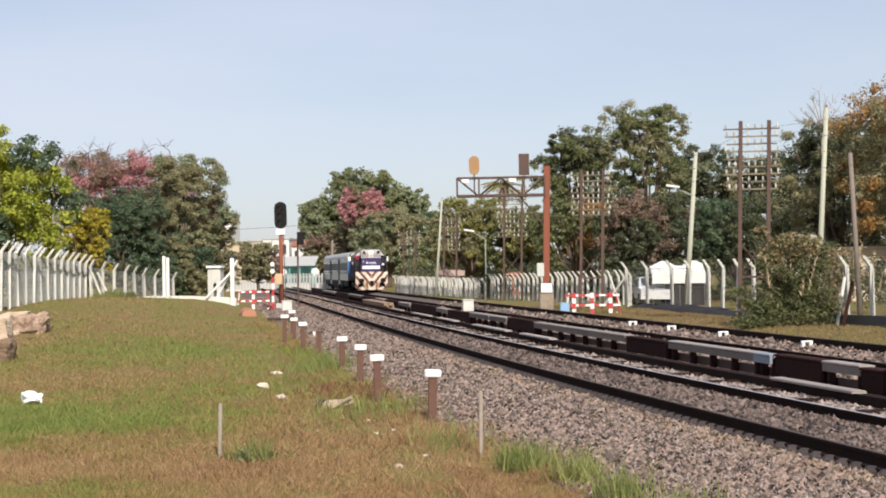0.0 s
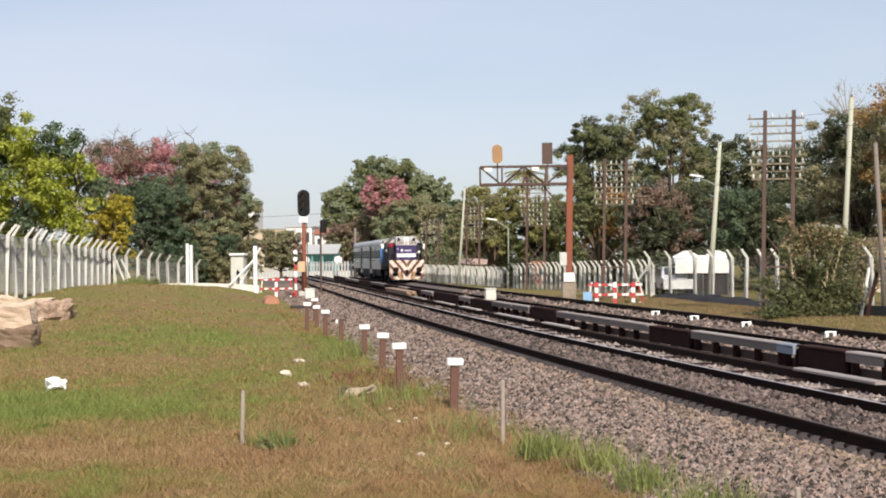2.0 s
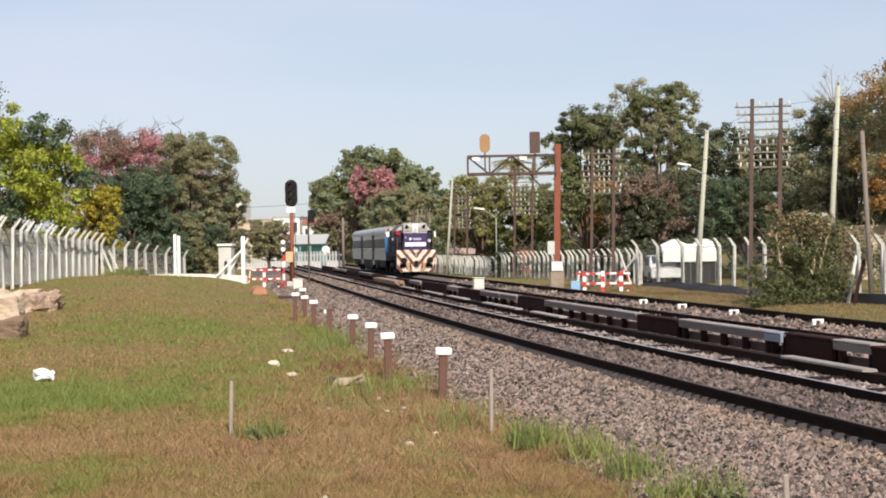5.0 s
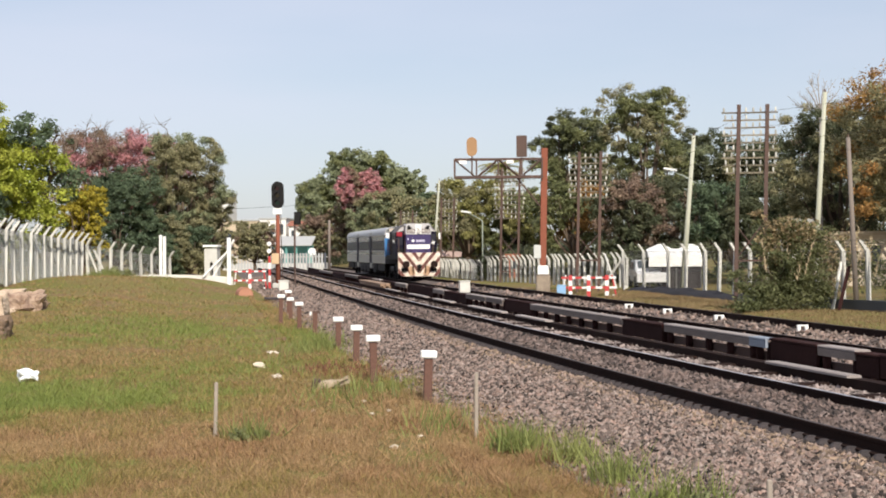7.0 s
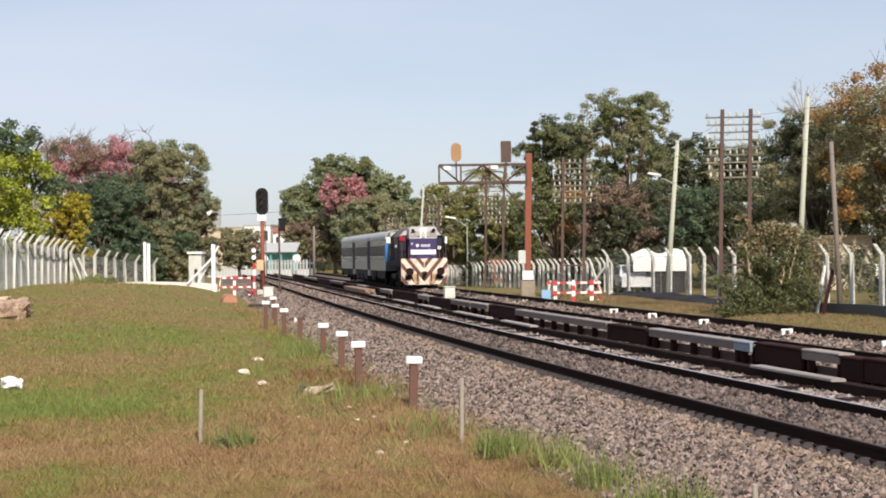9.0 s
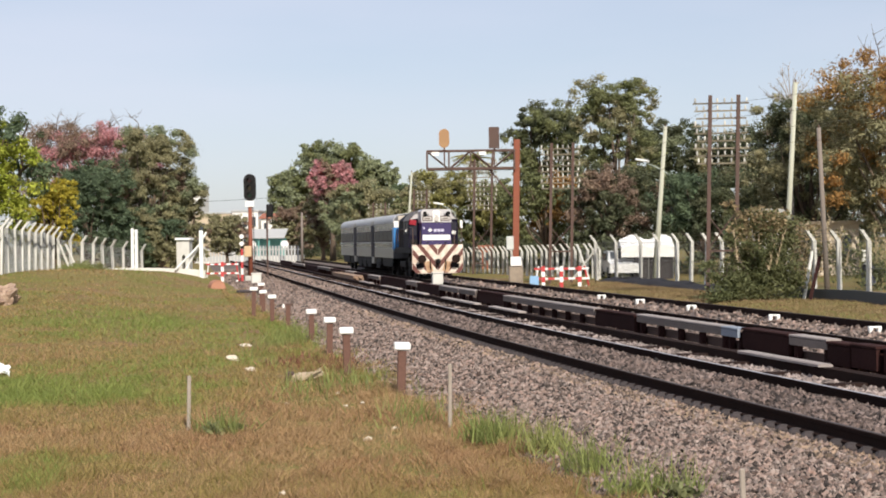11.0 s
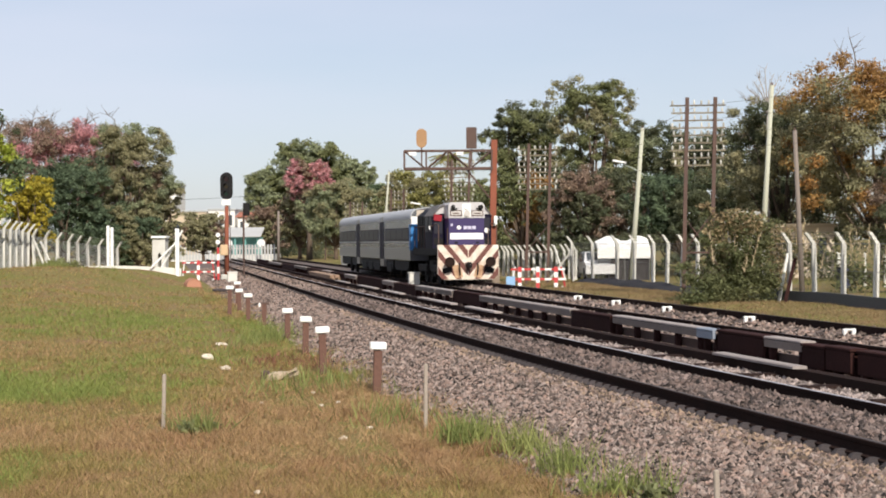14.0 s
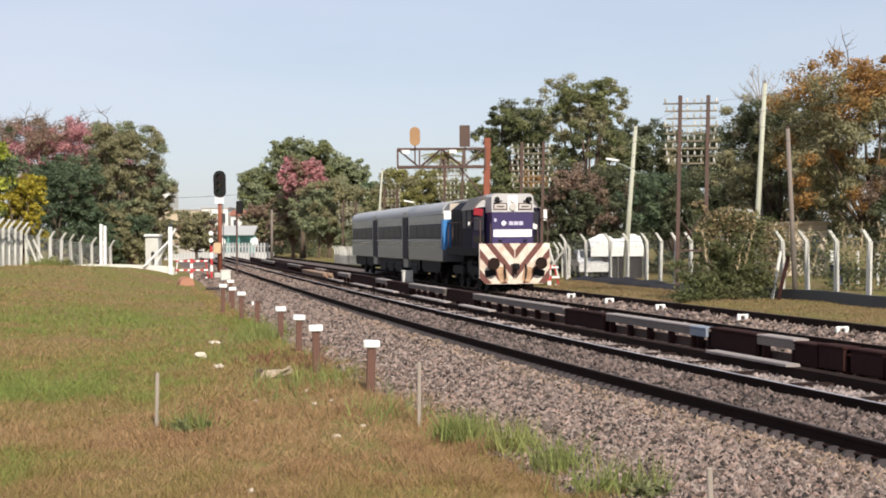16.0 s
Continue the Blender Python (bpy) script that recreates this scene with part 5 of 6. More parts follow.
shrub("scrubby green growth behind the fence", (16.5, 55, -0.3), [((-1.4, 0, 0.8), (1.0, 0.8, 0.9)), ((0.3, 0, 1.2), (1.1, 0.8, 1.2)), ((1.9, 0, 1.0), (1.2, 0.8, 1.2))], 2400, 0.08, BUSHLEAF, 18, 12, 1.1, dry_share=0.3)
shrub("dark green creeper on the fence posts", (-0.9, 97.5, -0.5), [((0, 0, 1.0), (0.7, 0.3, 0.9)), ((0.3, 0, 1.8), (0.5, 0.3, 0.5))], 1500, 0.09, DARK, 0, 14)

# Dark leaf clumps added to stand for shade behind the fence and under trees
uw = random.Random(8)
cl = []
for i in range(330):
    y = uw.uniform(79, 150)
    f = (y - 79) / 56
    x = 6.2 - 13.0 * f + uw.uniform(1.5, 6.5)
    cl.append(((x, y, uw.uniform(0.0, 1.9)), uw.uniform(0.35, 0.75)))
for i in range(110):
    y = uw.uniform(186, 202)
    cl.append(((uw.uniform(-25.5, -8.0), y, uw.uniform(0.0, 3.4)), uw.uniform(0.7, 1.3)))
tagged(new("undergrowth", clump_mesh("undergrowth", cl, 130, 0.13, DARK, 41)), "dark undergrowth added for shade behind the concrete fence and under the far trees", "undergrowth", kind="stuff")
sprayed = [o for o in scene.objects if o.name.startswith("shrub") and o.parent is None and "dense wild" in o["label"]][0]
sr = random.Random(19)
for k in range(26):
    a = sr.uniform(0, 2 * math.pi)
    reach, rise = sr.uniform(0.9, 1.9), sr.uniform(0.3, 2.9)
    st_ = [Vector((math.cos(a) * reach * f, math.sin(a) * 0.5 * reach * f, 0.3 + rise * math.sin(f * 1.9) / 0.95)) for f in (0.25, 0.5, 0.75, 1.0)]
    sp_ = part("spray", clump_mesh("spray", [(tuple(p_.lerp(q_, u)), 0.13) for p_, q_ in zip(st_, st_[1:]) for u in (0.0, 0.35, 0.7)], 34, 0.045, DRYLEAF if rise > 2.0 and k % 2 else BUSHLEAF, 300 + k), None, sprayed)
    sp_["kind"] = "stuff"
    part("twig", MB().tube(st_, [0.016, 0.012, 0.008, 0.004], 4), BARK, sp_)
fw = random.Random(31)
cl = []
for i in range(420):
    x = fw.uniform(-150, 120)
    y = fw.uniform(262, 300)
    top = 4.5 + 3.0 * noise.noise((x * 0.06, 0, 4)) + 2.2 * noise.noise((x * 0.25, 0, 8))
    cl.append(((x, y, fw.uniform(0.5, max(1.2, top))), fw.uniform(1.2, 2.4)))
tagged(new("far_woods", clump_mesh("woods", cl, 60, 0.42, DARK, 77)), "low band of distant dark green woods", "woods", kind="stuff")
lw2 = MB().tube([(-70 + 6 * i, 205, 8.6 - 0.9 * math.sin(math.pi * i / 8)) for i in range(9)], 0.03, 3)
tagged(part("overhead_cable", lw2, BLACK_STEEL), "thin dark cable across the distance", "cable", kind="stuff")

# ---------------------------------------------------------------- rubble, stones and litter
RUBBLE = mat("pale_rubble", (0.55, 0.43, 0.32), 0.95, 0.25, 1.5, 12, 0.6, tint=(0.34, 0.24, 0.17), patch=0.6)


LOG_PALE = mat("bleached_log", (0.44, 0.35, 0.25), 0.95, 0.25, 8, 40, 0.5, tint=(0.22, 0.15, 0.10), patch=0.7)
PALESTONE = mat("pale_chalk_stone", (0.60, 0.52, 0.42), 0.95, 0.2, 6, 30, 0.5)


def rock(label, m, size, material, seed, name="stone", group="stones in the grass"):
    bm = bmesh.new()
    bmesh.ops.create_icosphere(bm, subdivisions=2, radius=1)
    for v in bm.verts:
        n = noise.noise(v.co * 1.3 + Vector((seed * 3.1, 0, 0)))
        v.co = Vector((v.co.x * size[0], v.co.y * size[1], v.co.z * size[2])) * (1 + 0.55 * n)
        v.co.z = max(v.co.z, -size[2] * 0.6)
    me = bpy.data.meshes.new(name)
    bm.to_mesh(me)
    bm.free()
    me.materials.append(material)
    ob = new(name, me)
    ob.matrix_basis = m
    return tagged(ob, label, name.replace("_", " "), group)


for i, (x, y, s) in enumerate(((-4.6, 27.9, (0.17, 0.14, 0.09)), (-3.87, 25.3, (0.13, 0.1, 0.06)), (-4.94, 31.7, (0.18, 0.12, 0.05)), (-2.59, 20.2, (0.05, 0.04, 0.03)), (-2.0, 21.4, (0.04, 0.04, 0.03)), (-1.2, 16.4, (0.06, 0.05, 0.04)))):
    rock("pale chalky stone lying in the dry grass", Matrix.Translation((x, y, ground_z(x, y) + s[2] * 0.4)), [k * 0.75 for k in s], PALESTONE, i)


def rough_block(label, name, m, size, material, seed, jag=0.12, group="rubble"):
    """Broken block with chipped, uneven faces."""
    bm = bmesh.new()
    bmesh.ops.create_cube(bm, size=1)
    bmesh.ops.subdivide_edges(bm, edges=bm.edges, cuts=9, use_grid_fill=True)
    for v in bm.verts:
        p = Vector((v.co.x * size[0], v.co.y * size[1], v.co.z * size[2]))
        k = Vector((seed * 5.3, 0, 0))
        d = noise.noise(p * 1.6 + k) * jag + noise.noise(p * 6 + k) * jag * 0.6 + noise.noise(p * 15 + k) * jag * 0.4
        e = sorted((abs(c) for c in v.co), reverse=True)
        wear = 0.12 * max(0, e[1] - 0.32)
        v.co = p * (1 - wear) + v.co.normalized() * d
    me = bpy.data.meshes.new(name)
    bm.to_mesh(me)
    bm.free()
    me.materials.append(material)
    ob = new(name, me)
    ob.matrix_basis = m
    return tagged(ob, label, name.replace("_", " "), group)


rough_block("weathered grey broken log lying in the grass", "broken_log", pose(-2.7, 23.6, ground_z(-2.7, 23.6) + 0.09, 4, -10, 14), (0.56, 0.1, 0.1), LOG_PALE, 33, 0.05, "loose timber")
rough_block("small dark stump end beside the log", "stump", pose(-2.98, 23.5, ground_z(-2.98, 23.5) + 0.07, 0, 10, 0), (0.1, 0.1, 0.2), RUST_DARK, 35, 0.04, "loose timber")
rough_block("split grey branch leaning on the broken log", "branch_piece", pose(-2.62, 23.5, ground_z(-2.62, 23.5) + 0.13, 0, -22, 24), (0.4, 0.05, 0.05), LOG_PALE, 37, 0.03, "loose timber")
BRICKY = mat("brick_rubble", (0.40, 0.29, 0.21), 0.95, 0.35, 5, 25, 0.8, tint=(0.17, 0.10, 0.07), patch=0.8)
EARTH = mat("brown_earth", (0.20, 0.135, 0.09), 1.0, 0.3, 2, 15, 0.8)
rough_block("large pale broken concrete block at the edge of the grass", "concrete_block", pose(-12.5, 34.4, 0.6, 3, -4, 12), (1.5, 0.9, 0.52), RUBBLE, 1, 0.09)
rough_block("bank of brown earth under the block", "earth_bank", pose(-12.4, 34.2, 0.02, 0, 0, 8), (1.6, 1.05, 0.72), EARTH, 2, 0.16)
rough_block("heap of brown rubble and broken brick", "rubble_mound", pose(-14.6, 44.5, 0.1, 0, 0, 20), (1.2, 1.1, 0.9), BRICKY, 3, 0.5)
rough_block("pale rubble pile near the fence", "rubble_mound", pose(-16.6, 47.5, 0.3, 0, 0, 5), (1.9, 1.1, 0.7), RUBBLE, 4, 0.3)
for i in range(9):
    x, y = -15.2 + random.uniform(-1.6, 2.0), 43.5 + random.uniform(-2, 2)
    rock("pale broken brick fragment in the grass", Matrix.Translation((x, y, ground_z(x, y) + 0.05)), (0.12, 0.1, 0.08), RUBBLE, 30 + i, "brick_fragment", "rubble")
rough_block("crumpled white plastic bag on the grass", "plastic_bag", Matrix.Translation((-8.02, 24.7, ground_z(-8, 24.7) + 0.1)), (0.34, 0.24, 0.2), mat("white_plastic", (0.82, 0.84, 0.84), 0.4, 0.05, 4, 20, 0.3), 21, 0.16, "litter")


# ---------------------------------------------------------------- grass and ballast stones
def scatter(name, pts, heights, lean, width, material, seed):
    """Blades as narrow bent triangles."""
    rng = np.random.default_rng(seed)
    n = len(pts)
    a = rng.uniform(0, 2 * np.pi, n)
    side = np.stack([np.cos(a), np.sin(a), np.zeros(n)], 1) * (width * (0.6 + 0.8 * rng.random(n)))[:, None]
    tip = np.stack([rng.normal(0, lean, n), rng.normal(0, lean, n), np.ones(n)], 1) * heights[:, None]
    q = np.stack([pts - side, pts + side, pts + tip], 1).reshape(-1, 3)
    me = bpy.data.meshes.new(name)
    me.from_pydata(q.tolist(), [], [(3 * i, 3 * i + 1, 3 * i + 2) for i in range(n)])
    me.materials.append(material)
    return me


GRASS_GREEN = leaf_mat("grass_green", (0.22, 0.272, 0.07), (0.285, 0.295, 0.085), 0.5, 0.35)
GRASS_OLIVE = leaf_mat("grass_olive", (0.305, 0.24, 0.085), (0.36, 0.25, 0.11), 0.6, 0.4)
GRASS_DRY = leaf_mat("grass_dry", (0.41, 0.275, 0.14), (0.35, 0.19, 0.105), 0.6, 0.45)
rng = np.random.default_rng(4)


def field(n, lo=9.5, hi=72.0):
    """Positions over the grass, denser near the line of sight's start."""
    u = rng.random(n)
    y = 1 / (1 / lo + u * (1 / hi - 1 / lo))
    o = -2.7 - rng.random(n) ** 0.9 * (3.2 + 0.30 * y)
    o = np.where(rng.random(n) < 0.25, -2.3 - rng.random(n) * 1.6, o)
    x = np.array([line_x(b) + a * math.sqrt(1 + slope(b) ** 2) for a, b in zip(o, y)])
    return x, y, o


def tone(x, y):
    """Large patches: 1 for lush green, 0 for dry."""
    v = noise.noise((x * 0.22 + 3, y * 0.13, 1.5)) * 0.9 + noise.noise((x * 0.8, y * 0.5, 6)) * 0.5
    v += 1.9 * math.exp(-(((x + 7.0) / 2.8) ** 2) - ((y - 22.0 + 0.35 * (x + 7)) / 2.7) ** 2) + 0.7 * noise.noise((x * 1.6, y * 0.9, 9)) + 0.5 * noise.noise((x * 4, y * 2, 2)) + 0.8 * math.exp(-((x + 11) / 3.5) ** 2 - ((y - 40) / 5) ** 2)
    v += 0.9 * math.exp(-((x + 4.2) / 1.6) ** 2 - ((y - 37) / 4) ** 2) + 0.5 * math.exp(-((x + 4.6) / 1.5) ** 2 - ((y - 14.2) / 1.6) ** 2)
    v -= 1.3 * math.exp(-((x + 1.0) / 2.0) ** 2 - ((y - 17) / 5) ** 2) + 1.0 * math.exp(-((x + 5.2) / 2.5) ** 2 - ((y - 16.6) / 0.9) ** 2) + 0.7 * math.exp(-((x + 8) / 3) ** 2 - ((y - 30) / 2.2) ** 2)
    return v


sets = {"green": ([], []), "olive": ([], []), "dry": ([], [])}
x_, y_, o_ = field(420000)
r_ = rng.random((len(x_), 2))
for x, y, o, (a, b) in zip(x_, y_, o_, r_):
    v = tone(x, y) + (a - 0.5) * 1.1
    k = "green" if v > 0.6 else "olive" if v > -0.32 else "dry"
    h = {"green": 0.10, "olive": 0.07, "dry": 0.07}[k] * (0.5 + b) * (1.2 if k == "green" and v > 1.1 else 1.0)
    h *= 1.0 + 0.8 * noise.noise((x * 2.6, y * 2.0, 5.5)) + 0.3 * noise.noise((x * 7, y * 5, 3.5))
    if o > -3.0 and b < 0.6 or o > -4.6 and noise.noise((x * 0.9, y * 0.55, 8.8)) < -0.05 and b < 0.7:
        continue
    sets[k][0].append((x, y, ground_z(x, y) - 0.01))
    sets[k][1].append(h)
for i, (k, m) in enumerate((("green", GRASS_GREEN), ("olive", GRASS_OLIVE), ("dry", GRASS_DRY))):
    p, h = np.array(sets[k][0]), np.array(sets[k][1])
    me = scatter("grass", p, h, 0.75, 0.0022 + 0.00022 * p[:, 1], m, i)
    tagged(new("grass", me), {"green": "lush green grass in patches", "olive": "olive rough grass", "dry": "dry straw-brown grass"}[k], "grass", kind="stuff")
# tall weeds at the edge of the ballast and at the fence
W = []
for cx, cy, sx, sy, n in ((0.2, 16.4, 0.3, 0.45, 420), (0.75, 15.5, 0.25, 0.4, 260), (1.5, 12.8, 0.4, 0.3, 220), (-3.0, 17.3, 0.3, 0.3, 160), (-0.9, 18.6, 0.6, 1.2, 120), (-2.2, 22.5, 0.7, 1.5, 300), (-4.2, 33.0, 0.6, 3.0, 600), (-19.2, 71.0, 0.8, 1.0, 1200), (1.1, 14.2, 0.3, 0.5, 200)):
    W.append(np.stack([rng.normal(cx, sx * 0.55, n), rng.normal(cy, sy * 0.55, n)], 1))
W = np.concatenate(W)
pz = np.array([max(ground_z(x, y), -0.36 + 0.05) for x, y in W])
hh = 0.16 + 0.26 * rng.random(len(W)) ** 2
tagged(new("weeds", scatter("weeds", np.column_stack([W, pz]), hh, 0.4, 0.009 * np.ones(len(W)), leaf_mat("weed_green", (0.22, 0.26, 0.08), (0.29, 0.27, 0.10), 0.6, 0.4), 9)), "taller green weeds at the edge of the ballast", "weeds", kind="stuff")
EW = np.stack([rng.uniform(12.5, 36, 5200), rng.normal(-3.15, 0.42, 5200)], 1)
EW = EW[[noise.noise((a * 0.9, b * 1.6, 4.4)) > 0.1 for a, b in EW]]
ex = np.array([tuple(at(o, y)) for y, o in EW])
ex[:, 2] = [ground_z(x, y) - 0.01 for x, y, _ in ex]
for part_of, m, lab in ((0, GRASS_DRY, "dry brown weeds along the ballast edge"), (1, GRASS_GREEN, "ragged green weeds along the ballast edge")):
    p = ex[part_of::3 + 3 * part_of]
    tagged(new("edge_weeds", scatter("edge_weeds", p, 0.08 + 0.24 * rng.random(len(p)) ** 2, 0.45, 0.007 * np.ones(len(p)), m, 20 + part_of)), lab, "weeds", kind="stuff")
RW = np.stack([rng.normal(-2.75, 0.45, 420), rng.normal(27.0, 0.8, 420)], 1)
pz = np.array([ground_z(x, y) for x, y in RW])
tagged(new("red_weeds", scatter("weeds", np.column_stack([RW, pz]), 0.07 + 0.12 * rng.random(420), 0.5, 0.016 * np.ones(420), leaf_mat("red_brown_weed", (0.28, 0.12, 0.08), (0.22, 0.11, 0.07)), 10)), "low reddish brown weeds beside the marker posts", "weeds", kind="stuff")
for x, y, r in ((-3.05, 17.1, 0.16), (-2.85, 17.35, 0.12), (1.75, 12.5, 0.2), (-19.0, 71.4, 0.5), (-18.2, 71.2, 0.35)):
    wd = thing("broadleaf_weed", "low dark green broad-leaved weed in the grass", "weed", "broad-leaved weeds", Matrix.Translation((x, y, max(ground_z(x, y), -0.33))))
    part("leaf_rosette", crown_mesh("weed", [((0, 0, r * 0.35), (r, r, r * 0.55))], 160, r * 0.2, GREEN, flat=1.0, seed=int(x * 10) % 97), None, wd)["kind"] = "stuff"
for i in range(6):
    x, y = rng.uniform(-3.4, 0.6), rng.uniform(12.5, 22)
    if offset_of(x, y) < -2.7:
        rock("small pale litter scrap in the dry grass", Matrix.Translation((x, y, ground_z(x, y) + 0.03)), (0.035, 0.03, 0.02), PALESTONE, 60 + i, "litter_scrap", "litter")
# dry grass strip along the street fence
n = 45000
yy = rng.uniform(30, 75, n)
oo = rng.uniform(10.6, 14.7, n)
P = np.array([tuple(at(o, y, 0)) for o, y in zip(oo, yy)])
P[:, 2] = [ground_z(x, y) for x, y, _ in P]
tagged(new("verge_grass", scatter("verge", P, 0.03 + 0.05 * rng.random(n), 0.8, 0.011 * np.ones(n), leaf_mat("verge_grass", (0.30, 0.225, 0.11), (0.31, 0.185, 0.11), 0.6, 0.4), 12)), "yellow-green verge grass along the fence", "grass", kind="stuff")


def stones(n, seed, lo, hi, olo, ohi, size, material=STONE_BITS):
    """Crushed stones lying on the track bed."""
    r = np.random.default_rng(seed)
    u = r.random(n)
    y = 1 / (1 / lo + u * (1 / hi - 1 / lo))
    o = r.uniform(olo, ohi, n)
    prof_o = [-3.3, -2.9, -1.5, -0.6, -0.12, 0.15, 0.9, 1.42, 1.6, 1.85, 3.0, 4.2, 5.4, 7.3, 7.6, 8.9, 9.9, 10.5, 11.2]
    prof_z = [-0.46, -0.36, -0.25, -0.235, -0.215, -0.14, -0.13, -0.12, -0.17, -0.1, -0.13, -0.22, -0.31, -0.36, -0.33, -0.11, -0.17, -0.26, -0.42]
    z = np.interp(o, prof_o, prof_z)
    c = np.array([tuple(at(a, b, 0)) for a, b in zip(o, y)])
    c[:, 2] = z + r.uniform(-0.012, 0.03, n)
    base = np.array([(1, 0, 0), (-1, 0, 0), (0, 1, 0), (0, -1, 0), (0, 0, 1), (0, 0, -1)], float)
    s = size * (0.6 + 0.9 * r.random(n)) * (1 + 0.012 * y)
    v = base[None] * (0.6 + 0.7 * r.random((n, 6, 3))) + r.normal(0, 0.24, (n, 6, 3))
    v[..., 0] *= 1.3
    a = r.uniform(0, 6.28, n)
    ca, sa = np.cos(a), np.sin(a)
    v = np.stack([v[..., 0] * ca[:, None] - v[..., 1] * sa[:, None], v[..., 0] * sa[:, None] + v[..., 1] * ca[:, None], v[..., 2] * 0.95], 2)
    v = (c[:, None] + v * s[:, None, None]).reshape(-1, 3)
    f = np.array([(0, 2, 4), (2, 1, 4), (1, 3, 4), (3, 0, 4), (2, 0, 5), (1, 2, 5), (3, 1, 5), (0, 3, 5)])
    f = (f[None] + 6 * np.arange(n)[:, None, None]).reshape(-1, 3)
    me = bpy.data.meshes.new("stones")
    me.from_pydata(v.tolist(), [], f.tolist())
    me.materials.append(material)
    return me


tagged(new("ballast_stones", stones(86000, 3, 9, 62, -3.1, -0.16, 0.023)), "loose grey and brown crushed stones on the shoulder", "ballast", kind="stuff")
tagged(new("ballast_stones", stones(6000, 13, 9, 45, -0.6, -0.18, 0.024, STONE_RUSTY)), "rust-stained crushed stones along the rail", "ballast", kind="stuff")
tagged(new("ballast_stones", stones(20000, 5, 11, 62, 0.05, 1.62, 0.028, STONE_DARK)), "oil-stained dark crushed stones between the rails", "ballast", kind="stuff")
tagged(new("ballast_stones", stones(12000, 15, 11, 60, 1.78, 2.5, 0.03, STONE_PALE)), "pale crushed stones beside the conductor rail", "ballast", kind="stuff")
tagged(new("ballast_stones", stones(5000, 17, 11, 60, 2.85, 3.9, 0.034)), "crushed stones under the wooden covers", "ballast", kind="stuff")
tagged(new("ballast_stones", stones(28000, 6, 16, 90, 3.7, 10.2, 0.034)), "loose grey and brown crushed stones between the tracks", "ballast", kind="stuff")

tagged(new("ballast_stones", stones(15000, 19, 56, 120, -3.1, 2.4, 0.024)), "crushed stones of the near line far along the curve", "ballast", kind="stuff")
chips = MB()
cr_ = random.Random(77)
for i in range(170):
    y = 1 / cr_.uniform(1 / 75, 1 / 14)
    p = at(cr_.choice((cr_.uniform(2.8, 3.15), cr_.uniform(3.55, 4.0))), y, -0.1 + cr_.uniform(0, 0.05))
    chips.box(p, (cr_.uniform(0.05, 0.13), cr_.uniform(0.12, 0.5), cr_.uniform(0.02, 0.07)), pose(0, 0, 0, cr_.uniform(-9, 9), cr_.uniform(-9, 9), heading(y) + cr_.gauss(0, 28)))
tagged(part("wood_debris", chips, CHIP_WOOD), "broken brown wood scraps on the ballast under the covers", "debris", kind="stuff")


# ---------------------------------------------------------------- train
LOCO_GREY = mat("loco_light_grey_paint", (0.47, 0.45, 0.45), 0.6, 0.1, 1, 15, 0.05)
LOCO_PURPLE = mat("loco_purple_blue_paint", (0.032, 0.018, 0.09), 0.5, 0.12, 1, 15, 0.05)
CREAM = mat("cream_white_stripe", (0.76, 0.68, 0.58), 0.6, 0.1, 2.6, 14, 0.1, tint=(0.38, 0.24, 0.155), patch=0.7)
PILOT_RUST = mat("rusty_worn_cream", (0.50, 0.33, 0.20), 0.85, 0.25, 4, 20, 0.2, tint=(0.24, 0.11, 0.06), patch=0.8)
STRIPE = mat("brown_red_stripe", (0.13, 0.042, 0.032), 0.6, 0.15, 1, 12, 0.1)
COACH_GREY = mat("coach_silver_metal", (0.17, 0.172, 0.185), 0.27, 0.08, 0.6, 12, 0.02, metal=0.35, spec=1.0)
COACH_PALE = mat("coach_pale_panel", (0.235, 0.23, 0.225), 0.33, 0.1, 0.8, 12, 0.02, metal=0.2, spec=1.0)
END_TAN = mat("coach_beige_end", (0.50, 0.43, 0.35), 0.7, 0.15, 2, 12, 0.1)
COACH_ROOF = mat("coach_roof_paint", (0.42, 0.42, 0.43), 0.5, 0.1, 0.6, 12, 0.05)
COACH_BAND = mat("coach_window_band", (0.055, 0.05, 0.062), 0.6, 0.1, 1, 12, 0.0, spec=0.1)
COACH_BLUE = mat("coach_blue_paint", (0.035, 0.20, 0.50), 0.45, 0.1, 0.6, 12, 0.05)
GLASS_DARK = mat("dark_window_glass", (0.035, 0.034, 0.044), 0.3, 0.05, 1, 12, 0.0, spec=0.03)
LAMP_GLASS = mat("lamp_glass", (0.5, 0.47, 0.44), 0.1, 0.05, 1, 12, 0.0)


# dark grey that holds the shade of the cab roof slopes
ROOF_SHADE = mat("shaded_roof_grey", (0.13, 0.12, 0.118), 0.8, 0.2, 2, 15, 0.1)
LETTER = mat("faded_white_lettering", (0.5, 0.48, 0.6), 0.6, 0.1, 3, 20, 0.0)
# near-black in place of purple: the cab's shaded side is put into this colour
CAB_SHADED = mat("cab_shade_navy", (0.011, 0.009, 0.022), 0.6, 0.15, 1, 12, 0.05, spec=0.1)


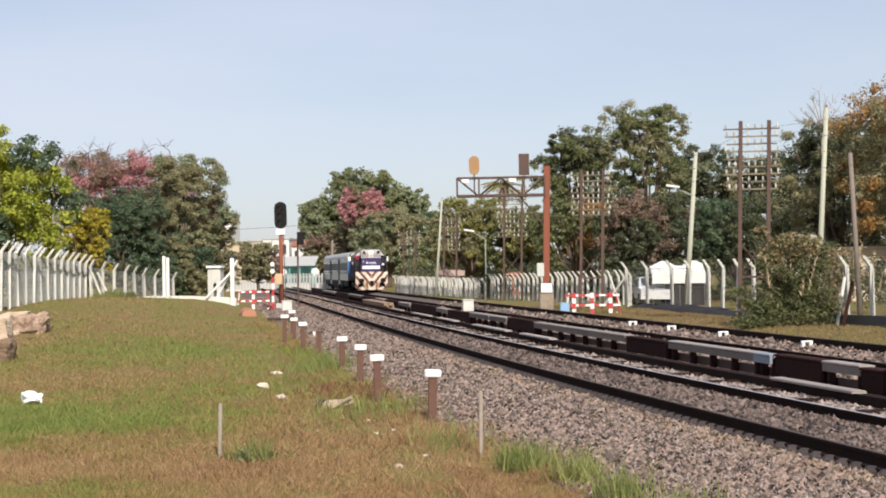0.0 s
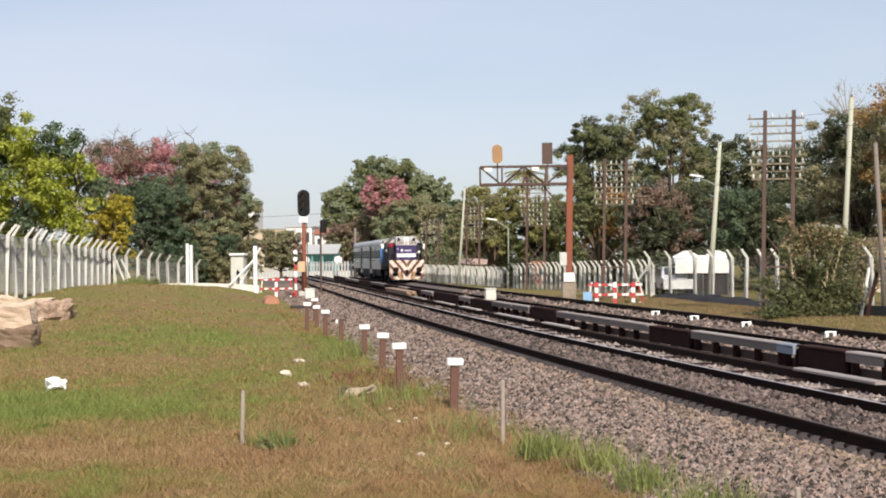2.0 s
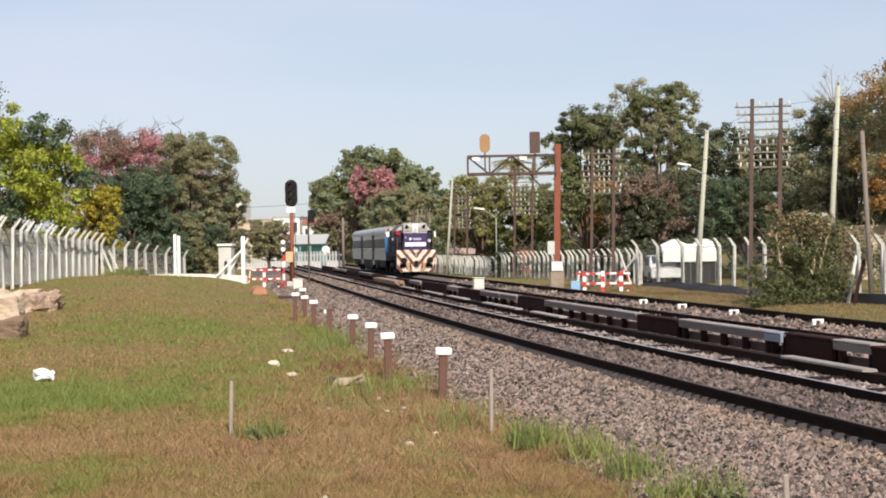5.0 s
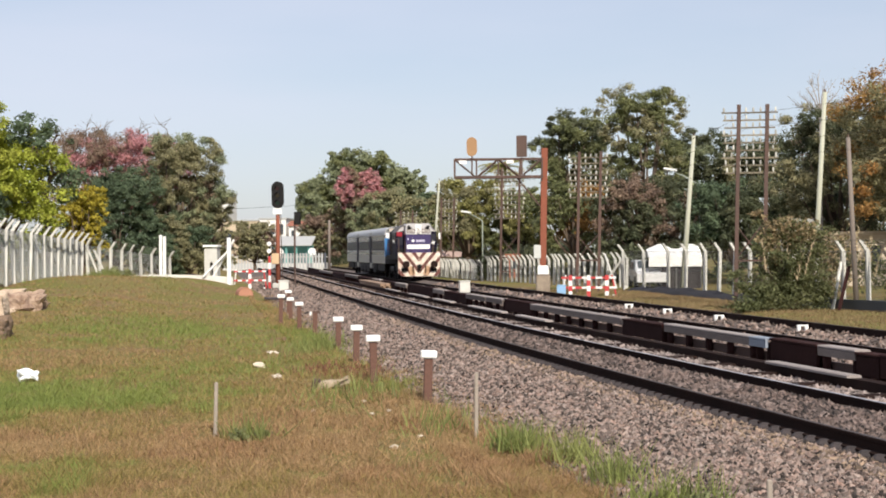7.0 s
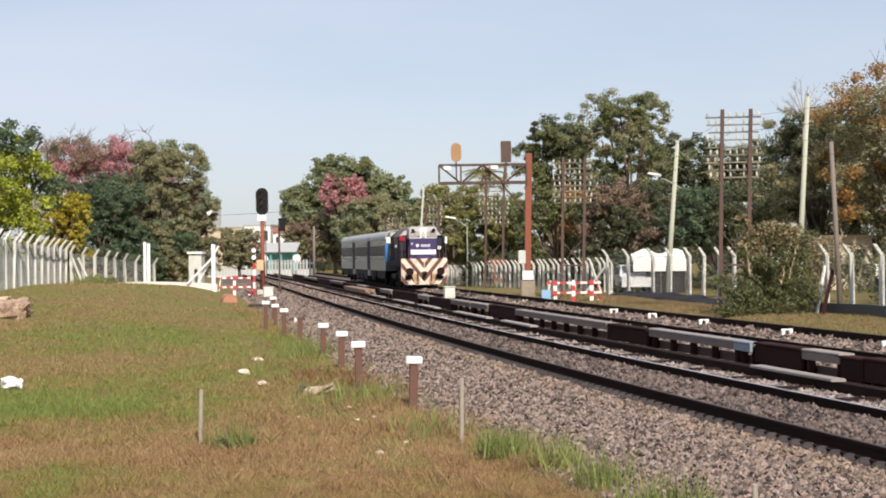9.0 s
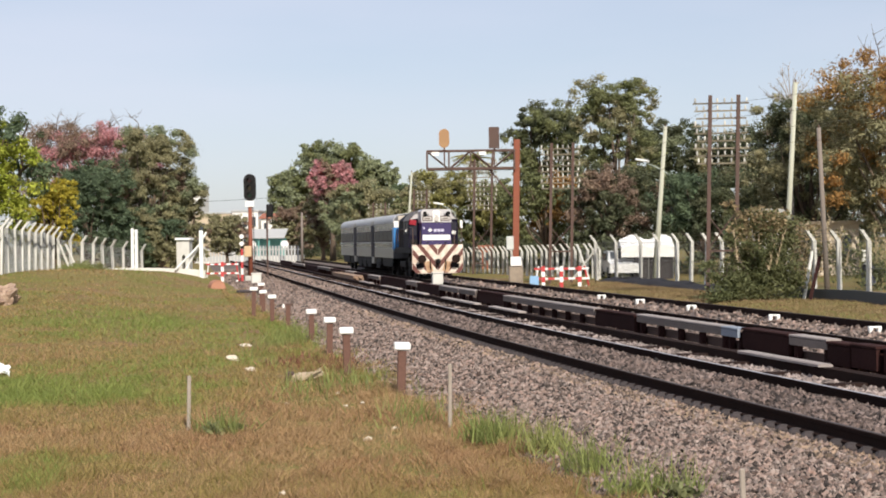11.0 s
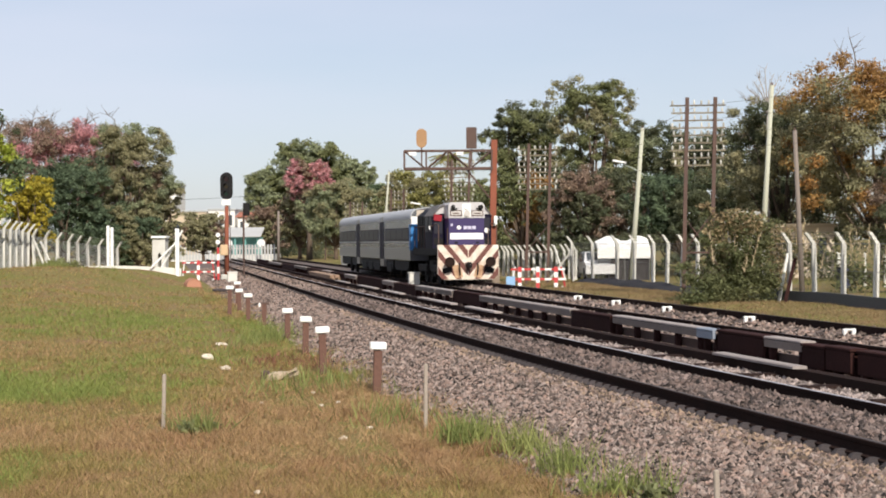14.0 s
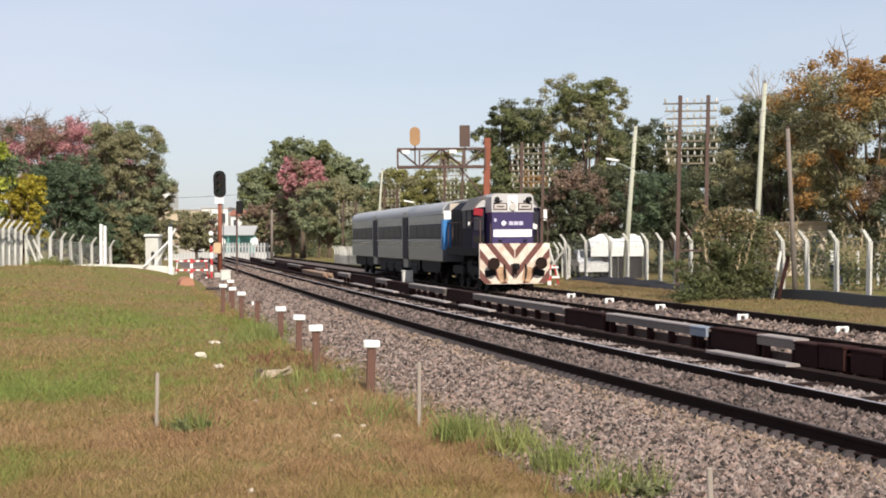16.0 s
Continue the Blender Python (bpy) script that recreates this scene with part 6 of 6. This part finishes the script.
def rounded_prism(mb, w, l, z0, z1, r, y0=0.0, roof=None, mi=0):
    """Body with a rounded roof section, running back along +y from y0."""
    h = z1 - z0
    pts = [(-w / 2, z0)]
    for k in range(7):
        a = math.pi - k * math.pi / 12
        pts.append((-w / 2 + r + r * math.cos(a), z1 - 0.10 - (roof or r) + (roof or r) * math.sin(a)))
    for k in range(3):
        pts.append(((k + 1) / 4 * (w - 2 * r) - (w / 2 - r), z1 - 0.10 + 0.10 * math.sin((k + 1) / 4 * math.pi)))
    for k in range(7):
        a = math.pi / 2 - k * math.pi / 12
        pts.append((w / 2 - r + r * math.cos(a), z1 - 0.10 - (roof or r) + (roof or r) * math.sin(a)))
    pts.append((w / 2, z0))
    mb.sweep(lambda y: [(x, y, z) for x, z in pts], [y0, y0 + l], mi)
    return mb


WHEELS = []


def wheelset(parent, y, r, gauge=1.676):
    for s in (-1, 1):
        mb = MB().tube([(s * (gauge / 2 - 0.06), 0, 0), (s * (gauge / 2 + 0.07), 0, 0)], r, 24).tube([(s * (gauge / 2 - 0.10), 0, 0), (s * (gauge / 2 - 0.06), 0, 0)], r + 0.03, 24)
        for k in range(6):
            a = k * math.pi / 3
            mb.tube([(s * (gauge / 2 + 0.06), math.cos(a) * r * 0.55, math.sin(a) * r * 0.55), (s * (gauge / 2 + 0.085), math.cos(a) * r * 0.55, math.sin(a) * r * 0.55)], r * 0.14, 8)
        WHEELS.append((part("wheel", mb, BLACK_STEEL, parent, "black steel wheel", loc=(0, y, r)), y, r))
        part("axle_box", box((0.2, 0.32, 0.3), (s * (gauge / 2 + 0.24), y, r), ch=0.04), BLACK_STEEL, parent)
    part("axle", MB().tube([(-gauge / 2, y, r), (gauge / 2, y, r)], 0.08, 8), BLACK_STEEL, parent)


def locomotive():
    """Front at y=0, body running back along +y, rail level at z=0."""
    t = thing("diesel_locomotive", "purple and grey diesel locomotive with cream and brown zebra stripes", "locomotive")
    L, W = 6.5, 2.84
    part("frame", box((W - 0.1, L - 0.3, 0.35), (0, L / 2, 1.5), ch=0.03), BLACK_STEEL, t)
    # front buffer beam with chevrons
    z0, z1, hw = 0.24, 1.83, W / 2
    plate = MB()
    plate.sweep(lambda y: [(-hw, y, z1), (-hw, y, z0 + 0.25), (-hw + 0.3, y, z0), (hw - 0.3, y, z0), (hw, y, z0 + 0.25), (hw, y, z1)], [0.0, 0.14])
    pl = part("pilot_plate", plate, CREAM, t, "cream plate with brown chevron stripes")
    for k in range(-1, 6):
        for s in (-1, 1):
            top0, wd, run = 0.24 + k * 0.66, 0.28, 1.3
            quad = [(top0, z1), (top0 + wd, z1), (top0 + wd - run, z0), (top0 - run, z0)]
            # clip between the centre line, the outer edge and the plate
            poly = [Vector((a, b)) for a, b in quad]
            for ax, lim, sg in ((0, 0.02, 1), (0, hw - 0.01, -1), (1, z0 + 0.02, 1)):
                out = []
                for i in range(len(poly)):
                    p, q = poly[i], poly[(i + 1) % len(poly)]
                    dp, dq = (p[ax] - lim) * sg, (q[ax] - lim) * sg
                    if dp >= 0:
                        out.append(p)
                    if dp * dq < 0:
                        out.append(p.lerp(q, dp / (dp - dq)))
                poly = out
                if len(poly) < 3:
                    break
            if len(poly) >= 3:
                sb = MB()
                sb.sweep(lambda y: [(s * p.x, y, p.y) for p in poly], [-0.008, 0.002])
                part("stripe", sb, STRIPE, pl)
    for s in (-1, 1):
        bf = part("buffer", MB().tube([(s * 0.95, 0.05, 1.05), (s * 0.95, -0.42, 1.05)], 0.11, 12).tube([(s * 0.95, -0.42, 1.05), (s * 0.95, -0.5, 1.05)], 0.235, 16), RAIL_RUST, t, "round black buffer")
        part("step_opening", box((0.44, 0.03, 0.26), (s * 0.98, -0.012, 0.68), pose(0, 0, 0, 0, s * 12, 0), 0.01), BLACK_STEEL, pl)
        part("rust_patch", box((0.36, 0.012, 0.6), (s * 0.5, -0.006, 0.62), pose(0, 0, 0, 0, s * 14, 0)), PILOT_RUST, pl, "bare rusty patch")
        part("hose", MB().tube([(s * 0.42, -0.02, 1.0), (s * 0.44, -0.16, 0.8), (s * 0.4, -0.12, 0.45)], 0.03, 6), BLACK_STEEL, t)
    part("coupler", box((0.2, 0.5, 0.26), (0, -0.2, 0.92), ch=0.05), BLACK_STEEL, t)
    part("coupler_plate", box((0.34, 0.03, 0.4), (0, -0.012, 0.82), ch=0.01), RUST_DARK, pl)
    # high nose
    nw = 1.66
    nose = MB()
    nose.sweep(lambda y: [(-nw / 2, y, 1.7), (nw / 2, y, 1.7), (nw / 2, y, 3.06), (-nw / 2, y, 3.06)], [0.32, 2.0])
    n = part("nose", nose, LOCO_PURPLE, t, "purple nose hood")
    hood = MB()
    hood.sweep(lambda y: [(-nw / 2 - 0.02, y, 3.06), (nw / 2 + 0.02, y, 3.06), (nw / 2 + 0.02, y, 3.66), (nw / 2 - 0.1, y, 3.79), (-nw / 2 + 0.1, y, 3.79), (-nw / 2 - 0.02, y, 3.66)], [0.3, 2.0])
    hd = part("headlight_hood", hood, LOCO_GREY, t, "light grey upper nose")
    for s in (-1, 1):
        part("board_frame", box((0.56, 0.02, 0.27), (s * 0.5, 0.295, 3.28)), RUST_DARK, hd)
        part("number_board", box((0.48, 0.03, 0.19), (s * 0.5, 0.285, 3.28), ch=0.01), LAMP_GLASS, hd, "white number board with dark frame")
        part("number_bar", box((0.3, 0.02, 0.05), (s * 0.5, 0.268, 3.28)), RUST_DARK, hd)
        lamp = part("marker_lamp", MB().tube([(s * 0.62, 0.32, 3.55), (s * 0.66, 0.14, 3.57)], 0.1, 12), BLACK_STEEL, hd, "black tubular lamp")
        part("lamp_bracket", box((0.26, 0.1, 0.03), (s * 0.56, 0.25, 3.47), pose(0, 0, 0, 0, s * 24, 0)), BLACK_STEEL, lamp)
        part("nose_step", box((0.14, 0.1, 0.05), (s * 0.5, 0.28, 1.95)), BLACK_STEEL, n)
    for z, r in ((3.27, 0.135), (3.56, 0.1)):
        part("headlight", MB().tube([(0, 0.3, z), (0, 0.22, z)], [r, r * 1.08], 16), LAMP_GLASS if z < 3.4 else WHITE_PAINT, hd, "round headlight")
    part("light_panel", box((0.4, 0.02, 0.62), (0, 0.296, 3.4), ch=0.01), WHITE_PAINT, hd, "white panel round the headlights")
    part("white_band", box((nw - 0.1, 0.012, 0.29), (0, 0.316, 2.23)), WHITE_PAINT, n, "white band across the nose")
    lg = MB()
    lg.box((-0.36, 0.314, 2.63), (0.17, 0.012, 0.17), pose(0, 0, 0, 0, 45, 0))
    part("emblem", lg, WHITE_PAINT, n, "white diamond emblem")
    for k in range(3):
        part("lettering_bar", box((0.17, 0.012, 0.15), (-0.06 + k * 0.2, 0.314, 2.62), pose(0, 0, 0, 0, 0, 0)), LETTER, n)
    part("warning_mark", box((0.09, 0.012, 0.12), (-0.7, 0.314, 2.75)), LETTER, n)
    # cab across the full width behind the nose
    cab = MB()
    cab.sweep(lambda y: [(-1.4, y, 1.65), (1.4, y, 1.65), (1.4, y, 3.2), (1.05, y, 3.62), (0.6, y, 3.74), (-0.6, y, 3.74), (-1.05, y, 3.62), (-1.4, y, 3.2)], [1.35, 3.3])
    cb = part("cab", cab, [CAB_SHADED], t, "purple cab with shade put into a near-black navy")
    cr = MB()
    cr.sweep(lambda y: [(-1.43, y, 3.17), (-1.06, y, 3.66), (-0.6, y, 3.77), (0.6, y, 3.77), (1.06, y, 3.66), (1.43, y, 3.17), (1.36, y, 3.21), (1.03, y, 3.58), (0.6, y, 3.69), (-0.6, y, 3.69), (-1.03, y, 3.58), (-1.36, y, 3.21)], [1.25, 3.4])
    part("cab_roof", cr, ROOF_SHADE, t, "grey cab roof with slope shade put into its colour")
    # pale panels put the sunlit roof edge above the windows into colour
    for s in (-1, 1):
        bw = MB()
        bw.sweep(lambda y: [(s * 0.82, y, 3.3), (s * 1.34, y, 3.24), (s * 1.03, y, 3.6), (s * 0.82, y, 3.66)], [1.31, 1.345])
        part("cab_brow", bw, LOCO_GREY, cb, "light grey panel standing in for the sunlit roof edge")
    for s in (-1, 1):
        part("front_window", box((0.42, 0.03, 0.75), (s * 1.12, 1.338, 2.72), ch=0.02), GLASS_DARK, cb)
        part("lower_panel", box((0.44, 0.02, 0.3), (s * 1.12, 1.34, 2.0)), BLACK_STEEL, cb)
        part("mirror", box((0.15 if s > 0 else 0.07, 0.08, 0.45 if s > 0 else 0.16), (s * 1.57, 1.2, 2.95 if s > 0 else 2.62), ch=0.02), WHITE_PAINT, t, "white cab mirror")
        part("mirror_arm", MB().tube([(s * 1.38, 1.36, 2.7), (s * 1.57, 1.2, 2.7)], 0.02, 6), RUST_DARK, t)
        for yy in (1.85, 2.75):
            part("side_window", box((0.03, 0.75, 0.7), (s * 1.405, yy, 2.8), ch=0.02), GLASS_DARK, cb)
        rl = MB()
        rl.tube([(s * 1.36, 0.1, 1.86), (s * 1.36, 0.1, 2.75), (s * 1.36, 0.5, 2.8), (s * 1.36, 1.3, 2.8)], 0.022, 6)
        rl.tube([(s * 0.95, 0.06, 1.86), (s * 0.95, 0.06, 2.6)], 0.022, 6)
        part("handrail", rl, RUST_DARK, t, "dark handrail")
        st = MB()
        for k in range(4):
            st.box((s * 1.3, 0.55, 0.45 + k * 0.32), (0.3, 0.6, 0.04))
        part("step_ladder", st, BLACK_STEEL, t)
        if s > 0:
            part("flag_plate", box((0.2, 0.02, 0.2), (s * 1.16, 1.3, 2.5), pose(0, 0, 0, 0, s * 20, 0)), WHITE_PAINT, t)
    part("red_flag", box((0.4, 0.06, 0.3), (-1.16, 1.29, 3.08), pose(0, 0, 0, 0, 8, 10), 0.02), mat("red_cloth", (0.27, 0.01, 0.022), 0.8, 0.1, 4, 30, 0.2), t, "red marker board")
    # long hood
    lh = MB()
    lh.sweep(lambda y: [(-1.22, y, 1.65), (1.22, y, 1.65), (1.22, y, 3.25), (0.8, y, 3.58), (-0.8, y, 3.58), (-1.22, y, 3.25)], [3.3, L - 0.2])
    # hood colour carries the shade of the locomotive's side
    h = part("engine_hood", lh, mat("hood_shade_blue", (0.011, 0.011, 0.02), 0.6, 0.15, 1, 12, 0.1, spec=0.08), t, "engine hood with shade put into its near-black blue")
    for k in range(4):
        for s in (-1, 1):
            part("hood_door", box((0.03, 0.6, 1.4), (s * 1.232, 3.75 + k * 0.68, 2.5), ch=0.01), BLACK_STEEL, h)
    part("exhaust", MB().tube([(0, 4.8, 3.55), (0, 4.8, 3.72)], 0.2, 12), BLACK_STEEL, h)
    for s in (-1, 1):
        rl = MB()
        rl.tube([(s * 1.38, 3.4, 2.7), (s * 1.38, L - 0.3, 2.7)], 0.02, 6)
        for k in range(4):
            rl.tube([(s * 1.38, 3.5 + k * 0.88, 1.66), (s * 1.38, 3.5 + k * 0.88, 2.7)], 0.02, 6)
        part("side_rail", rl, RUST_DARK, t)
        # sill in black for the same side shade
        part("side_sill", box((0.04, L - 0.5, 0.3), (s * 1.43, L / 2, 1.52)), BLACK_STEEL, t)
    part("fuel_tank", box((2.2, 1.2, 0.75), (0, L / 2, 0.85), ch=0.15), BLACK_STEEL, t)
    for yy in (0.95, 2.2, 4.35, 5.6):
        wheelset(t, yy, 0.5)
    for yy in (1.6, 5.0):
        for s in (-1, 1):
            part("bogie_frame", box((0.18, 2.2, 0.35), (s * 1.12, yy, 0.72), ch=0.05), BLACK_STEEL, t)
    return t


def coach():
    """Front end at y=0, running back along +y, rail level z=0."""
    t = thing("passenger_coach", "silver grey passenger coach with dark window band and blue end", "railway coach")
    L, W, z0, z1 = 29.35, 2.9, 1.02, 3.72
    body = MB()
    rounded_prism(body, W, L - 0.5, z0, z1, 0.42, 0.25, 0.45)
    part("body", body, COACH_GREY, t, "silver metal body side")
    rf = MB()
    pts = [(-W / 2 - 0.01, 3.14)]
    for k in range(7):
        a = math.pi - k * math.pi / 12
        pts.append((-W / 2 + 0.42 + 0.44 * math.cos(a), 3.17 + 0.47 * math.sin(a)))
    pts += [(-0.5, 3.73), (0, 3.76), (0.5, 3.73)]
    for k in range(7):
        a = math.pi / 2 - k * math.pi / 12
        pts.append((W / 2 - 0.42 + 0.44 * math.cos(a), 3.17 + 0.47 * math.sin(a)))
    pts.append((W / 2 + 0.01, 3.14))
    pts += [(x * 0.97, z - 0.03) for x, z in reversed(pts)]
    rf.sweep(lambda y: [(x, y, z) for x, z in pts], [0.2, L - 0.2])
    part("roof", rf, COACH_ROOF, t, "pale grey curved roof")
    doors = (9.7, 19.6)
    edges = (0.3, doors[0] - 0.85, doors[0] + 0.85, doors[1] - 0.85, doors[1] + 0.85, L - 0.3)
    for s in (-1, 1):
        for a, b in zip(edges[::2], edges[1::2]):
            m, w = (a + b) / 2, b - a
            band = part("window_band", box((0.02, w - 0.7, 0.66), (s * (W / 2 + 0.006), m, 2.36)), COACH_BAND, t, "dark grey window band")
            n = 4
            for k in range(n):
                part("window", box((0.02, (w - 0.9) / n - 0.12, 0.54), (s * (W / 2 + 0.012), a + 0.45 + (w - 0.9) * (k + 0.5) / n, 2.37), ch=0.008), GLASS_DARK, band)
            part("waist_rail", box((0.03, w, 0.05), (s * (W / 2 + 0.006), m, 1.96)), COACH_ROOF, t, "thin pale waist rail")
            part("lower_panel", box((0.016, w - 0.06, 0.62), (s * (W / 2 + 0.004), m, 1.36)), COACH_PALE, t, "pale lower body panel")
            part("gutter", box((0.05, w, 0.04), (s * (W / 2 + 0.012), m, 3.12)), COACH_ROOF, t)
        for yy in doors:
            d = part("door", box((0.06, 1.5, 2.1), (s * (W / 2 - 0.012), yy, 2.06), ch=0.02), GLASS_DARK, t, "dark sliding door")
            for e in (-0.36, 0.36):
                part("door_leaf", box((0.03, 0.62, 2.0), (s * (W / 2 + 0.02), yy + e, 2.06), ch=0.02), COACH_BAND, d)
            part("door_post", box((0.04, 0.14, 2.1), (s * (W / 2 + 0.006), yy + 0.84, 2.06)), COACH_PALE, d)
            part("door_canopy", box((0.12, 1.0, 0.3), (s * (W / 2 - 0.02), yy, 3.24), ch=0.03), COACH_PALE, d, "pale canopy over the door")
            part("door_step", box((0.3, 1.3, 0.45), (s * (W / 2 - 0.15), yy, 0.84), ch=0.02), COACH_PALE, d)
    for s, yy in ((-1, 0.25), (1, L - 0.25)):
        e = MB()
        e.sweep(lambda y: [(-W / 2 + 0.02, y, 1.55), (W / 2 - 0.02, y, 1.55), (W / 2 - 0.02, y, 2.86), (-W / 2 + 0.02, y, 2.86)], [yy, yy + s * 0.02])
        part("end_panel", e, COACH_BLUE, t, "bright blue end panel")
        part("gangway", MB().box((0, yy + s * 0.06, 2.0), (1.1, 0.1, 2.1), ch=0.04), BLACK_STEEL, t, "black gangway bellows")
        part("end_stripe", box((W - 0.08, 0.02, 0.38), (0, yy + s * 0.012, 3.06)), WHITE_PAINT, t, "white band above the blue")
        part("end_top", MB().box((0, yy + s * 0.014, 3.42), (W - 0.62, 0.02, 0.3)), END_TAN, t, "beige roof end")
    part("corner_panel", box((0.016, 0.3, 1.3), (-W / 2 - 0.014, 0.42, 2.2)), COACH_BLUE, t, "blue corner panel")
    part("underframe", box((2.5, L - 6.5, 0.5), (0, L / 2, 0.8), ch=0.08), BLACK_STEEL, t)
    for k, yy in enumerate((7.6, 12.0, 14.6, 17.2)):
        for s in (-1, 1):
            part("equipment_box", box((0.6, 1.6 + 0.4 * (k % 2), 0.5), (s * 1.1, yy, 0.58), ch=0.05), BLACK_STEEL, t)
    for a, b in ((1.2, 5.8), (6.2, 8.7), (10.7, 18.6), (20.6, 23.4), (23.8, 28.2)):
        for s in (-1, 1):
            sk = MB()
            sk.sweep(lambda x: [(x, a, 1.03), (x, b, 1.03), (x, b - 0.15, 0.62), (x, b - 0.5, 0.5), (x, a + 0.5, 0.5), (x, a + 0.15, 0.62)], [s * 1.3, s * 1.36])
            part("side_skirt", sk, BLACK_STEEL, t, "black equipment skirt under the body")
    for yb in (3.4, L - 3.4):
        for d in (-1.2, 1.2):
            wheelset(t, yb + d, 0.45)
        for s in (-1, 1):
            part("bogie_frame", box((0.16, 3.3, 0.3), (s * 1.15, yb, 0.65), ch=0.05), BLACK_STEEL, t)
    part("coupler", box((0.3, 0.9, 0.3), (0, 0.0, 0.95), ch=0.05), BLACK_STEEL, t)
    return t


LOCO, COACH = locomotive(), coach()
FRONT = [(0.5 * k, 94.106 - 34.193 * u - 1.372 * u ** 2 - 1.638 * u ** 3 + 0.632 * u ** 4) for k, u in ((k, k / 16 - 1) for k in range(33))]


def train_pose(y0, length, z=-0.12):
    """Pose of a vehicle whose front stands at distance y0 on the second track."""
    a, b = at(8.33, y0), at(8.33, y0 + length * 0.977)
    return Matrix.Translation((a.x, a.y, z)) @ pose(0, 0, 0, 0, 0, math.degrees(math.atan2(-(b.x - a.x), b.y - a.y)))


def motions():
    walk(LOCO, [(t, train_pose(y, 6.5)) for t, y in FRONT])
    walk(COACH, [(t, train_pose(y + 6.59, 29.35)) for t, y in FRONT])
    ts, ys = zip(*FRONT)
    for wheel, y, r in WHEELS:
        rows = []
        for k in range(161):
            gone = (ys[0] - float(np.interp(k / 10, ts, ys))) * 1.023
            rows.append((k / 10, Matrix.Translation((0, y, r)) @ Matrix.Rotation(gone / r, 4, "X")))
        walk(wheel, rows)


motions()
